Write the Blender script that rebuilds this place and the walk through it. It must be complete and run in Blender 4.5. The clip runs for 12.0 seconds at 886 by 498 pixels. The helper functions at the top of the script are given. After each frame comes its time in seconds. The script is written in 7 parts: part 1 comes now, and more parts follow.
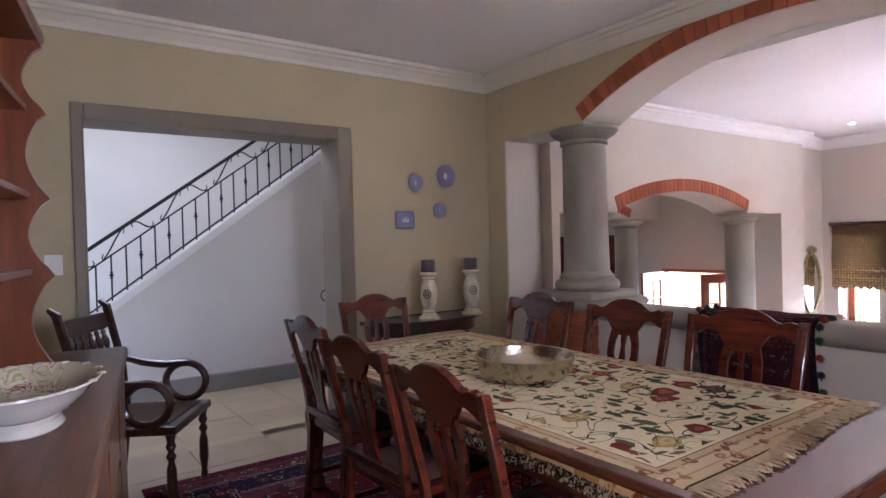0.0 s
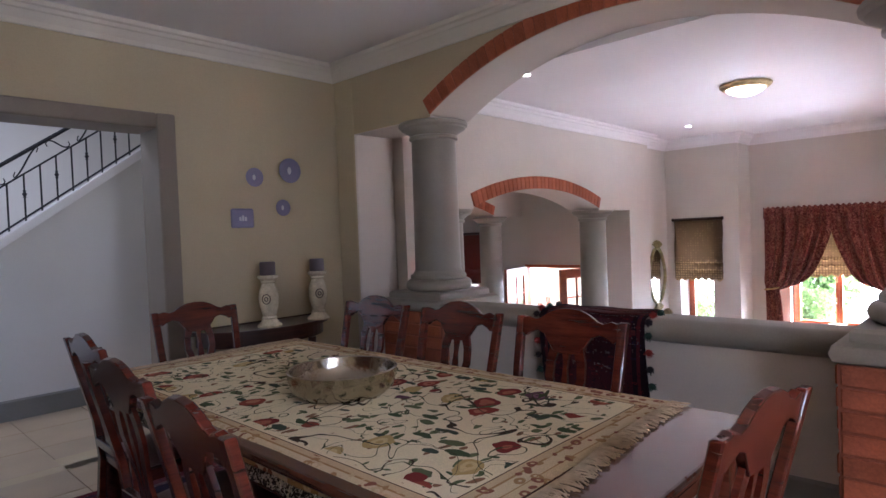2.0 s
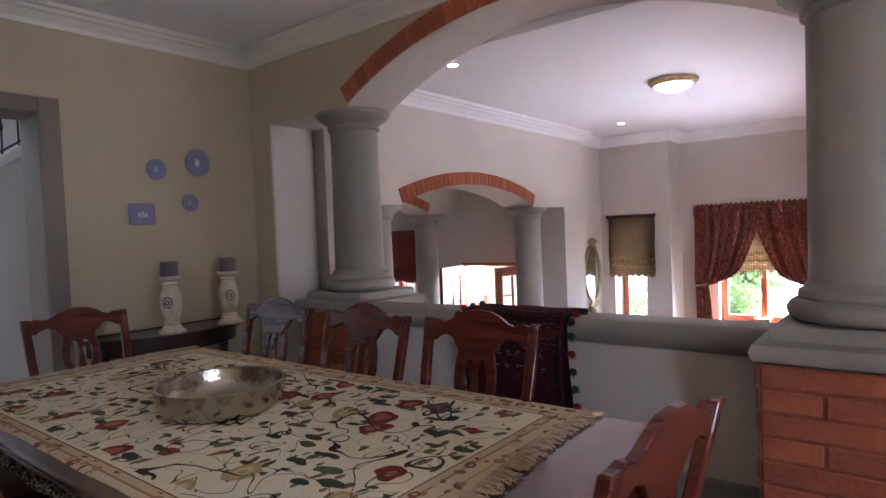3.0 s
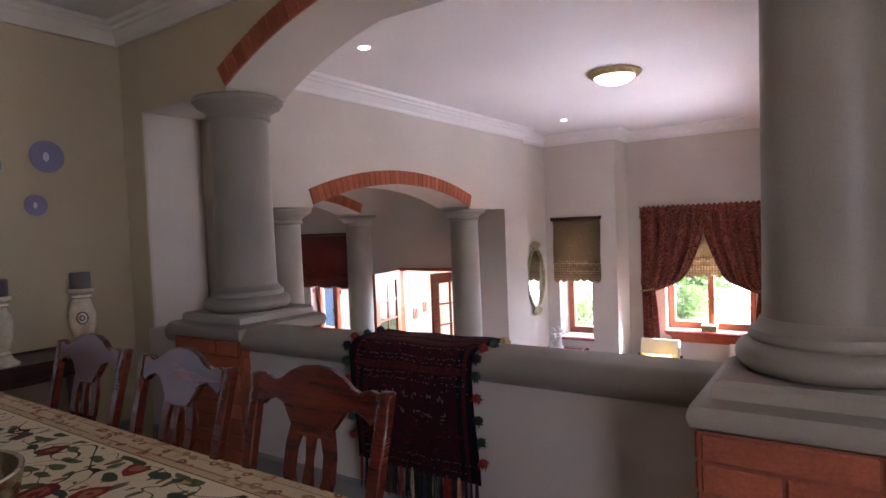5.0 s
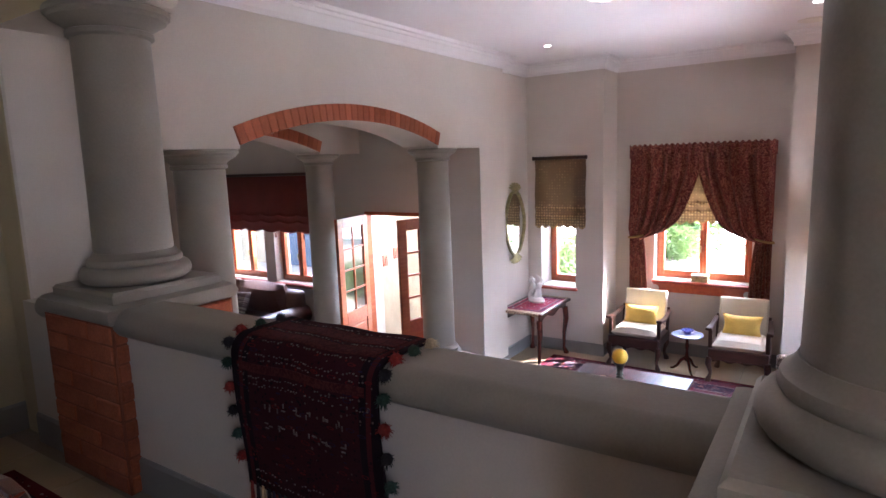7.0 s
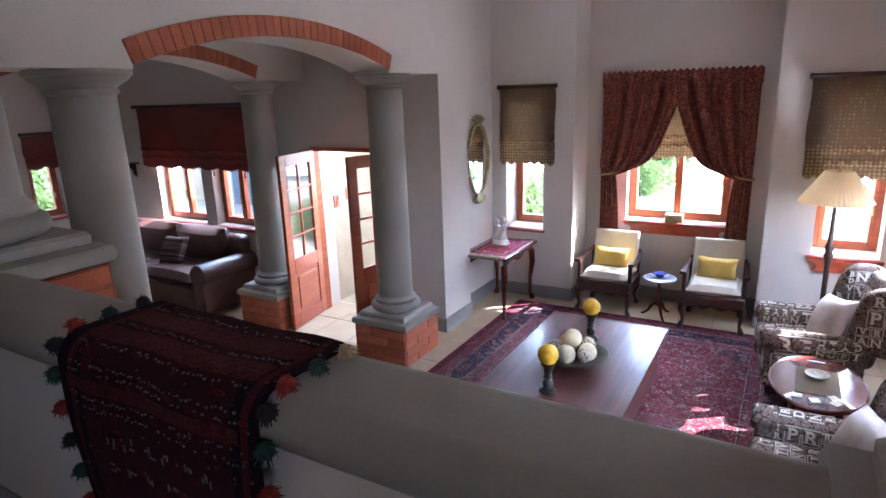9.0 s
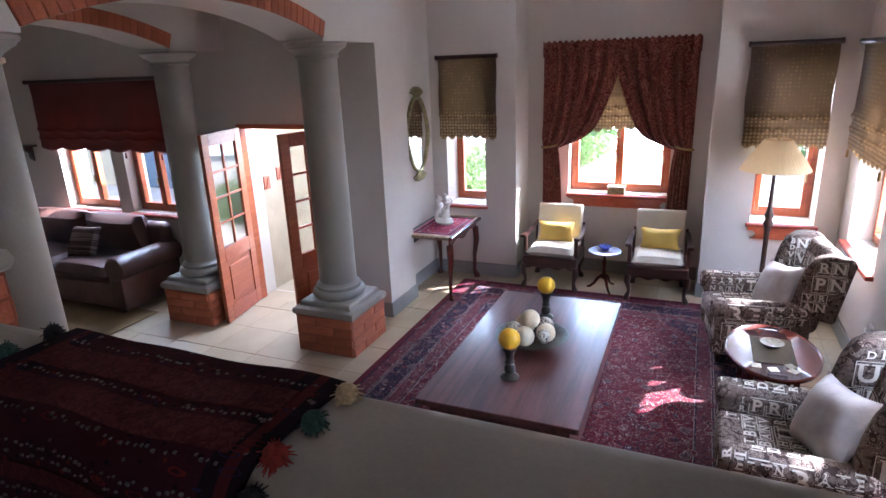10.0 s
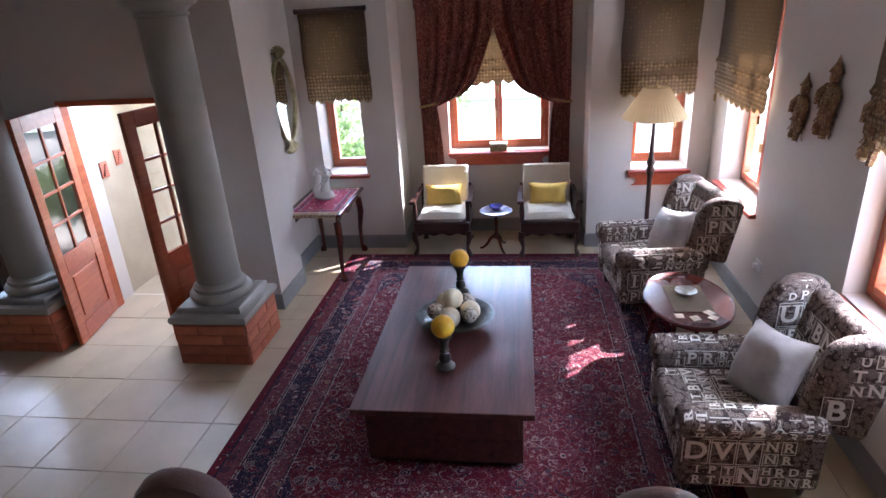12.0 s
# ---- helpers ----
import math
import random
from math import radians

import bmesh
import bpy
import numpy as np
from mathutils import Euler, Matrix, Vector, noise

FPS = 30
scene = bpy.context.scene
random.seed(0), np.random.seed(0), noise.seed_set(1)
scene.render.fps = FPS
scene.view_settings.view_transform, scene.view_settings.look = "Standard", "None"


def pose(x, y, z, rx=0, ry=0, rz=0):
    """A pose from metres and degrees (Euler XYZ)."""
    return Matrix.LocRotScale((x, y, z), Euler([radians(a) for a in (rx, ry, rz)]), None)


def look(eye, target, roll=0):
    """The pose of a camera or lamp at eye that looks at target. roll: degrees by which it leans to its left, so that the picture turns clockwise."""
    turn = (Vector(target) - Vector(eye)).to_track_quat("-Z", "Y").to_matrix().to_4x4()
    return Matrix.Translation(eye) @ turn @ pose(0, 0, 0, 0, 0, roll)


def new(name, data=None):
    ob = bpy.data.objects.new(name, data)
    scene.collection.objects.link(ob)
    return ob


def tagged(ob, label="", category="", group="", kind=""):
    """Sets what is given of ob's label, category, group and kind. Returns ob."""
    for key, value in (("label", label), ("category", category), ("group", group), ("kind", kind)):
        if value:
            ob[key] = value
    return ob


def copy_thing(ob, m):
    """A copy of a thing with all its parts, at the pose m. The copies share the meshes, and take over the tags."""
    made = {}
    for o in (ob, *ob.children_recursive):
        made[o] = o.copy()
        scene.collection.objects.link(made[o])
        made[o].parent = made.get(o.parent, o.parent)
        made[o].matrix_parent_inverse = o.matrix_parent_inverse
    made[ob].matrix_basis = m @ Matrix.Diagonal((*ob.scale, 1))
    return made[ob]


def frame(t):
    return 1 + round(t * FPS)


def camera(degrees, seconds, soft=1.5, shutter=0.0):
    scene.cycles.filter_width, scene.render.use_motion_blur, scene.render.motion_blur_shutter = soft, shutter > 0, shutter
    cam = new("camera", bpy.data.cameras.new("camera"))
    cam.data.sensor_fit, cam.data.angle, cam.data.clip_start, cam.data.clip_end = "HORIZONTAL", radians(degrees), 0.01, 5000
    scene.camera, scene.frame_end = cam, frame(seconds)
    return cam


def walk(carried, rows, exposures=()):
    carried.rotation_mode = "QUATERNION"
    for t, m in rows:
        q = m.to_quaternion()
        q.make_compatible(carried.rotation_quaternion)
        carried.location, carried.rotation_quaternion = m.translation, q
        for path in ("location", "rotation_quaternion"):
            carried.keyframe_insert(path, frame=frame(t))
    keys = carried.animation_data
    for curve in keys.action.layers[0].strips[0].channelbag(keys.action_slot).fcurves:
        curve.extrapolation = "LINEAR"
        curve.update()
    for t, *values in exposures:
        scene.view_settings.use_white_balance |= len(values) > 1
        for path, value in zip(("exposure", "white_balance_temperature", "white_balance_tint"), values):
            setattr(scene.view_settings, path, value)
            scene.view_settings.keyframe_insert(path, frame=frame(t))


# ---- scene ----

cam = camera(73.3, 12.0)
PATH = [
    (0, (0.295, 0.352, 1.391), (1.452, 1.984, 1.363), -1.6),
    (0.5, (0.365, 0.352, 1.391), (1.599, 1.925, 1.361), -1.8),
    (1, (0.449, 0.361, 1.382), (1.758, 1.873, 1.347), -2.0),
    (1.5, (0.541, 0.368, 1.385), (1.927, 1.809, 1.343), -2.2),
    (2, (0.663, 0.37, 1.394), (2.114, 1.745, 1.344), -2.2),
    (2.5, (0.798, 0.374, 1.386), (2.313, 1.68, 1.33), -2.3),
    (3, (0.945, 0.396, 1.371), (2.514, 1.634, 1.31), -2.4),
    (3.5, (1.123, 0.424, 1.383), (2.733, 1.609, 1.317), -2.4),
    (5.5, (1.838, 0.525, 1.454), (3.498, 1.636, 1.363), -2.3),
    (6, (2.056, 0.555, 1.488), (3.712, 1.664, 1.323), -2.2),
    (6.5, (2.208, 0.604, 1.48), (3.86, 1.708, 1.251), -2.2),
    (7, (2.396, 0.675, 1.497), (4.042, 1.774, 1.203), -2.1),
    (9, (2.994, 0.958, 1.449), (4.66, 1.939, 0.938), -2.0),
    (9.5, (3.096, 1.118, 1.417), (4.806, 1.992, 0.859), -2.2),
    (10, (3.187, 1.25, 1.423), (4.938, 2.01, 0.825), -2.3),
    (10.5, (3.252, 1.428, 1.394), (5.039, 2.076, 0.772), -2.8),
    (11, (3.319, 1.574, 1.452), (5.123, 2.102, 0.768), -2.7),
    (11.5, (3.422, 1.692, 1.448), (5.24, 2.087, 0.714), -3.2),
    (12, (3.526, 1.828, 1.476), (5.355, 2.097, 0.713), -3.5),
]
EXPOSURES = [(0.0, 4.3, 5600, 27), (1.0, 4.1, 5550, 26), (2.5, 3.85, 5400, 25), (3.5, 3.78, 5400, 25), (5.5, 3.62, 5700, 27), (7.0, 3.6, 5600, 24), (9.0, 3.4, 5200, 19), (10.5, 3.08, 5250, 20), (12.0, 2.82, 5300, 21)]
walk(cam, [(t, look(eye, target, roll)) for t, eye, target, roll in PATH], EXPOSURES)

# ---- world, sun, large lights ----
SUN_WAY = Vector((-0.75, 1.0, -1.1)).normalized()
world = bpy.data.worlds.new("sky")
scene.world = world
world.use_nodes = True
wn = world.node_tree.nodes
sky = wn.new("ShaderNodeTexSky")
sky.sky_type = "NISHITA"
sky.sun_disc = False
sky.sun_elevation = math.asin(-SUN_WAY.z)
sky.sun_rotation = math.atan2(-SUN_WAY.x, -SUN_WAY.y)
world.node_tree.links.new(sky.outputs[0], wn["Background"].inputs[0])
wn["Background"].inputs[1].default_value = 0.15
sun = new("sun", bpy.data.lights.new("sun", "SUN"))
sun.data.energy, sun.data.angle, sun.data.color = 5.0, radians(0.5), (1.0, 0.94, 0.85)
sun.matrix_world = look((12, -6, 8), Vector((12, -6, 8)) + SUN_WAY)


def daylight_fill(x, y, z, w, h, way, power, color=(0.76, 0.88, 1.0)):
    """An added area lamp, kept out of view, in place of daylight."""
    lamp = new("daylight_fill", bpy.data.lights.new("daylight_fill", "AREA"))
    lamp.data.shape, lamp.data.size, lamp.data.size_y = "RECTANGLE", w, h
    lamp.data.energy, lamp.data.color = power, color
    lamp.matrix_world = look((x, y, z), Vector((x, y, z)) + Vector(way))
    return lamp


daylight_fill(11.45, 2.1, 1.25, 1.5, 1.2, (-1, 0, -0.75), 37.2)
daylight_fill(11.15, 3.87, 1.15, 0.7, 1.2, (-1, 0, -0.75), 21.6)
daylight_fill(11.15, 0.40, 1.15, 0.7, 1.2, (-1, 0, -0.75), 21.6)
daylight_fill(9.11, -1.1, 1.15, 1.2, 1.2, (0, 1, -0.75), 22.8)
daylight_fill(6.47, -1.1, 1.15, 1.3, 1.2, (0, 1, -0.75), 22.8)
daylight_fill(8.98, 5.33, 1.04, 1.1, 0.3, (-1, 0, -0.6), 13)
daylight_fill(9.35, 7.95, 1.25, 2.0, 1.0, (-1, 0, -0.75), 45.6)
daylight_fill(7.7, 11.4, 1.1, 0.6, 0.8, (0, -1, -0.75), 4.2)
# lamps added below the sills, in place of light thrown up by the sunlit terrace
daylight_fill(11.5, 2.1, -0.95, 1.5, 0.7, (-1, 0, 0.7), 24, (0.98, 0.96, 0.94))
daylight_fill(9.11, -1.2, -1.0, 1.2, 0.7, (0, 1, 0.7), 20.4, (0.98, 0.96, 0.94))
daylight_fill(6.47, -1.2, -1.0, 1.3, 0.7, (0, 1, 0.7), 20.4, (0.98, 0.96, 0.94))
# lamp at the unseen south window that is added for the dining room
daylight_fill(1.2, -1.36, 1.75, 0.7, 0.9, (0, 1, -0.35), 1.5, (1.0, 0.97, 0.93))
# unseen lamp added high in the stair hall, where no opening is built
daylight_fill(1.2, 6.02, 3.4, 1.8, 0.7, (0.0, -0.3, -1), 2.2, (0.90, 0.94, 1.0))

# ---- materials ----
def material(name, base, rough=0.6, metal=0.0, vary=0.12, scale=3.0, grain=0.0, grain_scale=120.0, bump=0.0, bump_scale=60.0, coat=0.0, stretch=(1, 1, 1), object_vary=0.0, spec=0.5):
    """Principled material with broad stains, fine grain and relief in object space."""
    m = bpy.data.materials.new(name)
    m.use_nodes = True
    nt = m.node_tree
    p = nt.nodes["Principled BSDF"]
    p.inputs["Roughness"].default_value = rough
    p.inputs["Metallic"].default_value = metal
    p.inputs["Coat Weight"].default_value = coat
    p.inputs["Coat Roughness"].default_value = 0.12
    p.inputs["Specular IOR Level"].default_value = spec
    tc = nt.nodes.new("ShaderNodeTexCoord")
    mp = nt.nodes.new("ShaderNodeMapping")
    mp.inputs["Scale"].default_value = stretch
    nt.links.new(tc.outputs["Object"], mp.inputs[0])
    n1 = nt.nodes.new("ShaderNodeTexNoise")
    n1.inputs["Scale"].default_value, n1.inputs["Detail"].default_value = scale, 4
    n2 = nt.nodes.new("ShaderNodeTexNoise")
    n2.inputs["Scale"].default_value, n2.inputs["Detail"].default_value = grain_scale, 3
    for n in (n1, n2):
        nt.links.new(mp.outputs[0], n.inputs["Vector"])
    r1 = nt.nodes.new("ShaderNodeMapRange")
    r1.inputs["From Min"].default_value, r1.inputs["From Max"].default_value = 0.3, 0.7
    r1.inputs["To Min"].default_value, r1.inputs["To Max"].default_value = 1 - vary, 1 + vary
    nt.links.new(n1.outputs["Fac"], r1.inputs[0])
    r2 = nt.nodes.new("ShaderNodeMapRange")
    r2.inputs["From Min"].default_value, r2.inputs["From Max"].default_value = 0.3, 0.7
    r2.inputs["To Min"].default_value, r2.inputs["To Max"].default_value = 1 - grain, 1 + grain
    nt.links.new(n2.outputs["Fac"], r2.inputs[0])
    mul = nt.nodes.new("ShaderNodeMath")
    mul.operation = "MULTIPLY"
    nt.links.new(r1.outputs[0], mul.inputs[0])
    nt.links.new(r2.outputs[0], mul.inputs[1])
    val = mul.outputs[0]
    if object_vary:
        info = nt.nodes.new("ShaderNodeObjectInfo")
        r3 = nt.nodes.new("ShaderNodeMapRange")
        r3.inputs["To Min"].default_value, r3.inputs["To Max"].default_value = 1 - object_vary, 1 + object_vary
        nt.links.new(info.outputs["Random"], r3.inputs[0])
        mul2 = nt.nodes.new("ShaderNodeMath")
        mul2.operation = "MULTIPLY"
        nt.links.new(val, mul2.inputs[0])
        nt.links.new(r3.outputs[0], mul2.inputs[1])
        val = mul2.outputs[0]
    sc = nt.nodes.new("ShaderNodeVectorMath")
    sc.operation = "SCALE"
    sc.inputs[0].default_value = base
    nt.links.new(val, sc.inputs["Scale"])
    nt.links.new(sc.outputs[0], p.inputs["Base Color"])
    if bump:
        n3 = nt.nodes.new("ShaderNodeTexNoise")
        n3.inputs["Scale"].default_value, n3.inputs["Detail"].default_value = bump_scale, 4
        nt.links.new(mp.outputs[0], n3.inputs["Vector"])
        b = nt.nodes.new("ShaderNodeBump")
        b.inputs["Strength"].default_value, b.inputs["Distance"].default_value = bump, 0.01
        nt.links.new(n3.outputs["Fac"], b.inputs["Height"])
        nt.links.new(b.outputs[0], p.inputs["Normal"])
    return m


def wood(name, dark, light, rough=0.32, scale=2.2, stretch=(1, 1, 12), coat=0.25, ring=9.0):
    """Varnished wood with streaks along the local axis that has the small stretch."""
    m = bpy.data.materials.new(name)
    m.use_nodes = True
    nt = m.node_tree
    p = nt.nodes["Principled BSDF"]
    p.inputs["Roughness"].default_value, p.inputs["Coat Weight"].default_value = rough, coat
    p.inputs["Coat Roughness"].default_value = 0.15
    tc = nt.nodes.new("ShaderNodeTexCoord")
    mp = nt.nodes.new("ShaderNodeMapping")
    mp.inputs["Scale"].default_value = stretch
    nt.links.new(tc.outputs["Object"], mp.inputs[0])
    n1 = nt.nodes.new("ShaderNodeTexNoise")
    n1.inputs["Scale"].default_value, n1.inputs["Detail"].default_value, n1.inputs["Distortion"].default_value = scale, 6, 0.6
    nt.links.new(mp.outputs[0], n1.inputs["Vector"])
    n2 = nt.nodes.new("ShaderNodeTexNoise")
    n2.inputs["Scale"].default_value, n2.inputs["Detail"].default_value = scale * ring, 4
    nt.links.new(mp.outputs[0], n2.inputs["Vector"])
    add = nt.nodes.new("ShaderNodeMath")
    add.operation = "MULTIPLY_ADD"
    add.inputs[1].default_value = 0.45
    nt.links.new(n2.outputs["Fac"], add.inputs[0])
    nt.links.new(n1.outputs["Fac"], add.inputs[2])
    ramp = nt.nodes.new("ShaderNodeValToRGB")
    ramp.color_ramp.elements[0].position, ramp.color_ramp.elements[1].position = 0.5, 0.95
    ramp.color_ramp.elements[0].color, ramp.color_ramp.elements[1].color = (*dark, 1), (*light, 1)
    nt.links.new(add.outputs[0], ramp.inputs[0])
    nt.links.new(ramp.outputs[0], p.inputs["Base Color"])
    b = nt.nodes.new("ShaderNodeBump")
    b.inputs["Strength"].default_value, b.inputs["Distance"].default_value = 0.12, 0.004
    nt.links.new(n2.outputs["Fac"], b.inputs["Height"])
    nt.links.new(b.outputs[0], p.inputs["Normal"])
    return m


def glass(name="window_glass"):
    m = bpy.data.materials.new(name)
    m.use_nodes = True
    p = m.node_tree.nodes["Principled BSDF"]
    p.inputs["Base Color"].default_value = (0.97, 0.99, 0.98, 1)
    p.inputs["Roughness"].default_value = 0.01
    p.inputs["Transmission Weight"].default_value = 1.0
    p.inputs["IOR"].default_value = 1.45
    return m


def glow(name, color, power):
    m = bpy.data.materials.new(name)
    m.use_nodes = True
    p = m.node_tree.nodes["Principled BSDF"]
    p.inputs["Base Color"].default_value = (0.8, 0.75, 0.65, 1)
    p.inputs["Emission Color"].default_value = (*color, 1)
    p.inputs["Emission Strength"].default_value = power
    return m


M_WALL = material("plaster_pale_grey", (0.58, 0.53, 0.465), 0.75, vary=0.05, scale=1.2, grain=0.03, bump=0.12, bump_scale=25)
M_WALL_D = material("plaster_beige", (0.50, 0.42, 0.27), 0.7, vary=0.05, scale=1.2, grain=0.03, bump=0.12, bump_scale=25)
M_WALL_S = material("plaster_stair", (0.62, 0.60, 0.58), 0.75, vary=0.05, scale=1.2, grain=0.03, bump=0.1, bump_scale=25)
M_CEIL = material("ceiling_white", (0.78, 0.76, 0.75), 0.8, vary=0.03, scale=0.8, grain=0.02, bump=0.05, bump_scale=30)
M_CORNICE = material("cornice_cream", (0.72, 0.68, 0.60), 0.6, vary=0.04, grain=0.02)
M_STONE = material("column_grey_paint", (0.275, 0.25, 0.21), 0.45, vary=0.10, scale=2.0, grain=0.05, bump=0.12, bump_scale=18)
M_TRIM = material("trim_taupe_paint", (0.23, 0.19, 0.145), 0.5, vary=0.08, scale=2.0, grain=0.04, bump=0.1, bump_scale=20)
M_SKIRT = material("skirting_grey", (0.22, 0.215, 0.20), 0.5, vary=0.08, grain=0.04)
M_BRICK = material("brick_orange", (0.38, 0.105, 0.045), 0.75, vary=0.2, scale=9, grain=0.15, grain_scale=90, bump=0.35, bump_scale=70, object_vary=0.18)
M_MORTAR = material("mortar", (0.27, 0.085, 0.045), 0.9, vary=0.15, scale=12, grain=0.1, bump=0.3)
M_TILE = material("floor_tile_cream", (0.41, 0.315, 0.20), 0.38, vary=0.09, scale=2.5, grain=0.04, bump=0.04, object_vary=0.05)
M_GROUT = material("grout", (0.30, 0.25, 0.19), 0.9, vary=0.1, grain=0.1)
M_MERANTI = wood("meranti_orange", (0.33, 0.065, 0.020), (0.46, 0.115, 0.035), 0.33)
M_MERANTI_X = wood("meranti_long", (0.30, 0.052, 0.018), (0.42, 0.09, 0.03), 0.3, stretch=(12, 1, 12))
M_SILL = wood("sill_red_timber", (0.25, 0.030, 0.014), (0.34, 0.055, 0.022), 0.62, stretch=(12, 1, 12))
M_MAHOG = wood("mahogany", (0.035, 0.007, 0.005), (0.125, 0.022, 0.011), 0.25, coat=0.5)
M_DARKW = wood("dark_wood", (0.018, 0.008, 0.006), (0.06, 0.022, 0.014), 0.3, coat=0.3)
M_TABLE = wood("table_wood", (0.045, 0.014, 0.008), (0.15, 0.05, 0.028), 0.2, stretch=(12, 1, 12), coat=0.5, scale=1.6)
M_COFFEE = wood("coffee_table_wood", (0.035, 0.010, 0.009), (0.12, 0.038, 0.030), 0.42, stretch=(1, 14, 14), coat=0.12, scale=1.4)
M_LEATHER = material("leather_brown", (0.10, 0.048, 0.036), 0.45, vary=0.3, scale=4, grain=0.15, bump=0.3, bump_scale=120)
M_IRON = material("black_iron", (0.02, 0.02, 0.022), 0.5, metal=0.6, vary=0.2, grain=0.1)
M_BRASS = material("antique_brass", (0.45, 0.33, 0.16), 0.4, metal=0.9, vary=0.2, scale=20, grain=0.1)
M_GLASS = glass()
M_DOME = glow("lamp_dome", (1.0, 0.86, 0.58), 1.0)
M_SPOT = glow("downlight", (1.0, 0.92, 0.8), 2.7)
M_WHITE = material("white_enamel", (0.75, 0.74, 0.72), 0.35, vary=0.04)


def pattern(name, ramp_stops, scale=8.0, detail=0.0, rough=0.85, stretch=(1, 1, 1), weave=300.0, kind="voronoi", coords="Object", randomness=1.0, bump=0.25):
    """A woven cloth: a ramp over a cell or noise pattern, with a fine weave."""
    m = bpy.data.materials.new(name)
    m.use_nodes = True
    nt = m.node_tree
    p = nt.nodes["Principled BSDF"]
    p.inputs["Roughness"].default_value = rough
    p.inputs["Specular IOR Level"].default_value = 0.2
    tc = nt.nodes.new("ShaderNodeTexCoord")
    mp = nt.nodes.new("ShaderNodeMapping")
    mp.inputs["Scale"].default_value = stretch
    nt.links.new(tc.outputs[coords], mp.inputs[0])
    if kind == "voronoi":
        t = nt.nodes.new("ShaderNodeTexVoronoi")
        t.inputs["Scale"].default_value, t.inputs["Randomness"].default_value = scale, randomness
        val = t.outputs["Distance"]
    else:
        t = nt.nodes.new("ShaderNodeTexNoise")
        t.inputs["Scale"].default_value, t.inputs["Detail"].default_value, t.inputs["Distortion"].default_value = scale, 3, 1.6
        val = t.outputs["Fac"]
    nt.links.new(mp.outputs[0], t.inputs["Vector"])
    ramp = nt.nodes.new("ShaderNodeValToRGB")
    ramp.color_ramp.interpolation = "CONSTANT" if detail == 0 else "LINEAR"
    while len(ramp.color_ramp.elements) < len(ramp_stops):
        ramp.color_ramp.elements.new(0.5)
    for e, (pos, col) in zip(ramp.color_ramp.elements, ramp_stops):
        e.position, e.color = pos, (*col, 1)
    nt.links.new(val, ramp.inputs[0])
    w = nt.nodes.new("ShaderNodeTexNoise")
    w.inputs["Scale"].default_value = weave
    nt.links.new(tc.outputs["Object"], w.inputs["Vector"])
    r = nt.nodes.new("ShaderNodeMapRange")
    r.inputs["To Min"].default_value, r.inputs["To Max"].default_value = 0.7, 1.3
    nt.links.new(w.outputs["Fac"], r.inputs[0])
    sc = nt.nodes.new("ShaderNodeVectorMath")
    sc.operation = "SCALE"
    nt.links.new(ramp.outputs[0], sc.inputs[0])
    nt.links.new(r.outputs[0], sc.inputs["Scale"])
    nt.links.new(sc.outputs[0], p.inputs["Base Color"])
    b = nt.nodes.new("ShaderNodeBump")
    b.inputs["Strength"].default_value, b.inputs["Distance"].default_value = bump, 0.003
    nt.links.new(w.outputs["Fac"], b.inputs["Height"])
    nt.links.new(b.outputs[0], p.inputs["Normal"])
    return m


M_CURTAIN = pattern("curtain_red_damask", [(0.0, (0.20, 0.034, 0.026)), (0.42, (0.10, 0.018, 0.015)), (0.49, (0.34, 0.14, 0.09)), (0.55, (0.11, 0.018, 0.015)), (0.7, (0.22, 0.055, 0.04))], 16, 1, 0.7, kind="noise")
M_BLIND = pattern("blind_woven_beige", [(0.0, (0.62, 0.47, 0.27)), (0.30, (0.34, 0.24, 0.135)), (0.5, (0.09, 0.06, 0.04))], 27, 1, 0.85, randomness=0.15)
M_BLIND_RED = material("blind_dark_red", (0.15, 0.03, 0.022), 0.7, vary=0.15, scale=3, grain=0.15, grain_scale=300, bump=0.1, bump_scale=300)
M_CREAM = material("upholstery_cream", (0.54, 0.49, 0.39), 0.85, vary=0.06, scale=6, grain=0.12, grain_scale=260, bump=0.2, bump_scale=260)
M_YELLOW = material("cushion_yellow", (0.56, 0.37, 0.065), 0.75, vary=0.12, scale=8, grain=0.12, grain_scale=220, bump=0.3, bump_scale=160)
M_SILVER = material("cushion_silver_satin", (0.37, 0.325, 0.295), 0.38, metal=0.25, vary=0.15, scale=9, grain=0.05, bump=0.4, bump_scale=14)
M_LETTERS = pattern("upholstery_scroll_brown", [(0.0, (0.36, 0.28, 0.22)), (0.10, (0.05, 0.031, 0.025)), (0.20, (0.36, 0.28, 0.22)), (0.27, (0.05, 0.031, 0.025)), (0.37, (0.36, 0.28, 0.22)), (0.43, (0.05, 0.031, 0.025)), (0.55, (0.36, 0.28, 0.22)), (0.60, (0.05, 0.031, 0.025))], 34, 0, 0.8, randomness=0.8)
M_LETTER = material("letter_ivory", (0.68, 0.61, 0.51), 0.8, vary=0.1, scale=20, grain=0.12, grain_scale=300)
M_TASSEL = material("tassel_gold", (0.30, 0.19, 0.06), 0.8, vary=0.2, scale=30, grain=0.2)
M_CERAMIC = material("ceramic_white", (0.70, 0.68, 0.63), 0.15, vary=0.05, scale=8, coat=0.4)
M_CERAMIC_Y = material("ceramic_cream", (0.62, 0.55, 0.40), 0.25, vary=0.15, scale=25, grain=0.08, coat=0.3)
M_CANDLE = material("candle_grey", (0.13, 0.10, 0.11), 0.5, vary=0.08)
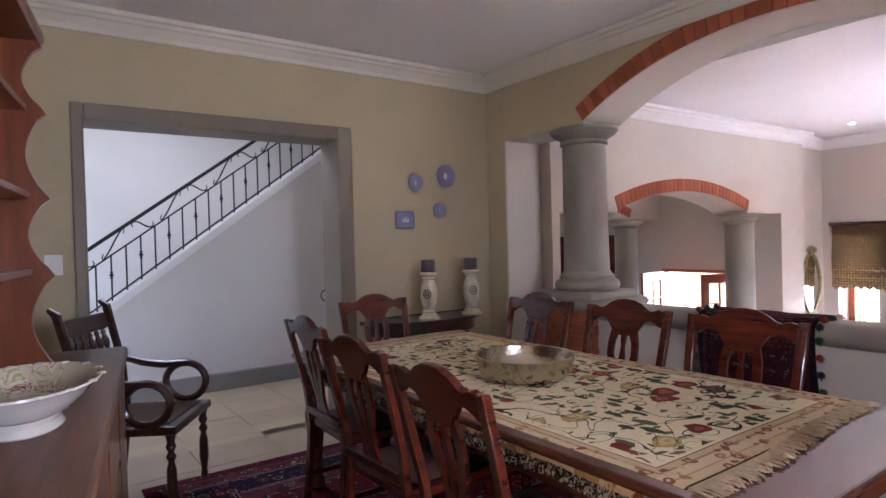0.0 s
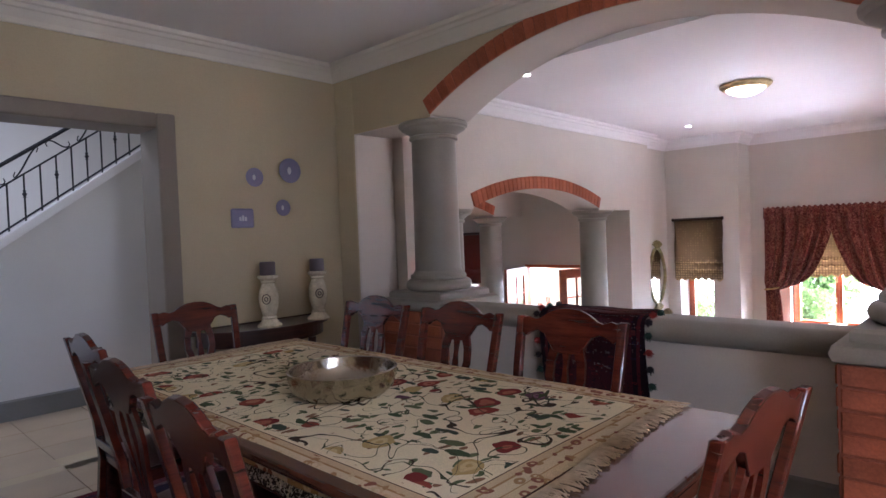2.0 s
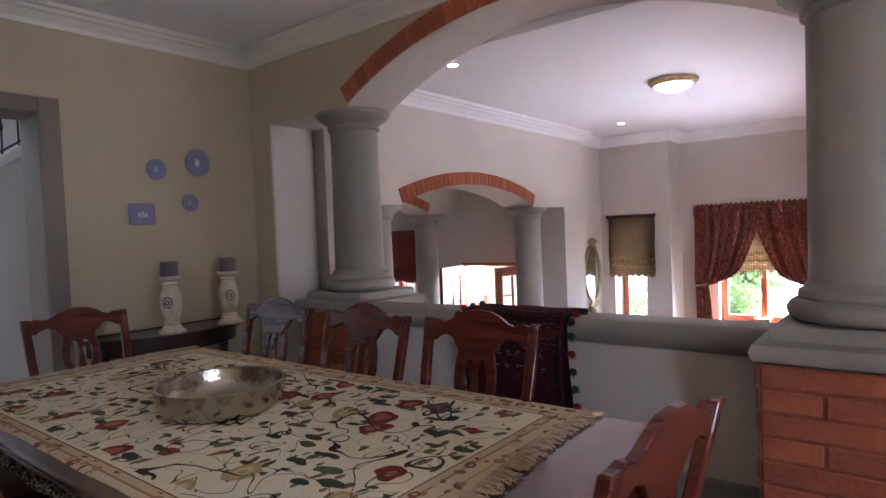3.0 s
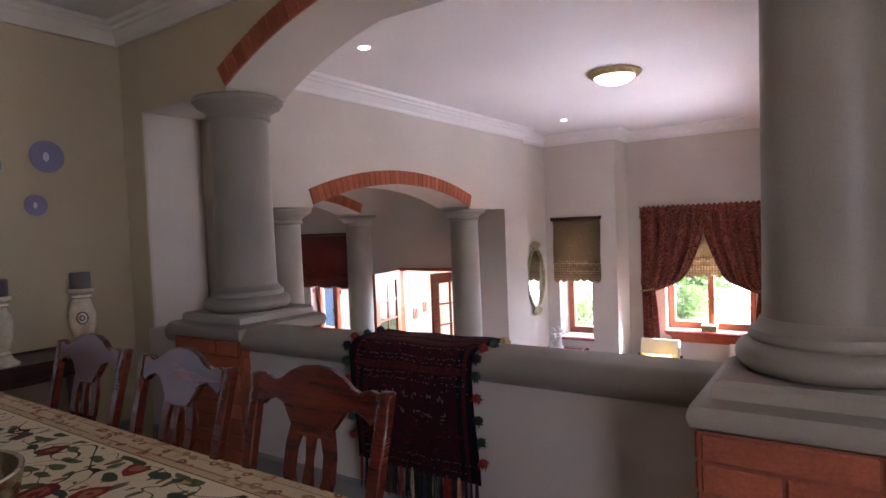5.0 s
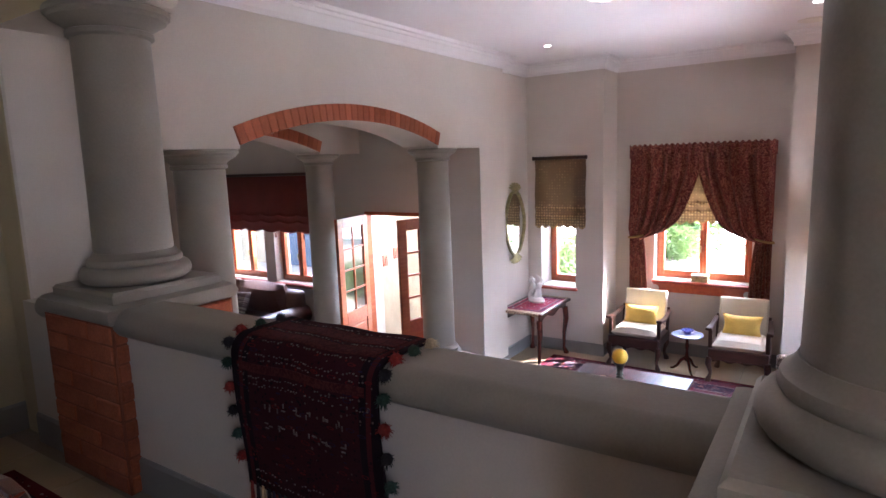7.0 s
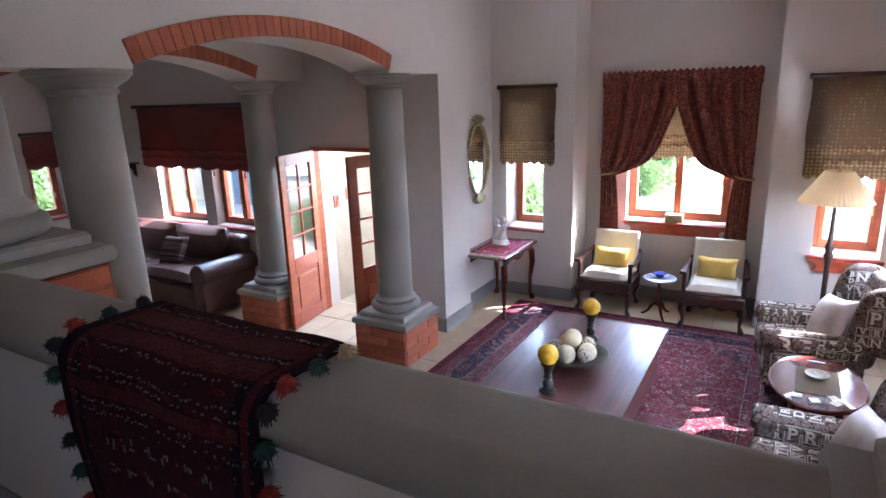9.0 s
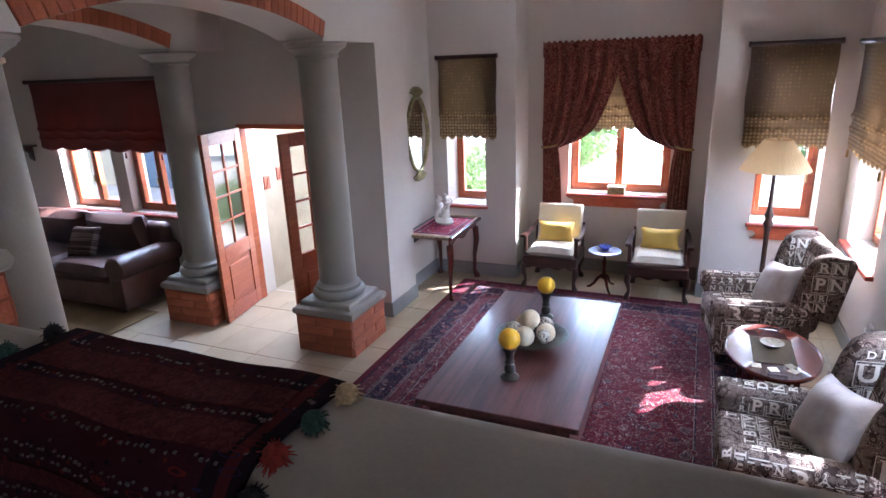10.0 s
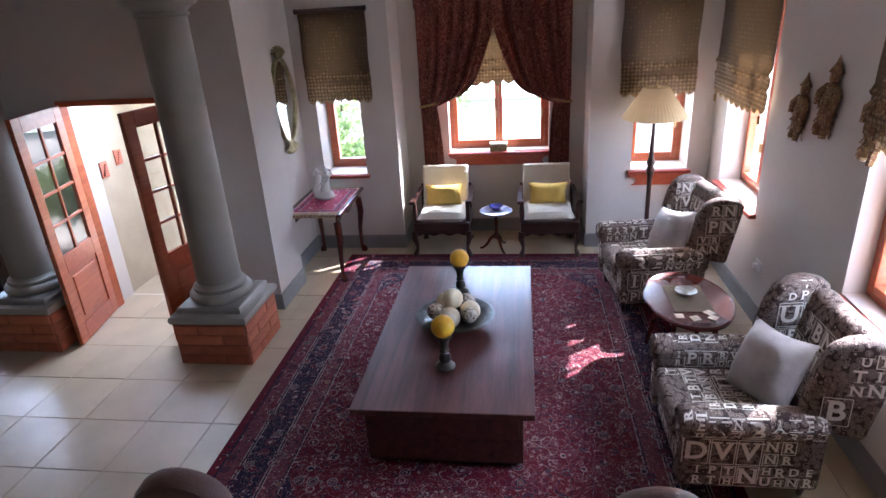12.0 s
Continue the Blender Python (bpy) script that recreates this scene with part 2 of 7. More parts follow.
M_CANDLE_Y = material("candle_yellow", (0.80, 0.45, 0.02), 0.4, vary=0.12, scale=20)
M_BLUE = material("jasper_blue", (0.23, 0.22, 0.36), 0.5, vary=0.06, grain=0.04)
M_RELIEF = material("jasper_white", (0.62, 0.62, 0.68), 0.6)
M_GILT = material("gilt_green", (0.30, 0.26, 0.13), 0.45, metal=0.6, vary=0.35, scale=18, grain=0.2, bump=0.4, bump_scale=60)
M_MIRROR = material("mirror_silver", (0.85, 0.87, 0.87), 0.03, metal=1.0, vary=0.01)
M_PEWTER = material("pewter_dark", (0.10, 0.095, 0.08), 0.35, metal=0.85, vary=0.25, scale=18, bump=0.3, bump_scale=30)
M_OUT_WALL = material("terrace_wall_cream", (0.42, 0.34, 0.23), 0.8, vary=0.08, scale=3, grain=0.05, bump=0.3, bump_scale=12)
M_PAVE = material("terrace_paving", (0.42, 0.36, 0.28), 0.7, vary=0.12, scale=3, grain=0.08, bump=0.2)
M_GROUND = material("lawn_ground", (0.09, 0.12, 0.04), 0.9, vary=0.3, scale=2, grain=0.3, grain_scale=60)
M_LEAF = material("foliage", (0.11, 0.17, 0.06), 0.5, vary=0.35, scale=3, grain=0.2, grain_scale=20, object_vary=0.2)
M_BARK = material("bark", (0.09, 0.065, 0.045), 0.9, vary=0.3, scale=8, bump=0.5, bump_scale=30)
M_SLATE = material("shutter_blue_grey", (0.08, 0.11, 0.15), 0.6, vary=0.1)
M_TERRACOTTA = material("terracotta_red", (0.42, 0.13, 0.07), 0.7, vary=0.15, scale=30)
M_ROSE = material("enamel_green", (0.10, 0.30, 0.24), 0.4, vary=0.1)


def see_through(mat, share, color):
    """Lets part of the light pass through a thin cloth."""
    nt = mat.node_tree
    out = next(n for n in nt.nodes if n.type == "OUTPUT_MATERIAL")
    t = nt.nodes.new("ShaderNodeBsdfTranslucent")
    t.inputs[0].default_value = (*color, 1)
    mix = nt.nodes.new("ShaderNodeMixShader")
    mix.inputs[0].default_value = share
    nt.links.new(nt.nodes["Principled BSDF"].outputs[0], mix.inputs[1])
    nt.links.new(t.outputs[0], mix.inputs[2])
    nt.links.new(mix.outputs[0], out.inputs[0])


see_through(M_BLIND, 0.30, (0.38, 0.28, 0.17))
see_through(M_LEAF, 0.5, (0.22, 0.34, 0.10))
see_through(M_BLIND_RED, 0.15, (0.20, 0.03, 0.02))

# ---- mesh helpers ----
def part(name, bm, mat, parent=None, label="", smooth=False, m=None):
    """Links a bmesh as one mesh object, under a thing or a part where one is given."""
    me = bpy.data.meshes.new(name)
    bmesh.ops.recalc_face_normals(bm, faces=bm.faces)
    bm.to_mesh(me)
    bm.free()
    for one in (mat if isinstance(mat, (list, tuple)) else (mat,)):
        me.materials.append(one)
    if smooth:
        me.polygons.foreach_set("use_smooth", [True] * len(me.polygons))
        me.set_sharp_from_angle(angle=radians(40))
    ob = new(name, me)
    if parent:
        ob.parent = parent
    if m is not None:
        ob.matrix_basis = m
    if label:
        ob["label"] = label
    return ob


def share(name, source, parent, m, label=""):
    """Another object on the mesh of source."""
    ob = new(name, source.data)
    ob.parent = parent
    ob.matrix_basis = m
    if label:
        ob["label"] = label
    return ob


def thing(name, m, label, category, group="", kind=""):
    """An Empty at the base of a thing."""
    ob = new(name)
    ob.empty_display_size = 0.1
    ob.matrix_basis = m
    return tagged(ob, label, category, group, kind)


def box(x0, x1, y0, y1, z0, z1, bevel=0.0, seg=2, bm=None):
    own = bmesh.new()
    bmesh.ops.create_cube(own, size=1)
    for v in own.verts:
        v.co = (x0 + (v.co.x + 0.5) * (x1 - x0), y0 + (v.co.y + 0.5) * (y1 - y0), z0 + (v.co.z + 0.5) * (z1 - z0))
    if bevel:
        bmesh.ops.bevel(own, geom=own.edges[:], offset=bevel, segments=seg, affect="EDGES", profile=0.5)
    if bm is None:
        return own
    return join(bm, own)


def join(bm, other):
    me = bpy.data.meshes.new("tmp")
    other.to_mesh(me)
    other.free()
    bm.from_mesh(me)
    bpy.data.meshes.remove(me)
    return bm


def moved(bm, m):
    bmesh.ops.transform(bm, matrix=m, verts=bm.verts)
    return bm


def lathe(profile, seg=28, bm=None, sx=1.0, sy=1.0):
    """A turned body from (radius, z) pairs, bottom to top."""
    own = bmesh.new()
    rings = []
    for r, z in profile:
        rings.append([own.verts.new((sx * r * math.cos(2 * math.pi * i / seg), sy * r * math.sin(2 * math.pi * i / seg), z)) for i in range(seg)])
    for a, b in zip(rings, rings[1:]):
        for i in range(seg):
            own.faces.new((a[i], a[(i + 1) % seg], b[(i + 1) % seg], b[i]))
    own.faces.new(rings[0][::-1])
    own.faces.new(rings[-1])
    return own if bm is None else join(bm, own)


def prism(outline, depth, bm=None, bevel=0.0):
    """An outline of (a, b) in the xz plane, made deep along +y."""
    own = bmesh.new()
    front = [own.verts.new((a, 0, b)) for a, b in outline]
    face = own.faces.new(front)
    back = bmesh.ops.extrude_face_region(own, geom=[face])
    bmesh.ops.translate(own, vec=(0, depth, 0), verts=[g for g in back["geom"] if isinstance(g, bmesh.types.BMVert)])
    if bevel:
        sharp = [e for e in own.edges if len(e.link_faces) == 2 and e.calc_face_angle(0) > 0.9]
        bmesh.ops.bevel(own, geom=sharp, offset=bevel, segments=2, affect="EDGES", profile=0.5)
    return own if bm is None else join(bm, own)


def tube(points, radius, seg=8, bm=None, closed=False):
    """A round bar along points; radius may be a list."""
    own = bmesh.new()
    pts = [Vector(p) for p in points]
    n = len(pts)
    radii = radius if isinstance(radius, (list, tuple)) else [radius] * n
    rings = []
    side = None
    for i, p in enumerate(pts):
        a = pts[(i - 1) % n] if closed or i else p
        b = pts[(i + 1) % n] if closed or i < n - 1 else p
        way = (b - a).normalized()
        if side is None:
            side = way.orthogonal().normalized()
        side = (side - way * side.dot(way)).normalized()
        up = way.cross(side)
        rings.append([own.verts.new(p + radii[i] * (math.cos(2 * math.pi * k / seg) * side + math.sin(2 * math.pi * k / seg) * up)) for k in range(seg)])
    pairs = list(zip(rings, rings[1:])) + ([(rings[-1], rings[0])] if closed else [])
    for a, b in pairs:
        for k in range(seg):
            own.faces.new((a[k], a[(k + 1) % seg], b[(k + 1) % seg], b[k]))
    if not closed:
        own.faces.new(rings[0][::-1])
        own.faces.new(rings[-1])
    return own if bm is None else join(bm, own)


def sheet(nu, nv, place, thick=0.0):
    """A cloth of nu x nv cells; place(u, v) gives a point. thick adds a back side."""
    own = bmesh.new()
    grid = [[own.verts.new(place(i / nu, j / nv)) for j in range(nv + 1)] for i in range(nu + 1)]
    for i in range(nu):
        for j in range(nv):
            own.faces.new((grid[i][j], grid[i + 1][j], grid[i + 1][j + 1], grid[i][j + 1]))
    if thick:
        bmesh.ops.recalc_face_normals(own, faces=own.faces)
        own.normal_update()
        back = [[own.verts.new(v.co - v.normal * thick) for v in row] for row in grid]
        for i in range(nu):
            for j in range(nv):
                own.faces.new((back[i][j], back[i][j + 1], back[i + 1][j + 1], back[i + 1][j]))
        rim = [(i, 0) for i in range(nu)] + [(nu, j) for j in range(nv)] + [(i, nv) for i in range(nu, 0, -1)] + [(0, j) for j in range(nv, 0, -1)]
        for (i, j), (k, l) in zip(rim, rim[1:] + rim[:1]):
            own.faces.new((grid[i][j], grid[k][l], back[k][l], back[i][j]))
    return own


def cushion(w, d, h, n=10, puff=0.5, waist=0.06):
    """A soft pad on the xy plane, w x d, h thick in the middle, centred."""
    own = bmesh.new()

    def side(s):
        rows = []
        for i in range(n + 1):
            row = []
            for j in range(n + 1):
                u, v = 2 * i / n - 1, 2 * j / n - 1
                k = max(0.0, (1 - u ** 4) * (1 - v ** 4)) ** puff
                pinch = 1 - waist * (1 - u * u) * (v ** 2) - waist * (1 - v * v) * (u ** 2)
                row.append(own.verts.new((u * w / 2 * pinch, v * d / 2 * pinch, s * k * h / 2)))
            rows.append(row)
        for i in range(n):
            for j in range(n):
                own.faces.new((rows[i][j], rows[i + 1][j], rows[i + 1][j + 1], rows[i][j + 1]))
    side(1)
    side(-1)
    bmesh.ops.remove_doubles(own, verts=own.verts, dist=0.0005)
    return own


def slab_with_holes(axis, a0, a1, z0, z1, t0, t1, holes=()):
    """A wall along x or y from a0 to a1, between t0 and t1 across, with openings (a, b, z, z) right through."""
    own = bmesh.new()
    cuts_a = sorted({a0, a1, *[h[0] for h in holes], *[h[1] for h in holes]})
    cuts_z = sorted({z0, z1, *[h[2] for h in holes], *[h[3] for h in holes]})

    def solid(i, j):
        if not (0 <= i < len(cuts_a) - 1 and 0 <= j < len(cuts_z) - 1):
            return False
        ca, cz = (cuts_a[i] + cuts_a[i + 1]) / 2, (cuts_z[j] + cuts_z[j + 1]) / 2
        return not any(h[0] < ca < h[1] and h[2] < cz < h[3] for h in holes)

    def at(a, t, z):
        return own.verts.new((a, t, z) if axis == "x" else (t, a, z))

    for i in range(len(cuts_a) - 1):
        for j in range(len(cuts_z) - 1):
            if not solid(i, j):
                continue
            a, b, c, d = cuts_a[i], cuts_a[i + 1], cuts_z[j], cuts_z[j + 1]
            for t in (t0, t1):
                own.faces.new([at(*q) for q in ((a, t, c), (b, t, c), (b, t, d), (a, t, d))])
            for ok, e in ((solid(i - 1, j), a), (solid(i + 1, j), b)):
                if not ok:
                    own.faces.new([at(*q) for q in ((e, t0, c), (e, t1, c), (e, t1, d), (e, t0, d))])
            for ok, e in ((solid(i, j - 1), c), (solid(i, j + 1), d)):
                if not ok:
                    own.faces.new([at(*q) for q in ((a, t0, e), (b, t0, e), (b, t1, e), (a, t1, e))])
    bmesh.ops.remove_doubles(own, verts=own.verts, dist=0.0001)
    return own


def setting(name, bm, mat, smooth=False, label=""):
    return tagged(part(name, bm, mat, smooth=smooth), label=label, kind="structure")


def run_profile(profile, path, closed=False):
    """A moulding: profile of (out, z) carried along a level path of (x, y), out to the left of the way."""
    own = bmesh.new()
    n = len(path)
    rings = []
    for i in range(n):
        p = Vector(path[i])
        ways = []
        if closed or i:
            ways.append((p - Vector(path[(i - 1) % n])).normalized())
        if closed or i < n - 1:
            ways.append((Vector(path[(i + 1) % n]) - p).normalized())
        lefts = [Vector((-w.y, w.x)) for w in ways]
        out = lefts[0] if len(lefts) == 1 else (lefts[0] + lefts[1]) / max(0.3, 1 + lefts[0].dot(lefts[1]))
        rings.append([own.verts.new((p.x + out.x * o, p.y + out.y * o, z)) for o, z in profile])
    k = len(profile)
    for a, b in list(zip(rings, rings[1:])) + ([(rings[-1], rings[0])] if closed else []):
        for j in range(k):
            own.faces.new((a[j], a[(j + 1) % k], b[(j + 1) % k], b[j]))
    if not closed:
        own.faces.new(rings[0])
        own.faces.new(rings[-1][::-1])
    return own

# ---- structure ----
FD, FL, CD, CL = 0.05, -1.2, 2.84, 2.72
Y_STAIR = 4.53          # dining wall with the opening to the stair hall
X_ARCH0, X_ARCH1 = 3.77, 4.20   # wall with the wide arch
Y_ARCH = 2.07           # middle of the wide arch
COL_1, COL_2 = (3.985, 3.575), (3.66, 0.54)
PED_1, PED_2, PED_3 = (7.78, 4.365), (7.91, 6.21), (4.93, 4.365)


def arc_points(a0, a1, z0, rise, n=28):
    """Points of a flat segmental arch from a0 to a1."""
    half = abs(a1 - a0) / 2
    r = (half * half + rise * rise) / (2 * rise)
    mid, zc = (a0 + a1) / 2, z0 + rise - r
    top = math.asin(half / r)
    s = 1 if a1 > a0 else -1
    return [(mid + s * r * math.sin(-top + 2 * top * i / n), zc + r * math.cos(-top + 2 * top * i / n)) for i in range(n + 1)]


def arch_wall(a_left, jamb_l, s0, s1, jamb_r, a_right, z_soffit, z_spring, rise, z_top, depth):
    """The part of a wall over an arch between two flat lintels, in the xz plane."""
    line = [(a_left, z_top), (a_left, z_soffit), (s0, z_soffit)]
    if abs(z_spring - z_soffit) < 0.001:
        line = line[:-1]
    line += arc_points(s0, s1, z_spring, rise)
    if abs(z_spring - z_soffit) >= 0.001:
        line.append((s1, z_soffit))
    line += [(a_right, z_soffit), (a_right, z_top)]
    return prism(line, depth)


AXIS_Y = Matrix(((0, 1, 0, 0), (1, 0, 0, 0), (0, 0, 1, 0), (0, 0, 0, 1)))   # swaps x and y

# dining room and stair hall
setting("wall_dining_stair", slab_with_holes("x", -0.65, X_ARCH1, -1.4, CD + 0.1, Y_STAIR, 4.80, [(0.615, 2.30, FD, 2.195)]), M_WALL_D)
setting("wall_dining_west", slab_with_holes("y", -1.6, 4.80, -1.4, CD + 0.1, -0.65, -0.35), M_WALL_D)
# the opening in the south wall is unseen, added to let light in
setting("wall_dining_south", slab_with_holes("x", -0.35, X_ARCH0, -1.4, CD + 0.1, -1.6, -1.3, [(0.8, 1.6, 0.95, 2.25)]), M_WALL_D)
setting("ceiling_dining", box(-0.35, X_ARCH0, -1.3, Y_STAIR, CD, CD + 0.1), M_CEIL)
setting("floor_dining", box(-0.65, X_ARCH1, -1.6, 6.1, -0.15, FD - 0.006), M_GROUT)
setting("wall_stair_back", slab_with_holes("x", -1.6, 5.2, -1.4, 5.2, 7.2, 7.45), M_WALL_S)
setting("wall_stair_side", slab_with_holes("y", 4.80, 7.2, -1.4, 5.2, -1.6, -1.35), M_WALL_S)
setting("wall_stair_east", slab_with_holes("y", 4.80, 7.2, -1.4, 5.2, 3.95, 4.20), M_WALL_S)
setting("ceiling_stair_hall", box(-1.6, 4.2, 4.53, 7.45, 5.2, 5.3), M_CEIL)
setting("wall_stair_upper", slab_with_holes("x", -1.6, 4.2, CD + 0.1, 5.2, 4.53, 4.80), M_WALL_S)
setting("floor_stair_hall", box(-1.35, -0.65, 4.80, 6.1, -0.15, FD - 0.006), M_GROUT)

# wall under the stairs with its sloping top, and the flight behind it
slope = [(-1.35, -0.15), (3.95, -0.15), (3.95, 3.14), (0.16, 0.40), (-1.35, 0.40)]
setting("wall_under_stairs", moved(prism(slope, 0.14), Matrix.Translation((0, 6.10, 0))), M_WALL_S)
for i in range(16):
    setting("stair_step", box(0.26 + 0.245 * i, 0.26 + 0.245 * (i + 1), 6.24, 7.2, -0.15, 0.22 + 0.177 * i + 0.1), M_TILE)

def two_tone(ob):
    """Beige on the dining side only; soffit, reveals and the lounge side are pale."""
    ob.data.materials.append(M_WALL)
    for f in ob.data.polygons:
        f.material_index = 0 if f.normal.x < -0.7 else 1
    return ob


# wide arch between dining room and lounge
bm = arch_wall(-0.135, 0, 0.75, 3.39, 0, 4.275, 2.245, 2.262, 0.36, CD + 0.1, X_ARCH1 - X_ARCH0)
two_tone(setting("wall_arch_wide", moved(moved(bm, AXIS_Y), Matrix.Translation((X_ARCH0, 0, 0))), M_WALL_D))
two_tone(setting("wall_arch_jamb_north", box(X_ARCH0, X_ARCH1, 4.275, Y_STAIR, -1.4, CD + 0.1, 0.02), M_WALL_D))
setting("wall_arch_jamb_south", box(X_ARCH0, X_ARCH1, -1.6, -0.135, -1.4, CD + 0.1, 0.02), M_WALL_D)

# parapet with a rolled coping
setting("wall_parapet", box(3.735, 3.915, -0.135, 4.275, -1.4, 0.84), M_WALL)


def coping(w, z0, z1):
    """Half-round nosing on both sides of a coping w wide, across x."""
    r = (z1 - z0) / 2
    zc, h = (z0 + z1) / 2, w / 2 - (z1 - z0) * 0.5
    pts = [(h + r * math.cos(t), zc + r * math.sin(t)) for t in [math.pi * (-0.5 + i / 10) for i in range(11)]]
    return pts + [(-x, z) for x, z in reversed(pts)]


bm = moved(prism(coping(0.285, 0.778, 0.905), 3.9), Matrix.Translation((3.822, 0.1, 0)))
tagged(part("coping", bm, M_STONE, smooth=True), kind="structure")

# lounge, hall and far room
setting("wall_arch_low", moved(arch_wall(4.20, 0, 5.12, 7.58, 0, 9.05, 1.627, 1.65, 0.21, CL + 0.1, 0.445), Matrix.Translation((0, 4.155, 0))), M_WALL)
setting("wall_arch_low_pier", box(8.44, 9.05, 4.155, 4.60, -1.4, 1.627, 0.0), M_WALL)
setting("wall_arch_low_west", box(4.20, 4.30, 4.155, 4.60, -1.4, 1.627), M_WALL)
setting("wall_alcove", box(9.05, 10.75, 4.30, 4.60, -1.4, CL + 0.1), M_WALL)
WIN_1 = (3.60, 4.10, -0.28, 1.40)
WIN_2 = (1.53, 2.70, -0.18, 1.45)
WIN_3 = (0.10, 0.68, -0.30, 1.40)
WIN_R1 = (8.60, 9.62, -0.32, 1.40)
WIN_R2 = (5.93, 7.09, -0.32, 1.40)
setting("wall_east_north", slab_with_holes("y", 3.22, 4.30, -1.4, CL + 0.1, 10.0, 10.55, [WIN_1]), M_WALL)
setting("wall_east_bay", slab_with_holes("y", 1.0, 3.35, -1.4, CL + 0.1, 10.55, 10.85, [WIN_2]), M_WALL)
setting("wall_east_south", slab_with_holes("y", -0.50, 1.13, -1.4, CL + 0.1, 10.0, 10.55, [WIN_3]), M_WALL)
setting("wall_south", slab_with_holes("x", 4.20, 10.0, -1.4, CL + 0.1, -0.50, -0.12, [WIN_R1, WIN_R2]), M_WALL)
setting("wall_lounge_west", box(3.985, 4.20, -0.12, 0.20, -1.4, 0.8), M_WALL)
setting("ceiling_lounge", box(X_ARCH1, 10.85, -0.5, 4.60, CL, CL + 0.1), M_CEIL)
setting("ceiling_hall", box(X_ARCH1, 8.75, 4.60, 10.9, CL, CL + 0.1), M_CEIL)
DOOR = (4.72, 5.95, FL, 0.86)
TV_1, TV_2 = (8.02, 8.98, -0.24, 1.30), (6.95, 7.80, -0.24, 1.30)
setting("wall_door", slab_with_holes("y", 4.60, 10.9, -1.4, CL + 0.1, 8.45, 8.75, [DOOR, TV_1, TV_2]), M_WALL)
setting("wall_arch_far", moved(arch_wall(4.20, 0, 5.26, 7.72, 0, 8.45, 1.627, 1.65, 0.21, CL, 0.44), Matrix.Translation((0, 5.99, 0))), M_WALL)
setting("wall_far_north", slab_with_holes("x", 3.0, 8.45, -1.4, CL + 0.1, 10.6, 10.9, [(7.48, 7.92, -0.2, 1.0)]), M_WALL)
setting("wall_far_west", box(3.0, 4.2, 7.45, 10.6, -1.4, CL + 0.1), M_WALL)
setting("wall_hall_west", box(4.0, 4.2, 4.80, 7.45, -1.4, 5.2), M_WALL)
setting("floor_lounge", box(3.0, 10.85, -0.5, 10.9, -1.4, FL - 0.006), M_GROUT)

# cornices and skirtings
CORN = [(0, 0), (0.0, -0.13), (0.02, -0.13), (0.025, -0.10), (0.06, -0.055), (0.075, -0.05), (0.085, -0.03), (0.11, -0.025), (0.12, 0)]
LIST = [(o, CD + z - 0.002) for o, z in CORN]
setting("cornice_dining", run_profile(LIST, [(-0.35, -1.3), (X_ARCH0, -1.3), (X_ARCH0, Y_STAIR), (-0.35, Y_STAIR)], True), M_CORNICE)
LIST = [(o, CL + z * 1.15 - 0.002) for o, z in CORN]
setting("cornice_lounge", run_profile(LIST, [(X_ARCH1, -0.12), (10.0, -0.12), (10.0, 1.13), (10.55, 1.13), (10.55, 3.22), (10.0, 3.22), (10.0, 4.30), (9.05, 4.30), (9.05, 4.155), (X_ARCH1, 4.155)], True), M_CEIL)
SK = [(0, 0), (0.014, 0), (0.014, 0.15), (0.006, 0.165), (0, 0.165)]
for nm, path in (
    ("skirting_lounge", [(X_ARCH1, -0.12), (10.0, -0.12), (10.0, 1.13), (10.55, 1.13), (10.55, 3.22), (10.0, 3.22), (10.0, 4.30), (9.05, 4.30), (9.05, 4.155), (8.44, 4.155), (8.44, 4.60), (8.45, 4.71)]),
    ("skirting_far", [(8.45, 5.97), (8.45, 10.6), (4.2, 10.6)]),
):
    setting(nm, run_profile([(o, FL + z) for o, z in SK], path), M_SKIRT)
band = [(-1.35, 0.33), (0.18, 0.33), (3.94, 3.05), (3.94, 3.128), (0.16, 0.395), (-1.35, 0.395)]
setting("trim_stair_edge", moved(prism(band, 0.012), Matrix.Translation((0, 6.087, 0))), M_CEIL, label="pale raised band along the stair edge")
setting("skirting_stair", run_profile([(o, FD + z) for o, z in SK], [(3.95, 6.10), (-1.35, 6.10)]), M_SKIRT)
setting("skirting_parapet", run_profile([(o, FD + z) for o, z in SK], [(3.735, 0.1), (3.735, 4.275)]), M_SKIRT)
setting("skirting_dining", run_profile([(o, FD + z) for o, z in SK], [(X_ARCH0, Y_STAIR), (2.42, Y_STAIR)]), M_SKIRT)

# grey trim of the opening to the stair hall
bm = bmesh.new()
box(0.555, 0.625, Y_STAIR - 0.02, 4.83, FD, 2.285, 0.012, bm=bm)
box(2.285, 2.41, Y_STAIR - 0.02, 4.83, FD, 2.285, 0.012, bm=bm)
box(0.625, 2.285, Y_STAIR - 0.018, 4.828, 2.18, 2.285, 0.012, bm=bm)
setting("trim_opening", bm, M_TRIM, label="grey painted trim round the opening to the stairs")


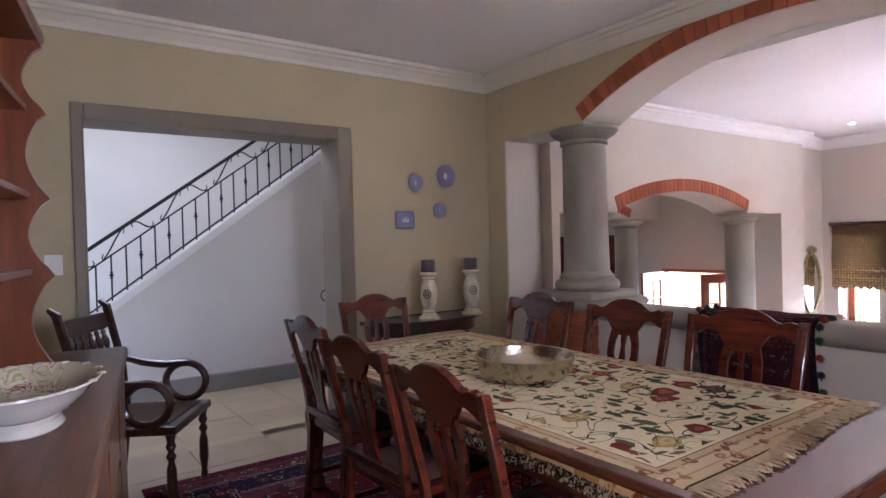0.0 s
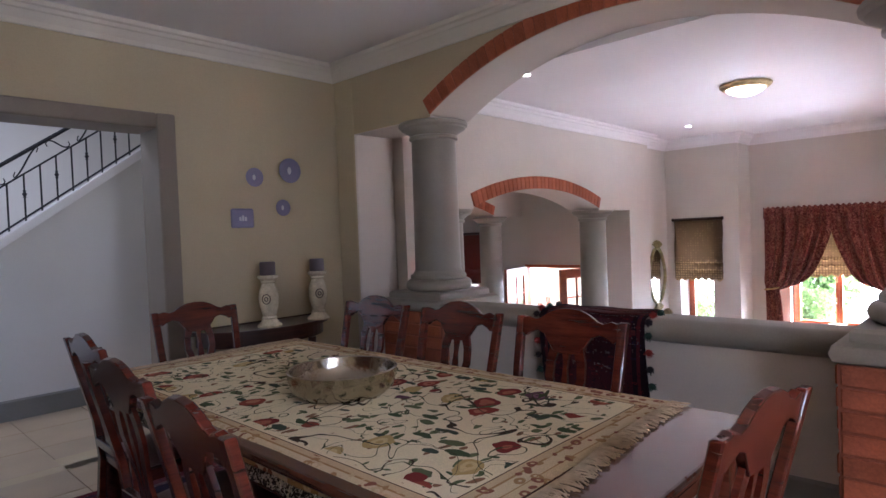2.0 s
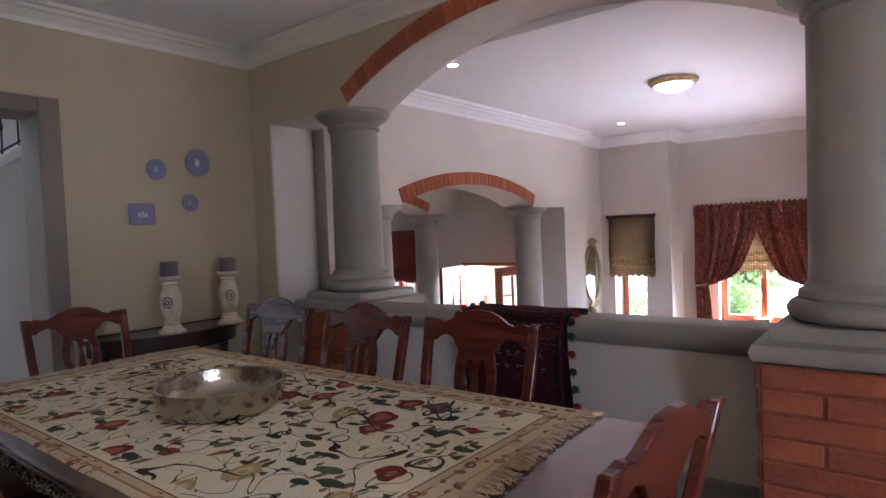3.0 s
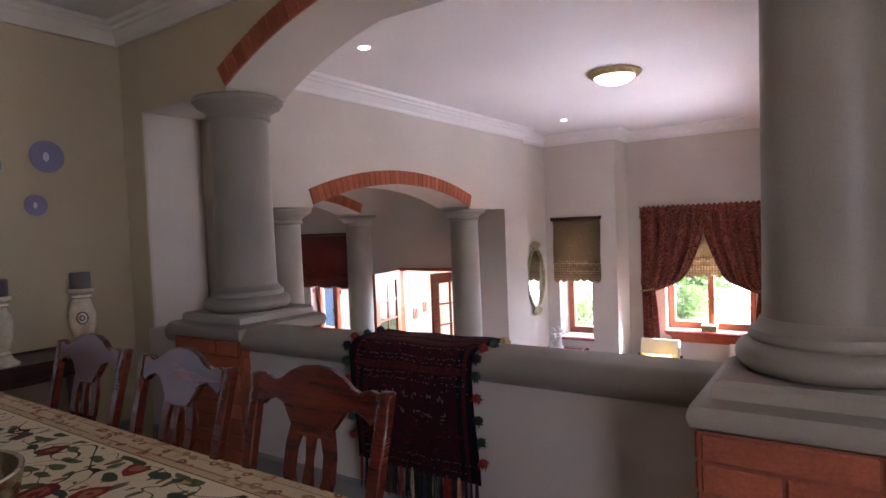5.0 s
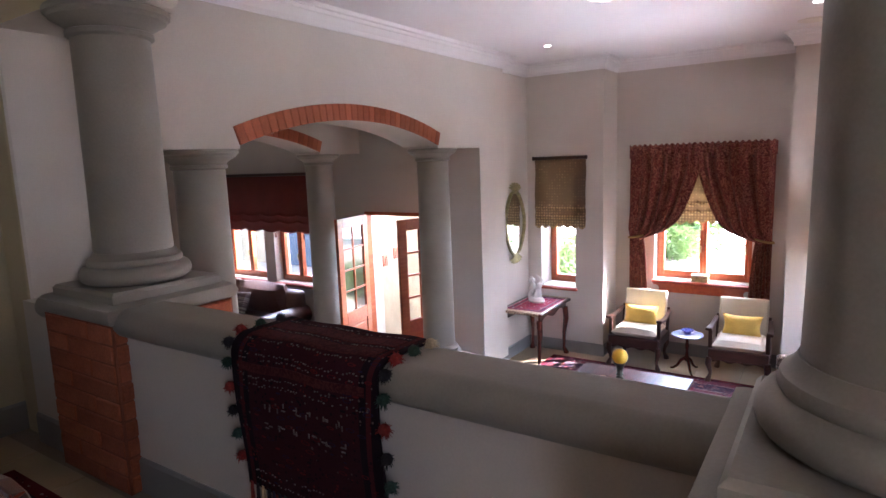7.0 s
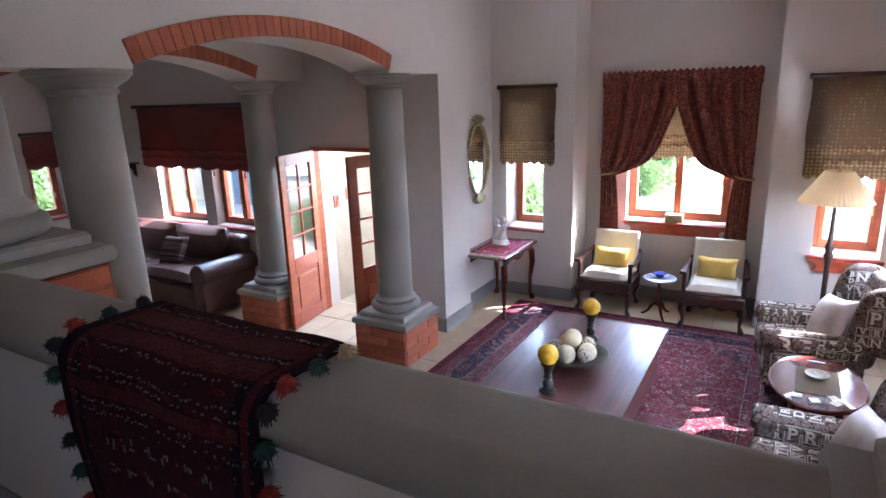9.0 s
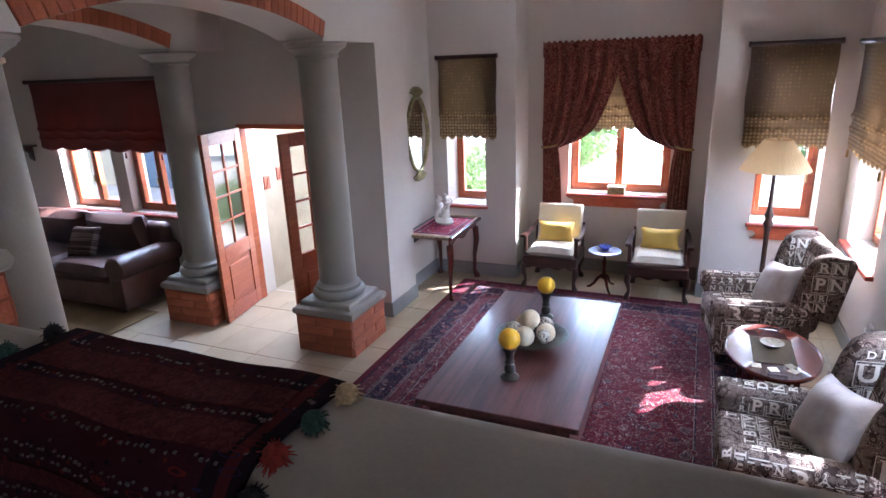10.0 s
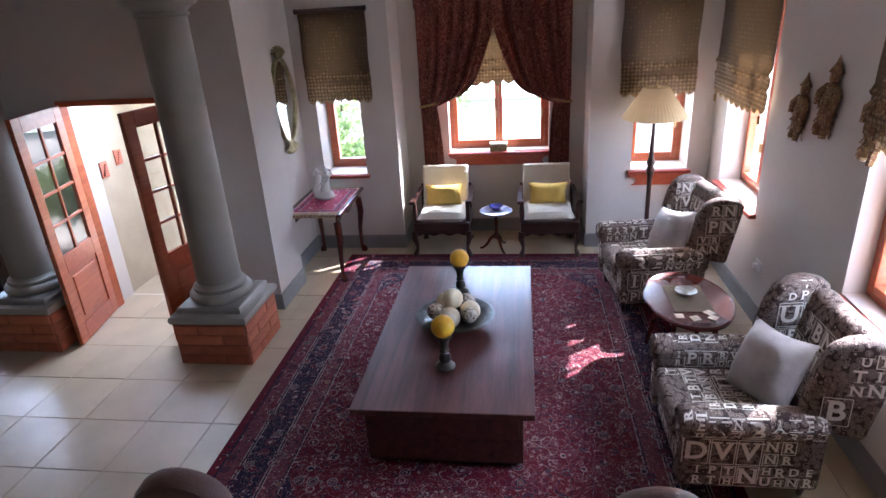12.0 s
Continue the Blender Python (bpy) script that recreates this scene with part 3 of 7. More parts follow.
def column(name, x, y, z_brick, z_floor, z_top, label, group):
    """A Tuscan column on a square base over a brick pier."""
    col = thing(name, pose(x, y, z_floor), label, "column", group)
    zb = z_brick - z_floor
    part("pier_core", box(-0.309, 0.309, -0.309, 0.309, 0, zb), M_MORTAR, col)
    own = bmesh.new()
    for j, (h, z) in enumerate(((0.30, 0), (0.325, 0.012), (0.335, 0.042), (0.325, 0.072), (0.30, 0.085))):
        ring = [own.verts.new((sx * h, sy * h, zb + z)) for sx, sy in ((-1, -1), (1, -1), (1, 1), (-1, 1))]
        if j:
            for k in range(4):
                own.faces.new((last[k], last[(k + 1) % 4], ring[(k + 1) % 4], ring[k]))
        else:
            own.faces.new(ring[::-1])
        last = ring
    own.faces.new(last)
    part("base_slab", own, M_STONE, col, smooth=True)
    zs = zb + 0.085
    own = bmesh.new()
    for j, (h, z) in enumerate(((0.275, 0), (0.275, 0.035), (0.262, 0.05))):
        ring = [own.verts.new((sx * h, sy * h, zs + z)) for sx, sy in ((-1, -1), (1, -1), (1, 1), (-1, 1))]
        if j:
            for k in range(4):
                own.faces.new((last[k], last[(k + 1) % 4], ring[(k + 1) % 4], ring[k]))
        else:
            own.faces.new(ring[::-1])
        last = ring
    own.faces.new(last)
    part("plinth", own, M_STONE, col)
    zt = zs + 0.05
    prof = [(0.22, zt)] + [(0.212 + 0.042 * math.cos(a), zt + 0.043 + 0.043 * math.sin(a)) for a in [math.pi * (-0.5 + i / 8) for i in range(9)]]
    prof += [(0.214, zt + 0.09), (0.217, zt + 0.10), (0.212, zt + 0.118), (0.197, zt + 0.125), (0.184, zt + 0.15)]
    part("torus_base", lathe(prof, 40), M_STONE, col, smooth=True)
    top = z_top - z_floor
    part("shaft", lathe([(0.180, zt + 0.148), (0.177, zt + 0.3), (0.170, top - 0.13)], 40), M_STONE, col, smooth=True)
    cap = [(0.172, top - 0.135), (0.188, top - 0.125), (0.188, top - 0.105), (0.178, top - 0.10), (0.190, top - 0.085), (0.228, top - 0.06), (0.247, top - 0.05), (0.25, top - 0.04), (0.255, top - 0.036), (0.265, top - 0.03), (0.268, top - 0.012), (0.26, top)]
    part("capital", lathe(cap, 40), M_STONE, col, smooth=True)
    return col


COLS = [
    column("column", *COL_1, 0.835, FD, 2.245, "grey plastered column on a red brick pier at the parapet", "parapet columns"),
    column("column", *COL_2, 0.835, FD, 2.245, "grey plastered column on a red brick pier at the parapet", "parapet columns"),
    column("column", *PED_1, -0.83, FL, 1.627, "blue-grey plastered column on a low brick pedestal", "lounge columns"),
    column("column", *PED_2, -0.83, FL, 1.627, "blue-grey plastered column on a low brick pedestal", "lounge columns"),
    column("column", *PED_3, -0.83, FL, 1.627, "blue-grey plastered column on a low brick pedestal", "lounge columns"),
]

# ---- windows, blinds, curtains, doors ----
EAST, SOUTH, NORTH = 0, 1, 2


def facing(side, a, t, z):
    """Pose of a thing on a wall; its own -y points into the room."""
    if side == EAST:
        return pose(t, a, z, 0, 0, -90)
    if side == SOUTH:
        return pose(a, t, z, 0, 0, 180)
    return pose(a, t, z)


def window(name, m, w, h, lights, sill_out, sill_w, label):
    """Timber window, w x h from its bottom middle, with casements, panes and a shaped inside sill."""
    win = thing(name, m, label, "window", kind="structure")
    bm = bmesh.new()
    for x0, x1, z0, z1 in ((-w / 2, -w / 2 + 0.05, 0, h), (w / 2 - 0.05, w / 2, 0, h), (-w / 2 + 0.05, w / 2 - 0.05, 0, 0.05), (-w / 2 + 0.05, w / 2 - 0.05, h - 0.05, h)):
        box(x0, x1, -0.04, 0.04, z0, z1, 0.005, bm=bm)
    part("window_frame", bm, M_MERANTI, win)
    lw = (w - 0.1) / lights
    for k in range(lights):
        x0 = -w / 2 + 0.05 + k * lw
        bm = bmesh.new()
        for a0, a1, z0, z1 in ((x0, x0 + 0.045, 0.05, h - 0.05), (x0 + lw - 0.045, x0 + lw, 0.05, h - 0.05), (x0 + 0.045, x0 + lw - 0.045, 0.05, 0.10), (x0 + 0.045, x0 + lw - 0.045, h - 0.1, h - 0.05)):
            box(a0 + 0.001, a1 - 0.001, -0.055, 0.02, z0, z1, 0.006, bm=bm)
        case = part("casement", bm, M_MERANTI, win)
        pane = part("pane", box(x0 + 0.04, x0 + lw - 0.04, -0.02, -0.014, 0.095, h - 0.095), M_GLASS, case)
        pane.visible_shadow = False
        part("latch", box(x0 + lw - 0.035, x0 + lw - 0.02, -0.085, -0.056, h * 0.22, h * 0.22 + 0.09, 0.004), M_BRASS, case)
    y0 = -sill_out
    board = box(-sill_w / 2, sill_w / 2, y0, -0.04, -0.05, -0.008, 0.012)
    part("window_sill", board, M_SILL, win)
    return win


def apron(win, w, y, drop=0.10):
    """A shaped board under the sill, with scrolled ends."""
    half = w / 2
    pts = [(-half, 0), (-half, -0.03)]
    pts += [(-half + 0.03 + 0.05 * math.sin(t), -0.03 - (drop - 0.03) * (1 - math.cos(t)) / 2) for t in [math.pi * i / 8 for i in range(9)]]
    pts = pts + [(half - (x + half), z) for x, z in reversed(pts)]
    pts = [(x, z) for x, z in pts]
    part("apron", moved(prism(pts, 0.03), Matrix.Translation((0, y, -0.05))), M_MERANTI_X, win)


def blind(name, m, w, h, mat, rod_w, waves, label, tassels, swag=0.0, folds=3):
    """Roman blind hanging from a wooden rod; origin at the rod's middle."""
    top = thing(name, m, label, "blind")
    bar = lathe([(0.021, -rod_w / 2), (0.028, -rod_w / 2 + 0.005), (0.028, -rod_w / 2 + 0.02), (0.023, -rod_w / 2 + 0.03), (0.023, rod_w / 2 - 0.03), (0.028, rod_w / 2 - 0.02), (0.028, rod_w / 2 - 0.005), (0.021, rod_w / 2)], 14)
    part("rod", moved(bar, pose(0, -0.03, 0, 0, 90, 0)), M_DARKW, top, smooth=True)

    def place(u, v):
        x = (u - 0.5) * w
        low = -h + 0.035 * abs(math.sin(math.pi * waves * u)) * -1 + 0.035 - swag * math.sin(math.pi * u)
        z = -0.015 + (low + 0.015) * v
        k = max(0.0, v - 0.62) / 0.38
        y = -0.012 - 0.022 * math.exp(-((v - 0.72) / 0.02) ** 2) - 0.018 * math.exp(-((v - 0.86) / 0.02) ** 2) - 0.012 * k
        return (x + 0.006 * math.sin(9 * v), y + 0.004 * math.sin(6 * u + 5 * v), z)

    part("cloth", sheet(int(waves * 8), 40, place, 0.004), mat, top, smooth=True)
    fringe = bmesh.new()
    n = int(w / 0.018)
    for i in range(n):
        u = (i + 0.5) / n
        x, y, z = place(u, 1)
        box(x - 0.006, x + 0.006, y - 0.004, y + 0.004, z - 0.018 - 0.004 * (i % 2), z + 0.004, bm=fringe)
    part("fringe", fringe, M_TASSEL if mat is M_BLIND else mat, top)
    for u in tassels:
        x, y, z = place(u, 1)
        t = lathe([(0.004, z - 0.105), (0.013, z - 0.10), (0.011, z - 0.055), (0.014, z - 0.048), (0.01, z - 0.035), (0.003, z - 0.03), (0.002, z)], 10)
        part("tassel", moved(t, Matrix.Translation((x, y - 0.008, 0))), M_TASSEL if mat is M_BLIND else mat, top, smooth=True)
    return top


def curtains(m, w, drop, tie):
    """A pair of tied-back curtains under a gathered heading; origin at the heading's top middle."""
    top = thing("curtains", m, "pair of dark red patterned curtains tied back at the bay window", "curtains")
    part("heading_rail", box(-w / 2 + 0.02, w / 2 - 0.02, -0.03, 0.02, -0.10, -0.06), M_DARKW, top)

    def head(u, v):
        x = (u - 0.5) * w
        ruffle = 0.018 * math.sin(u * 130) + 0.010 * math.sin(u * 71 + 1)
        edge = 0.012 * math.sin(u * 160 + 2) if v < 0.1 else 0
        return (x, -0.065 - ruffle * (0.5 + abs(v - 0.35)), -0.17 * v + edge)
    part("heading", sheet(220, 5, head, 0.004), M_CURTAIN, top, smooth=True)
    for s in (-1, 1):
        def fall(u, v):
            z = -0.12 - (drop - 0.12) * v
            half = w / 2 - 0.015
            zt = -tie
            if z > zt:
                k = (z + 0.12) / (zt + 0.12)
                full = half + 0.02
                kk = max(0.0, (k - 0.15) / 0.85)
                inner = full * (1 - 0.40 * kk ** 1.3) - (full * 0.60 - 0.17) * kk ** 12
            else:
                k2 = (zt - z) / (drop - tie)
                inner = 0.17 + 0.10 * k2 ** 0.5
            bulge = 0.05 * math.exp(-((z - zt - 0.12) / 0.12) ** 2)
            x = -half + inner * u
            sag = -0.05 * math.sin(math.pi * u) * math.exp(-((z - zt - 0.05) / 0.25) ** 2) if z > zt else 0
            depth = 0.034 * math.sin(u * 38 + 1.5 * v) + 0.016 * math.sin(u * 61 + 4 * v)
            depth *= 0.45 + 0.55 * min(1.0, inner / half)
            if abs(z - zt) < 0.06:
                depth *= 0.35
            return (s * -x * -1, -0.06 - depth - bulge, z + sag)
        cloth = part("curtain", sheet(90, 60, fall, 0.004), M_CURTAIN, top, smooth=True)
        xo = s * (-(w / 2 - 0.015))
        ring = [(xo + s * (0.085 + 0.10 * math.cos(a)), -0.07 + 0.075 * math.sin(a), -tie + 0.02 * math.cos(a)) for a in [2 * math.pi * i / 20 for i in range(20)]]
        part("tie_band", tube(ring, 0.014, 8, closed=True), M_TASSEL, cloth, smooth=True)
    return top


w1 = window("window_1", facing(EAST, 3.85, 10.38, WIN_1[2]), 0.50, 1.68, 1, 0.42, 0.56, "narrow timber window with a deep reveal and red sill")
w3 = window("window_3", facing(EAST, 0.39, 10.38, WIN_3[2]), 0.58, 1.70, 1, 0.42, 0.66, "narrow timber window with a deep reveal and red sill")
apron(w3, 0.62, -0.412, 0.12)
w2 = window("window_2", facing(EAST, 2.115, 10.74, WIN_2[2]), 1.17, 1.63, 2, 0.27, 1.20, "wide two-light timber window in the bay")
apron(w2, 1.18, -0.222, 0.12)
w4 = window("window_4", facing(SOUTH, 9.11, -0.36, WIN_R1[2]), 1.02, 1.72, 2, 0.30, 1.10, "two-light timber window in the side wall")
w5 = window("window_5", facing(SOUTH, 6.51, -0.29, WIN_R2[2]), 1.15, 1.72, 2, 0.23, 1.22, "two-light timber window in the side wall")
t1 = window("window_6", facing(EAST, 8.50, 8.62, TV_1[2]), 0.96, 1.54, 2, 0.22, 1.0, "two-light timber window of the far sitting room")
t2 = window("window_7", facing(EAST, 7.375, 8.62, TV_2[2]), 0.85, 1.54, 2, 0.22, 0.9, "two-light timber window of the far sitting room")
t3 = window("window_8", facing(NORTH, 7.70, 10.75, -0.2), 0.44, 1.2, 1, 0.2, 0.5, "small timber window at the end of the far room")
# window_9 is unseen, put into the added south opening
d1 = window("window_9", facing(SOUTH, 1.2, -1.46, 0.95), 0.8, 1.3, 1, 0.22, 0.9, "single timber window, unseen, added to light the dining room")

blind("roman_blind", facing(EAST, 3.80, 9.965, 1.475), 0.72, 0.93, M_BLIND, 0.77, 7, "beige woven roman blind with a scalloped hem", (0.5,), 0.0)
blind("roman_blind", facing(EAST, 0.48, 9.965, 1.475), 0.74, 0.98, M_BLIND, 0.79, 7, "beige woven roman blind with a scalloped hem", (0.5,), 0.0)
blind("roman_blind", facing(EAST, 2.115, 10.53, 1.43), 1.10, 0.92, M_BLIND, 1.16, 9, "beige woven roman blind behind red curtains", (0.5,), -0.09)
blind("roman_blind", facing(SOUTH, 9.22, -0.085, 1.46), 1.36, 0.92, M_BLIND, 1.45, 9, "beige woven roman blind with a scalloped hem", (0.06, 0.94), 0.06)
blind("roman_blind", facing(SOUTH, 6.42, -0.085, 1.46), 1.40, 0.80, M_BLIND, 1.48, 9, "beige woven roman blind with a scalloped hem", (0.06, 0.94), 0.05)
blind("roman_blind", facing(EAST, 7.98, 8.41, 1.38), 2.40, 0.84, M_BLIND_RED, 2.5, 6, "dark red roman blind with a wavy hem", (0.14, 0.39, 0.63, 0.88), 0.0)
blind("roman_blind", facing(NORTH, 7.70, 10.56, 1.05), 0.50, 0.50, M_BLIND_RED, 0.54, 2, "small dark red roman blind", (), 0.0)
curtains(facing(EAST, 2.15, 10.50, 1.60), 1.72, 2.70, 1.20)


def door_leaf(m, w, h, label, flip=1):
    """Half-glazed door leaf, hinge at the origin, its width along +x."""
    leaf = thing("door_leaf", m, label, "door", "French door leaves")
    s = 0.115
    for x0, x1 in ((0, s), (w - s, w)):
        part("stile", box(x0, x1, -0.02, 0.02, 0.005, h, 0.004), M_MERANTI, leaf)
    for z0, z1 in ((0.005, 0.17), (0.66, 0.82), (h - 0.13, h)):
        part("rail", box(s + 0.0005, w - s - 0.0005, -0.02, 0.02, z0, z1, 0.004), M_MERANTI_X, leaf)
    panel = part("panel", box(s + 0.001, w - s - 0.001, -0.008, 0.008, 0.171, 0.659), M_MERANTI, leaf)
    part("panel_field", box(s + 0.05, w - s - 0.05, -0.018, 0.018, 0.22, 0.61, 0.010), M_MERANTI, panel)
    za, zb = 0.82, h - 0.13
    part("glazing_bar", box(w / 2 - 0.013, w / 2 + 0.013, -0.014, 0.014, za, zb, 0.004), M_MERANTI, leaf)
    for k in range(4):
        z0, z1 = za + (zb - za) * k / 4, za + (zb - za) * (k + 1) / 4
        if k:
            for x0, x1 in ((s, w / 2 - 0.0135), (w / 2 + 0.0135, w - s)):
                part("glazing_bar", box(x0 + 0.0005, x1 - 0.0005, -0.014, 0.014, z0 - 0.012, z0 + 0.012, 0.004), M_MERANTI_X, leaf)
        for x0, x1 in ((s, w / 2 - 0.013), (w / 2 + 0.013, w - s)):
            p = part("pane", box(x0, x1, -0.003, 0.003, z0, z1), M_GLASS, leaf)
            p.visible_shadow = False
    hb = tube([(w - 0.055, -0.02, 0.98), (w - 0.055, -0.055, 0.98), (w - 0.075, -0.062, 0.98), (w - 0.17, -0.062, 0.98)], 0.008, 8)
    box(w - 0.075, w - 0.035, -0.026, -0.0205, 0.90, 1.06, 0.002, bm=hb)
    part("handle", hb, M_BRASS, leaf, "brass lever handle")
    return leaf


def leaf_pose(hx, hy, fx, fy):
    return pose(hx, hy, FL, 0, 0, math.degrees(math.atan2(fy - hy, fx - hx)))


door_leaf(leaf_pose(8.43, 5.93, 7.71, 5.79), 0.73, 2.03, "orange timber half-glazed door leaf, open inwards")
door_leaf(leaf_pose(8.43, 4.76, 7.81, 4.91), 0.64, 2.03, "dark timber half-glazed door leaf, open inwards")
bm = bmesh.new()
box(8.43, 8.53, 4.72, 4.76, FL, 0.81, 0.005, bm=bm)
box(8.43, 8.53, 5.91, 5.95, FL, 0.81, 0.005, bm=bm)
box(8.43, 8.53, 4.72, 5.95, 0.812, 0.86, 0.005, bm=bm)
setting("door_frame_1", bm, M_MERANTI, label="timber frame of the French doors")

# ---- cloth patterns with borders ----
def ornate(name, hx, hy, bands, motifs, wobble=0.03, rough=0.9, weave=350.0, lines=None, swap="XY", corner=None):
    """A rug or cloth hx x hy (half sizes) about its own origin: bands by distance from the edge, motifs strewn over them."""
    m = bpy.data.materials.new(name)
    m.use_nodes = True
    nt = m.node_tree
    lk = nt.links.new
    p = nt.nodes["Principled BSDF"]
    p.inputs["Roughness"].default_value = rough
    p.inputs["Specular IOR Level"].default_value = 0.15
    tc = nt.nodes.new("ShaderNodeTexCoord")
    sep = nt.nodes.new("ShaderNodeSeparateXYZ")
    lk(tc.outputs["Object"], sep.inputs[0])

    def mathn(op, a, b=None, c=None):
        n = nt.nodes.new("ShaderNodeMath")
        n.operation = op
        for k, v in enumerate((a, b, c)):
            if v is None:
                continue
            if isinstance(v, (int, float)):
                n.inputs[k].default_value = v
            else:
                lk(v, n.inputs[k])
        return n.outputs[0]
    dx = mathn("SUBTRACT", hx, mathn("ABSOLUTE", sep.outputs[swap[0]]))
    dy = mathn("SUBTRACT", hy, mathn("ABSOLUTE", sep.outputs[swap[1]]))
    d = mathn("MINIMUM", dx, dy)
    ramp = nt.nodes.new("ShaderNodeValToRGB")
    ramp.color_ramp.interpolation = "CONSTANT"
    while len(ramp.color_ramp.elements) < len(bands):
        ramp.color_ramp.elements.new(0.5)
    for e, (pos, col) in zip(ramp.color_ramp.elements, bands):
        e.position, e.color = pos, (*col, 1)
    lk(d, ramp.inputs[0])
    color = ramp.outputs[0]
    if corner:
        c0, c1, col = corner
        ex, ey = mathn("SUBTRACT", dx, c0), mathn("SUBTRACT", dy, c0)
        mask = mathn("MULTIPLY", mathn("LESS_THAN", mathn("ADD", mathn("POWER", mathn("MAXIMUM", ex, 0.0), 0.7), mathn("POWER", mathn("MAXIMUM", ey, 0.0), 0.7)), c1), mathn("GREATER_THAN", mathn("MINIMUM", ex, ey), 0.0))
        mix = nt.nodes.new("ShaderNodeMix")
        mix.data_type = "RGBA"
        lk(mask, mix.inputs[0])
        lk(color, mix.inputs[6])
        mix.inputs[7].default_value = (*col, 1)
        color = mix.outputs[2]
    wn_ = nt.nodes.new("ShaderNodeTexNoise")
    wn_.inputs["Scale"].default_value = 9.0
    lk(tc.outputs["Object"], wn_.inputs["Vector"])
    off = nt.nodes.new("ShaderNodeVectorMath")
    off.operation = "MULTIPLY_ADD"
    off.inputs[1].default_value = (wobble * 2,) * 3
    lk(wn_.outputs["Color"], off.inputs[0])
    lk(tc.outputs["Object"], off.inputs[2])
    for scale, r0, r1, palette, d0, d1, stretch in motifs:
        mp = nt.nodes.new("ShaderNodeMapping")
        mp.inputs["Scale"].default_value = stretch
        mp.inputs["Location"].default_value = (scale * 0.37, scale * 0.11, 0)
        lk(off.outputs[0], mp.inputs[0])
        v = nt.nodes.new("ShaderNodeTexVoronoi")
        v.inputs["Scale"].default_value = scale
        lk(mp.outputs[0], v.inputs["Vector"])
        pr = nt.nodes.new("ShaderNodeValToRGB")
        pr.color_ramp.interpolation = "CONSTANT"
        while len(pr.color_ramp.elements) < len(palette):
            pr.color_ramp.elements.new(0.5)
        for k, col in enumerate(palette):
            pr.color_ramp.elements[k].position, pr.color_ramp.elements[k].color = k / len(palette), (*col, 1)
        sc = nt.nodes.new("ShaderNodeSeparateColor")
        lk(v.outputs["Color"], sc.inputs[0])
        lk(sc.outputs[0], pr.inputs[0])
        mask = mathn("MULTIPLY", mathn("GREATER_THAN", v.outputs["Distance"], r0), mathn("LESS_THAN", v.outputs["Distance"], r1))
        mask = mathn("MULTIPLY", mask, mathn("MULTIPLY", mathn("GREATER_THAN", d, d0), mathn("LESS_THAN", d, d1)))
        mix = nt.nodes.new("ShaderNodeMix")
        mix.data_type = "RGBA"
        lk(mask, mix.inputs[0])
        lk(color, mix.inputs[6])
        lk(pr.outputs[0], mix.inputs[7])
        color = mix.outputs[2]
    if lines:
        for scale, width, col, d0 in lines:
            n = nt.nodes.new("ShaderNodeTexNoise")
            n.inputs["Scale"].default_value, n.inputs["Detail"].default_value, n.inputs["Distortion"].default_value = scale, 1.0, 1.2
            lk(tc.outputs["Object"], n.inputs["Vector"])
            mask = mathn("MULTIPLY", mathn("LESS_THAN", mathn("ABSOLUTE", mathn("SUBTRACT", n.outputs["Fac"], 0.5)), width), mathn("GREATER_THAN", d, d0))
            mix = nt.nodes.new("ShaderNodeMix")
            mix.data_type = "RGBA"
            lk(mask, mix.inputs[0])
            lk(color, mix.inputs[6])
            mix.inputs[7].default_value = (*col, 1)
            color = mix.outputs[2]
    w = nt.nodes.new("ShaderNodeTexNoise")
    w.inputs["Scale"].default_value = weave
    lk(tc.outputs["Object"], w.inputs["Vector"])
    r = nt.nodes.new("ShaderNodeMapRange")
    r.inputs["To Min"].default_value, r.inputs["To Max"].default_value = 0.6, 1.4
    lk(w.outputs["Fac"], r.inputs[0])
    s = nt.nodes.new("ShaderNodeVectorMath")
    s.operation = "SCALE"
    lk(color, s.inputs[0])
    lk(r.outputs[0], s.inputs["Scale"])
    lk(s.outputs[0], p.inputs["Base Color"])
    b = nt.nodes.new("ShaderNodeBump")
    b.inputs["Strength"].default_value, b.inputs["Distance"].default_value = 0.4, 0.003
    lk(w.outputs["Fac"], b.inputs["Height"])
    lk(b.outputs[0], p.inputs["Normal"])
    return m


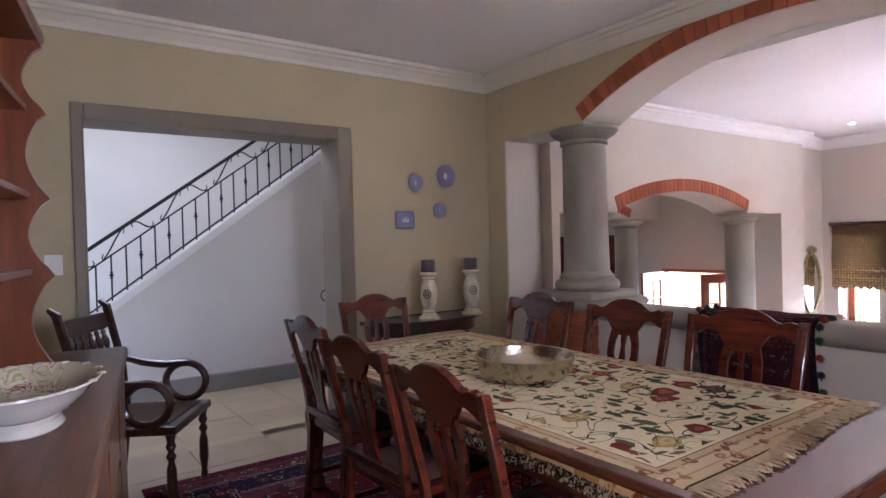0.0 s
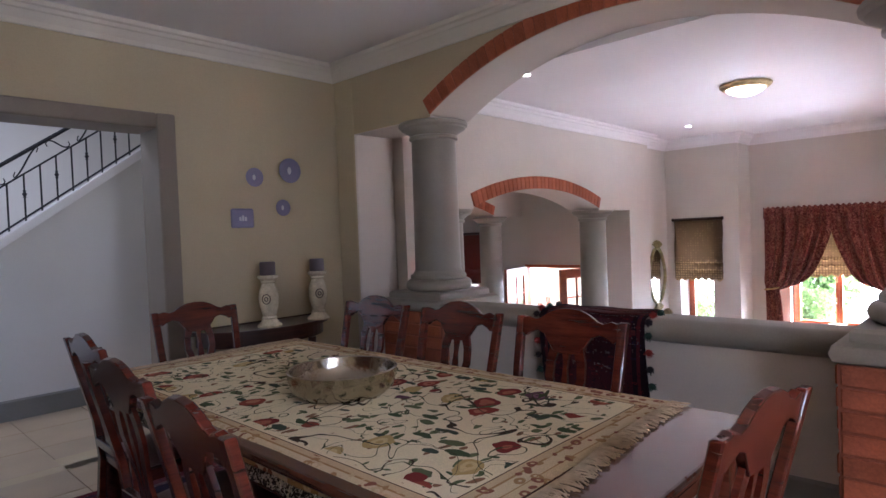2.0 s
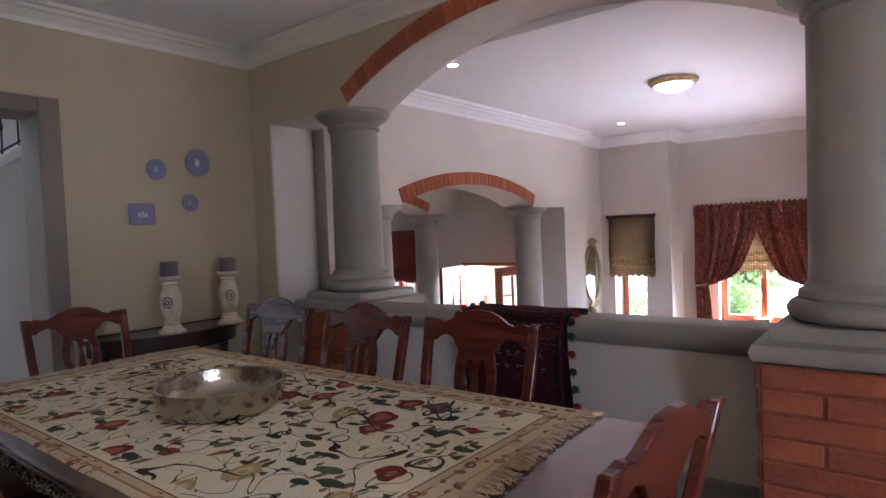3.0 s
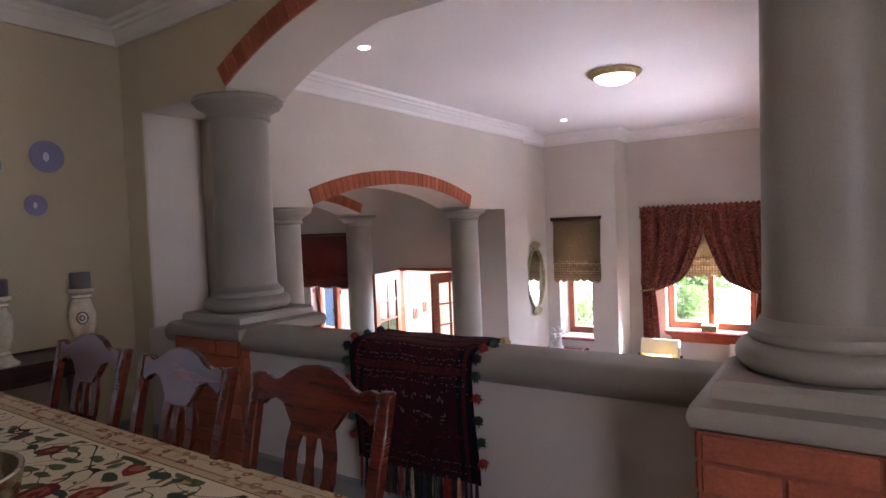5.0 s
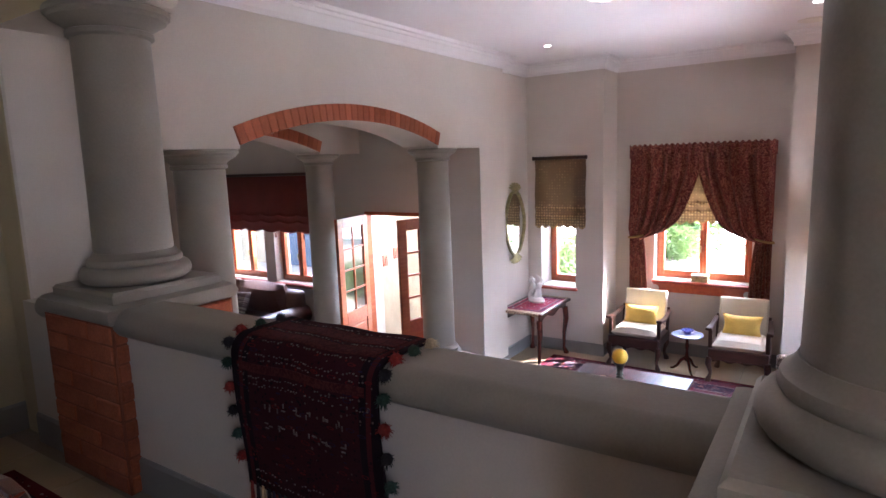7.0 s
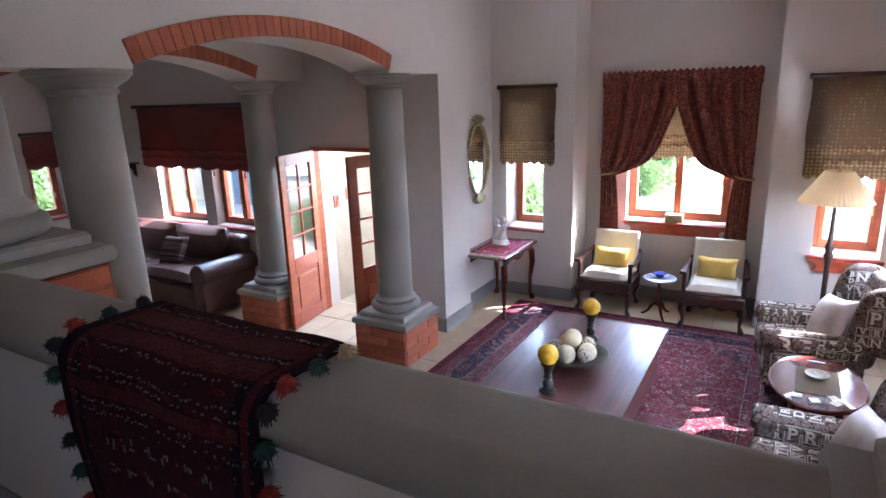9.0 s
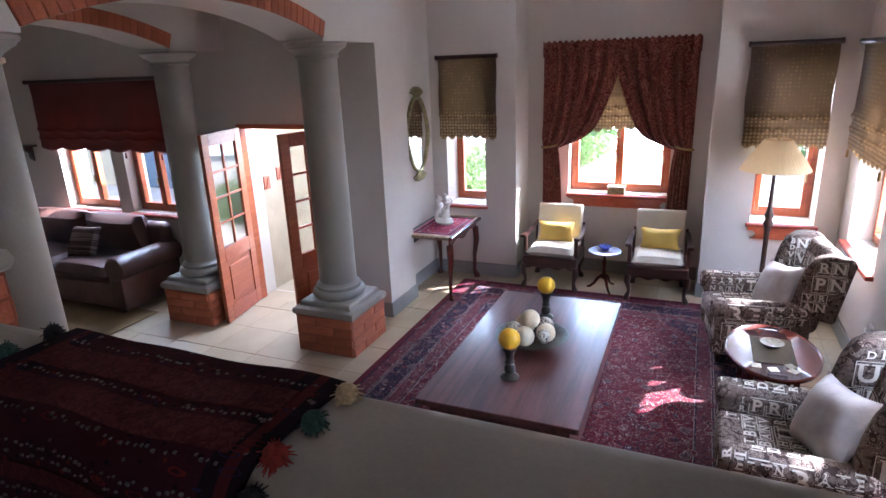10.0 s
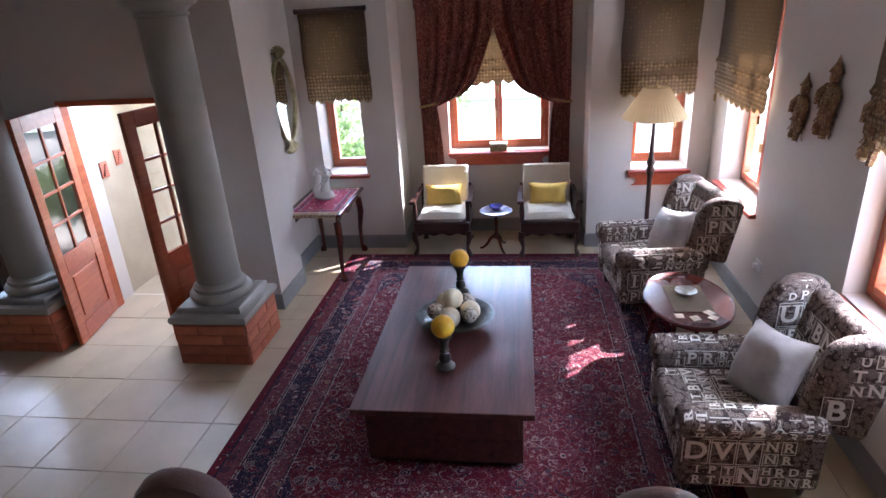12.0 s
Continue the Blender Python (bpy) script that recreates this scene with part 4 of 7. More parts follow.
CREAM, TAN, BROWN = (0.76, 0.67, 0.45), (0.36, 0.22, 0.10), (0.07, 0.035, 0.02)
M_CLOTH = ornate("tapestry_fruit_cloth", 0.60, 1.14,
    [(0.0, (0.55, 0.42, 0.25)), (0.012, BROWN), (0.02, (0.60, 0.46, 0.27)), (0.055, TAN), (0.062, (0.62, 0.50, 0.32)), (0.10, TAN), (0.108, (0.58, 0.44, 0.26)), (0.13, BROWN), (0.136, CREAM)],
    [(26.0, 0.18, 0.42, [TAN, (0.55, 0.42, 0.25), (0.25, 0.10, 0.06)], 0.022, 0.128, (1, 1, 1)),
     (15.0, 0.0, 0.36, [CREAM, (0.09, 0.12, 0.05), CREAM, (0.13, 0.15, 0.07), (0.24, 0.13, 0.07), CREAM], 0.15, 9, (1, 2.1, 1)),
     (9.5, 0.0, 0.36, [CREAM, (0.06, 0.09, 0.04), (0.11, 0.13, 0.06), CREAM, (0.05, 0.07, 0.05), CREAM], 0.15, 9, (2.2, 1, 1)),
     (6.6, 0.0, 0.36, [(0.24, 0.04, 0.025), CREAM, (0.28, 0.06, 0.035), (0.46, 0.33, 0.13), CREAM, (0.20, 0.03, 0.025), (0.12, 0.05, 0.07), CREAM], 0.17, 9, (1, 1.25, 1)),
     (6.6, 0.10, 0.22, [(0.42, 0.15, 0.09), CREAM, (0.46, 0.19, 0.10), (0.60, 0.46, 0.22), CREAM, (0.38, 0.12, 0.07), (0.22, 0.11, 0.14), CREAM], 0.17, 9, (1, 1.25, 1))],
    0.035, lines=[(3.4, 0.007, (0.05, 0.035, 0.02), 0.15), (5.2, 0.006, (0.06, 0.07, 0.03), 0.15)])
RED, NAVY, ROSE, IVORY = (0.088, 0.006, 0.013), (0.013, 0.010, 0.026), (0.11, 0.028, 0.034), (0.27, 0.20, 0.175)
RUG_MOTIFS = [
    (62.0, 0.0, 0.24, [IVORY, RED, ROSE, NAVY, RED, ROSE, NAVY], 0.02, 9, (1, 1, 1)),
    (27.0, 0.14, 0.27, [NAVY, RED, ROSE, NAVY, RED, IVORY], 0.03, 9, (1, 1, 1)),
    (9.5, 0.0, 0.30, [NAVY, ROSE, RED, NAVY, RED], 0.08, 9, (1, 1, 1)),
    (9.5, 0.0, 0.13, [ROSE, IVORY, RED, (0.20, 0.10, 0.05)], 0.08, 9, (1, 1, 1)),
    (9.5, 0.30, 0.345, [IVORY, ROSE, IVORY, ROSE, RED], 0.08, 9, (1, 1, 1)),
    (9.5, 0.18, 0.215, [IVORY, NAVY, ROSE, IVORY], 0.08, 9, (1, 1, 1)),
]
RUG_BANDS = [(0.0, RED), (0.06, NAVY), (0.075, ROSE), (0.18, IVORY), (0.19, NAVY), (0.20, IVORY), (0.21, NAVY), (0.38, IVORY), (0.39, NAVY), (0.40, IVORY), (0.41, ROSE), (0.51, NAVY), (0.52, IVORY), (0.53, RED)]
M_RUG_L = ornate("persian_rug_red", 2.24, 1.625, RUG_BANDS, RUG_MOTIFS, 0.014, 0.95, 260, lines=[(9.0, 0.007, IVORY, 0.53), (14.0, 0.012, NAVY, 0.02), (21.0, 0.011, ROSE, 0.07), (17.0, 0.008, IVORY, 0.21)], corner=(0.53, 0.62, NAVY))
M_RUG_D = ornate("persian_rug_dark", 1.35, 1.9, RUG_BANDS, RUG_MOTIFS, 0.02, 0.95, 260)
M_RUNNER = ornate("table_runner_red", 0.42, 0.26, [(0.0, (0.4, 0.33, 0.3)), (0.012, (0.20, 0.014, 0.03)), (0.05, NAVY), (0.07, (0.26, 0.10, 0.11)), (0.09, (0.20, 0.012, 0.03))], [(28.0, 0.1, 0.32, [NAVY, (0.26, 0.10, 0.11), (0.42, 0.34, 0.32), (0.04, 0.04, 0.12)], 0.015, 9, (1, 1, 1)), (14.0, 0.0, 0.14, [(0.42, 0.34, 0.32), NAVY], 0.05, 9, (1, 1, 1))], 0.01)
DK = (0.012, 0.006, 0.010)

# ---- dining room things ----
rug = tagged(part("rug", box(-1.35, 1.35, -1.9, 1.9, 0, 0.008, 0.002), M_RUG_D, m=pose(2.15, 2.12, FD)), "dark red and navy patterned rug under the dining table", "rug")

table = thing("dining_table", pose(2.06, 2.22, FD), "dark polished wooden dining table half covered by a tapestry cloth", "table")
part("tabletop", box(-0.57, 0.57, -1.30, 1.30, 0.715, 0.745, 0.012, 3), M_TABLE, table, "glossy dark wooden top")
for x in (-0.50, 0.50):
    part("apron", box(x - 0.012, x + 0.012, -1.17, 1.17, 0.61, 0.7145, 0.003), M_TABLE, table)
for y in (-1.22, 1.22):
    part("apron", box(-0.44, 0.44, y - 0.012, y + 0.012, 0.61, 0.7145, 0.003), M_TABLE, table)
leg_prof = [(0.028, 0), (0.045, 0.015), (0.045, 0.05), (0.03, 0.08), (0.036, 0.2), (0.052, 0.36), (0.055, 0.42), (0.035, 0.46), (0.05, 0.48), (0.05, 0.50), (0.038, 0.51)]
for x in (-0.48, 0.48):
    for y in (-1.2, 1.2):
        bm = lathe(leg_prof, 16)
        box(-0.045, 0.045, -0.045, 0.045, 0.51, 0.7145, 0.004, bm=bm)
        part("leg", moved(bm, Matrix.Translation((x, y, 0.008))), M_TABLE, table, smooth=True)


def cloth_place(u, v):
    """The cloth lies on the top and hangs over its long edge."""
    s, y = u * 1.165 - 0.60, (v - 0.5) * 2.28
    y += 0.012 * math.sin(s * 6) + 0.05 * (s + 0.6) * (1 if v < 0.5 else 0)
    edge = -0.525
    if s > edge:
        return (s, y, 0.004 + 0.0012 * math.sin(9 * s + 4 * y))
    over = edge - s
    return (edge - 0.012 - 0.004 * math.sin(20 * y), y, 0.004 - over - 0.004 * math.sin(11 * y))


cl = tagged(part("tablecloth", sheet(40, 60, cloth_place, 0.004), M_CLOTH, smooth=True, m=pose(2.06, 2.28, FD + 0.746)), "cream tapestry tablecloth with fruit motifs and fringed ends", "tablecloth")
random.seed(4)
M_FRINGE = material("fringe_cream", (0.5, 0.38, 0.24), 0.9, vary=0.2, scale=40)
for v, s in ((0, -1), (1, 1)):
    bm = bmesh.new()
    for i in range(190):
        x, y, z = cloth_place((i + 0.5) / 190, v)
        if z < 0:
            continue
        ln = 0.05 + 0.02 * random.random()
        tube([(x, y, z + 0.003), (x + random.uniform(-0.008, 0.008), y + s * ln * 0.6, z + 0.004), (x + random.uniform(-0.014, 0.014), y + s * ln, z + 0.001)], 0.0021, 4, bm=bm)
    part("end_fringe", bm, M_FRINGE, cl)
bm = bmesh.new()
for i in range(230):
    x, y, z = cloth_place(0, (i + 0.5) / 230)
    a = random.uniform(-0.01, 0.01)
    tube([(x, y, z + 0.01), (x - 0.008, y + a, z - 0.012), (x - 0.004, y + 2 * a, z - 0.028)], 0.0042, 4, bm=bm)
part("side_fringe", bm, pattern("fringe_black_cream", [(0.0, (0.02, 0.018, 0.016)), (0.52, (0.45, 0.40, 0.30))], 60, 0, kind="noise"), cl)

bm = lathe([(0.10, 0.0), (0.165, 0.004), (0.195, 0.03), (0.205, 0.07), (0.21, 0.098), (0.206, 0.102), (0.198, 0.098), (0.192, 0.07), (0.18, 0.035), (0.155, 0.014), (0.02, 0.010)], 48)
bowl = tagged(part("bowl", bm, None, smooth=True, m=pose(2.03, 2.22, FD + 0.752)), "hammered silver metal bowl on the tablecloth", "bowl")
M_HAMMER = material("hammered_bowl", (0.50, 0.45, 0.36), 0.24, metal=1.0, vary=0.08, scale=6)
nt = M_HAMMER.node_tree
v = nt.nodes.new("ShaderNodeTexVoronoi")
v.inputs["Scale"].default_value = 55
b = nt.nodes.new("ShaderNodeBump")
b.inputs["Strength"].default_value, b.inputs["Distance"].default_value = 0.35, 0.003
tc = nt.nodes.new("ShaderNodeTexCoord")
nt.links.new(tc.outputs["Object"], v.inputs["Vector"])
nt.links.new(v.outputs["Distance"], b.inputs["Height"])
nt.links.new(b.outputs[0], nt.nodes["Principled BSDF"].inputs["Normal"])
bowl.data.materials[0] = M_HAMMER


def strip(points, width, depth, y=0.0):
    """A flat curved slat of given widths along (x, z) points."""
    left, right = [], []
    for i, (x, z) in enumerate(points):
        a = points[max(0, i - 1)]
        b_ = points[min(len(points) - 1, i + 1)]
        t = Vector((b_[0] - a[0], b_[1] - a[1])).normalized()
        w = width[i] if isinstance(width, (list, tuple)) else width
        left.append((x - t.y * w / 2, z + t.x * w / 2))
        right.append((x + t.y * w / 2, z - t.x * w / 2))
    return moved(prism(left + right[::-1], depth), Matrix.Translation((0, y, 0)))


def dining_chair():
    """Chair with a shaped crest, pierced splat and drop-in seat; faces +y."""
    c = thing("dining_chair", pose(0, 0, 0), "mahogany dining chair with a pierced splat back", "chair", "chairs round the dining table")
    lean = Matrix.Translation((0, -0.20, 0.44)) @ Matrix.Rotation(radians(11), 4, "X") @ Matrix.Translation((0, 0.20, -0.44))
    part("seat", moved(box(-0.225, 0.225, -0.20, 0.24, 0.40, 0.445, 0.010), Matrix.Identity(4)), M_MAHOG, c)
    part("seat_pad", moved(cushion(0.40, 0.39, 0.07), Matrix.Translation((0, 0.02, 0.452))), M_LEATHER, c, "dark seat pad", smooth=True)
    for s in (-1, 1):
        path = [(s * 0.205, -0.235, 0.0), (s * 0.205, -0.215, 0.2), (s * 0.207, -0.20, 0.42), (s * 0.212, -0.215, 0.58), (s * 0.222, -0.262, 0.78), (s * 0.228, -0.305, 0.955)]
        own = bmesh.new()
        last = None
        for x, y, z in path:
            ring = [own.verts.new((x + dx * 0.019, y + dy * 0.014, z)) for dx, dy in ((-1, -1), (1, -1), (1, 1), (-1, 1))]
            if last:
                for k in range(4):
                    own.faces.new((last[k], last[(k + 1) % 4], ring[(k + 1) % 4], ring[k]))
            else:
                own.faces.new(ring[::-1])
            last = ring
        own.faces.new(last)
        bmesh.ops.bevel(own, geom=own.edges[:], offset=0.004, segments=1, affect="EDGES")
        part("back_post", own, M_MAHOG, c, smooth=True)
        leg = lathe([(0.014, 0), (0.02, 0.01), (0.018, 0.05), (0.024, 0.25), (0.028, 0.30), (0.02, 0.32), (0.028, 0.335)], 12)
        box(-0.024, 0.024, -0.024, 0.024, 0.335, 0.3995, 0.003, bm=leg)
        part("leg", moved(leg, Matrix.Translation((s * 0.195, 0.205, 0))), M_MAHOG, c, smooth=True)
        part("stretcher", box(s * 0.2 - 0.009, s * 0.2 + 0.009, -0.2, 0.19, 0.14, 0.165, 0.003), M_MAHOG, c)
    top = [(0.0, 1.005), (0.05, 1.0), (0.09, 0.985), (0.125, 0.962), (0.15, 0.955), (0.185, 0.965), (0.212, 0.958)]
    low = [(0.212, 0.90), (0.195, 0.885), (0.175, 0.90), (0.14, 0.912), (0.105, 0.90), (0.075, 0.86), (0.055, 0.835), (0.0, 0.83)]
    right = top + low
    outline = right + [(-x, z) for x, z in reversed(right[1:-1])]
    part("crest_rail", moved(moved(prism(outline, 0.024, bevel=0.004), Matrix.Translation((0, -0.212, 0))), lean), M_MAHOG, c)
    for s in (-1, 1):
        pts = [(s * 0.05, 0.86), (s * 0.068, 0.80), (s * 0.070, 0.74), (s * 0.045, 0.66), (s * 0.03, 0.58), (s * 0.042, 0.50)]
        part("splat", moved(strip(pts, [0.042, 0.036, 0.034, 0.034, 0.03, 0.045], 0.014, -0.207), lean), M_MAHOG, c)
    pts = [(0.0, 0.84), (0.0, 0.78), (0.0, 0.70), (0.0, 0.60), (0.0, 0.50)]
    part("splat", moved(strip(pts, [0.03, 0.016, 0.034, 0.02, 0.034], 0.014, -0.2065), lean), M_MAHOG, c)
    part("shoe_rail", moved(box(-0.20, 0.20, -0.215, -0.19, 0.475, 0.515, 0.003), lean), M_MAHOG, c)
    return c


CH = FD + 0.009
c0 = dining_chair()
c0.matrix_basis = pose(1.515, 1.70, CH, 0, 0, -92)
for x, y, a in ((1.58, 2.37, -88), (1.69, 3.055, -91)):
    copy_thing(c0, pose(x, y, CH, 0, 0, a))
for x, y, a in ((2.40, 2.80, 91), (2.385, 2.20, 89), (2.385, 1.62, 90)):
    copy_thing(c0, pose(x, y, CH, 0, 0, a) @ Matrix.Diagonal((1, 1, 1.03, 1)))
copy_thing(c0, pose(2.17, 3.52, CH, 0, 0, 178))
copy_thing(c0, pose(2.0, 1.03, CH, 0, 0, -4))


def dresser():
    """Sideboard with a plate rack whose side panels have scalloped fronts."""
    d = thing("dresser", pose(0.25, 2.42, FD, 0, 0, -9), "orange-brown wooden dresser with a scalloped plate rack", "dresser")
    part("body", box(-0.30, 0.245, -0.90, 0.86, 0.08, 0.875, 0.006), M_DRESSER, d)
    part("top", box(-0.32, 0.275, -0.93, 0.885, 0.8755, 0.925, 0.014, 3), M_DRESS_TOP, d, "dark brown polished top")
    for k in range(3):
        y = -0.58 + 0.56 * k
        part("door", box(0.2455, 0.262, y - 0.255, y + 0.255, 0.12, 0.62, 0.006), M_DRESSER, d)
        part("drawer", box(0.2455, 0.262, y - 0.255, y + 0.255, 0.645, 0.85, 0.006), M_DRESSER, d)
    for y in (-0.86, 0.80):
        for x in (-0.26, 0.21):
            part("foot", lathe([(0.03, 0), (0.045, 0.03), (0.04, 0.0795)], 14), M_DRESSER, d, m=Matrix.Translation((x, y, 0)))
    pts = [(-0.30, 0.925), (0.035, 0.925)]
    lobes = [(0.925, 1.28, 0.06), (1.28, 1.56, 0.055), (1.56, 1.88, 0.05), (1.88, 2.12, 0.05)]
    for z0, z1, deep in lobes:
        for i in range(1, 13):
            t = i / 12
            dip = deep * math.sin(math.pi * min(1.0, t * 1.12)) if t < 0.88 else -0.022 * math.sin(math.pi * (t - 0.88) / 0.12)
            pts.append((0.035 - 0.016 * (z0 - 0.925) - dip, z0 + (z1 - z0) * t))
    pts.append((-0.30, 2.12))
    for y in (-0.86, 0.60):
        part("side_panel", moved(prism(pts, 0.028), Matrix.Translation((0, y, 0))), M_DRESSER, d)
    for z in (1.27, 1.55, 1.87):
        part("shelf", box(-0.275, -0.015, -0.8315, 0.5995, z - 0.012, z + 0.012, 0.004), M_DRESSER, d)
    part("back", box(-0.30, -0.276, -0.8315, 0.5995, 0.926, 2.12), M_DRESSER, d)
    part("cornice", box(-0.32, 0.04, -0.89, 0.66, 2.1205, 2.17, 0.012), M_DRESSER, d)
    return d


M_DRESSER = wood("dresser_wood", (0.14, 0.034, 0.011), (0.23, 0.062, 0.020), 0.35, stretch=(12, 12, 1), coat=0.25)
M_DRESS_TOP = wood("dresser_top_wood", (0.10, 0.036, 0.017), (0.19, 0.075, 0.036), 0.42, stretch=(12, 1, 12), coat=0.1)
dresser()
M_PLATTER = pattern("platter_leaf_glaze", [(0.0, (0.55, 0.50, 0.40)), (0.52, (0.35, 0.34, 0.16)), (0.56, (0.62, 0.58, 0.48)), (0.66, (0.28, 0.10, 0.06)), (0.69, (0.62, 0.58, 0.48))], 12, 0, 0.2, kind="noise", weave=10, bump=0.02)
pl = thing("footed_platter", pose(0.29, 2.08, FD + 0.9255, 0, 0, -9), "white footed ceramic platter with leaf decoration on the dresser", "platter")
part("foot", lathe([(0.095, 0), (0.10, 0.005), (0.09, 0.02), (0.095, 0.0345)], 48, sx=0.82, sy=1.2), M_CERAMIC, pl, smooth=True)
dish = part("dish", lathe([(0.095, 0.035), (0.13, 0.05), (0.165, 0.08), (0.185, 0.10), (0.20, 0.108), (0.199, 0.113), (0.18, 0.107), (0.155, 0.085), (0.12, 0.062), (0.02, 0.055)], 48, sx=0.82, sy=1.2), [M_CERAMIC], pl, "scalloped dish painted with leaves", smooth=True)
dish.data.materials.append(M_PLATTER)
for f in dish.data.polygons:
    if f.normal.z > 0.5:
        f.material_index = 1
for k in range(16):
    a = 2 * math.pi * k / 16
    part("rim_bead", lathe([(0.002, 0.106), (0.011, 0.109), (0.010, 0.114), (0.002, 0.1155)], 8), M_CERAMIC, pl, m=Matrix.Translation((0.82 * 0.197 * math.cos(a), 1.2 * 0.197 * math.sin(a), 0)), smooth=True)


def armchair():
    """Old open armchair with scrolled arms, turned legs and a cane seat; faces +y."""
    a = thing("armchair", pose(0.84, 3.92, FD + 0.001, 0, 0, -122), "dark carved wooden armchair with ring arms and cane seat", "armchair")
    part("seat_frame", box(-0.27, 0.27, -0.24, 0.24, 0.40, 0.445, 0.01), M_DARKW, a)
    part("cane_seat", box(-0.22, 0.22, -0.19, 0.19, 0.4455, 0.45), pattern("cane", [(0.0, (0.30, 0.2, 0.09)), (0.35, (0.08, 0.05, 0.03))], 90, 0, randomness=0.1), a, "woven cane")
    turned = [(0.012, 0), (0.02, 0.015), (0.016, 0.05), (0.026, 0.12), (0.024, 0.22), (0.014, 0.26), (0.026, 0.285), (0.014, 0.31), (0.026, 0.335), (0.018, 0.36), (0.028, 0.3995)]
    for s in (-1, 1):
        part("leg", lathe(turned, 14), M_DARKW, a, m=Matrix.Translation((s * 0.235, 0.20, 0)), smooth=True)
        post = tube([(s * 0.22, -0.26, 0), (s * 0.22, -0.22, 0.4), (s * 0.235, -0.25, 0.7), (s * 0.245, -0.33, 1.02), (s * 0.245, -0.37, 1.05)], [0.02, 0.024, 0.022, 0.024, 0.012], 8)
        part("back_post", post, M_DARKW, a, smooth=True)
        ring = [(s * 0.265, 0.10 + 0.115 * math.cos(t), 0.56 + 0.105 * math.sin(t)) for t in [2 * math.pi * i / 26 for i in range(26)]]
        arm = tube(ring, 0.021, 8, closed=True)
        tube([(s * 0.265, 0.10, 0.665), (s * 0.262, -0.03, 0.66), (s * 0.25, -0.14, 0.68), (s * 0.24, -0.26, 0.72)], [0.02, 0.022, 0.022, 0.018], 8, bm=arm)
        tube([(s * 0.262, 0.14, 0.46), (s * 0.26, 0.13, 0.43)], 0.02, 8, bm=arm)
        part("arm", arm, M_DARKW, a, smooth=True)
    lean = Matrix.Translation((0, -0.24, 0.55)) @ Matrix.Rotation(radians(14), 4, "X") @ Matrix.Translation((0, 0.24, -0.55))
    part("crest_rail", moved(box(-0.22, 0.22, -0.255, -0.22, 0.90, 0.995, 0.012), lean), M_DARKW, a)
    part("lower_rail", moved(box(-0.22, 0.22, -0.25, -0.225, 0.70, 0.75, 0.008), lean), M_DARKW, a)
    sp = [(0.008, 0.749), (0.016, 0.775), (0.009, 0.79), (0.02, 0.82), (0.02, 0.84), (0.009, 0.87), (0.014, 0.885), (0.008, 0.901)]
    for i in range(6):
        part("spindle", moved(moved(lathe(sp, 10), Matrix.Translation((-0.175 + 0.07 * i, -0.237, 0))), lean), M_DARKW, a, smooth=True)


armchair()

# half-round console with two candle holders in the corner
con = thing("half_round_table", pose(2.98, 4.13, FD), "dark wooden half-round table against the dining wall", "table")
half = [(0.55 * math.cos(t), -0.40 * math.sin(t)) for t in [math.pi * i / 24 for i in range(25)]]


def half_slab(scale, z0, z1):
    own = bmesh.new()
    f = own.faces.new([own.verts.new((x * scale, 0.40 + y * scale - 0.02, z0)) for x, y in half])
    g = bmesh.ops.extrude_face_region(own, geom=[f])
    bmesh.ops.translate(own, vec=(0, 0, z1 - z0), verts=[q for q in g["geom"] if isinstance(q, bmesh.types.BMVert)])
    return own


part("tabletop", half_slab(1.0, 0.70, 0.728), M_DARKW, con)
part("apron", half_slab(0.92, 0.61, 0.6995), M_DARKW, con)
part("gallery", moved(tube([(-0.5, 0.37, 0.735), (0.5, 0.37, 0.735)], 0.006, 6), Matrix.Identity(4)), M_DARKW, con)
for x, y in ((-0.42, 0.33), (0.42, 0.33), (-0.24, 0.06), (0.24, 0.06)):
    part("leg", lathe([(0.012, 0), (0.02, 0.02), (0.016, 0.08), (0.026, 0.45), (0.03, 0.6095)], 12), M_DARKW, con, m=Matrix.Translation((x, y, 0)), smooth=True)


def candle_holder(m):
    h = thing("candle_holder", m, "cream crackled ceramic candle holder with a grey candle", "candle holder", "pair of candle holders")
    part("body", lathe([(0.078, 0), (0.08, 0.012), (0.06, 0.03), (0.045, 0.055), (0.05, 0.062), (0.04, 0.075), (0.05, 0.10), (0.062, 0.15), (0.066, 0.2), (0.058, 0.25), (0.044, 0.285), (0.04, 0.30), (0.05, 0.308), (0.042, 0.32), (0.064, 0.335), (0.068, 0.35), (0.06, 0.356)], 32), M_CERAMIC_Y, h, smooth=True)
    part("candle", lathe([(0.048, 0.356), (0.05, 0.36), (0.05, 0.44), (0.045, 0.447), (0.01, 0.442)], 28), M_CANDLE, h, "grey pillar candle", smooth=True)
    bm = bmesh.new()
    for face in (-2.35, 0.8):
        for r, n in ((0.026, 14), (0.011, 8)):
            ring = [(0.0665 * math.cos(face + r / 0.066 * math.cos(2 * math.pi * q / n)), 0.0665 * math.sin(face + r / 0.066 * math.cos(2 * math.pi * q / n)), 0.195 + 1.25 * r * math.sin(2 * math.pi * q / n)) for q in range(n)]
            tube(ring, 0.0035, 5, bm=bm, closed=True)
    part("relief", bm, M_DARKW, h)
    return h


candle_holder(pose(2.89, 4.22, FD + 0.729) @ Matrix.Diagonal((1.1, 1.1, 1.04, 1)))
candle_holder(pose(3.31, 4.22, FD + 0.729, 0, 0, 20) @ Matrix.Diagonal((1.1, 1.1, 1.04, 1)))


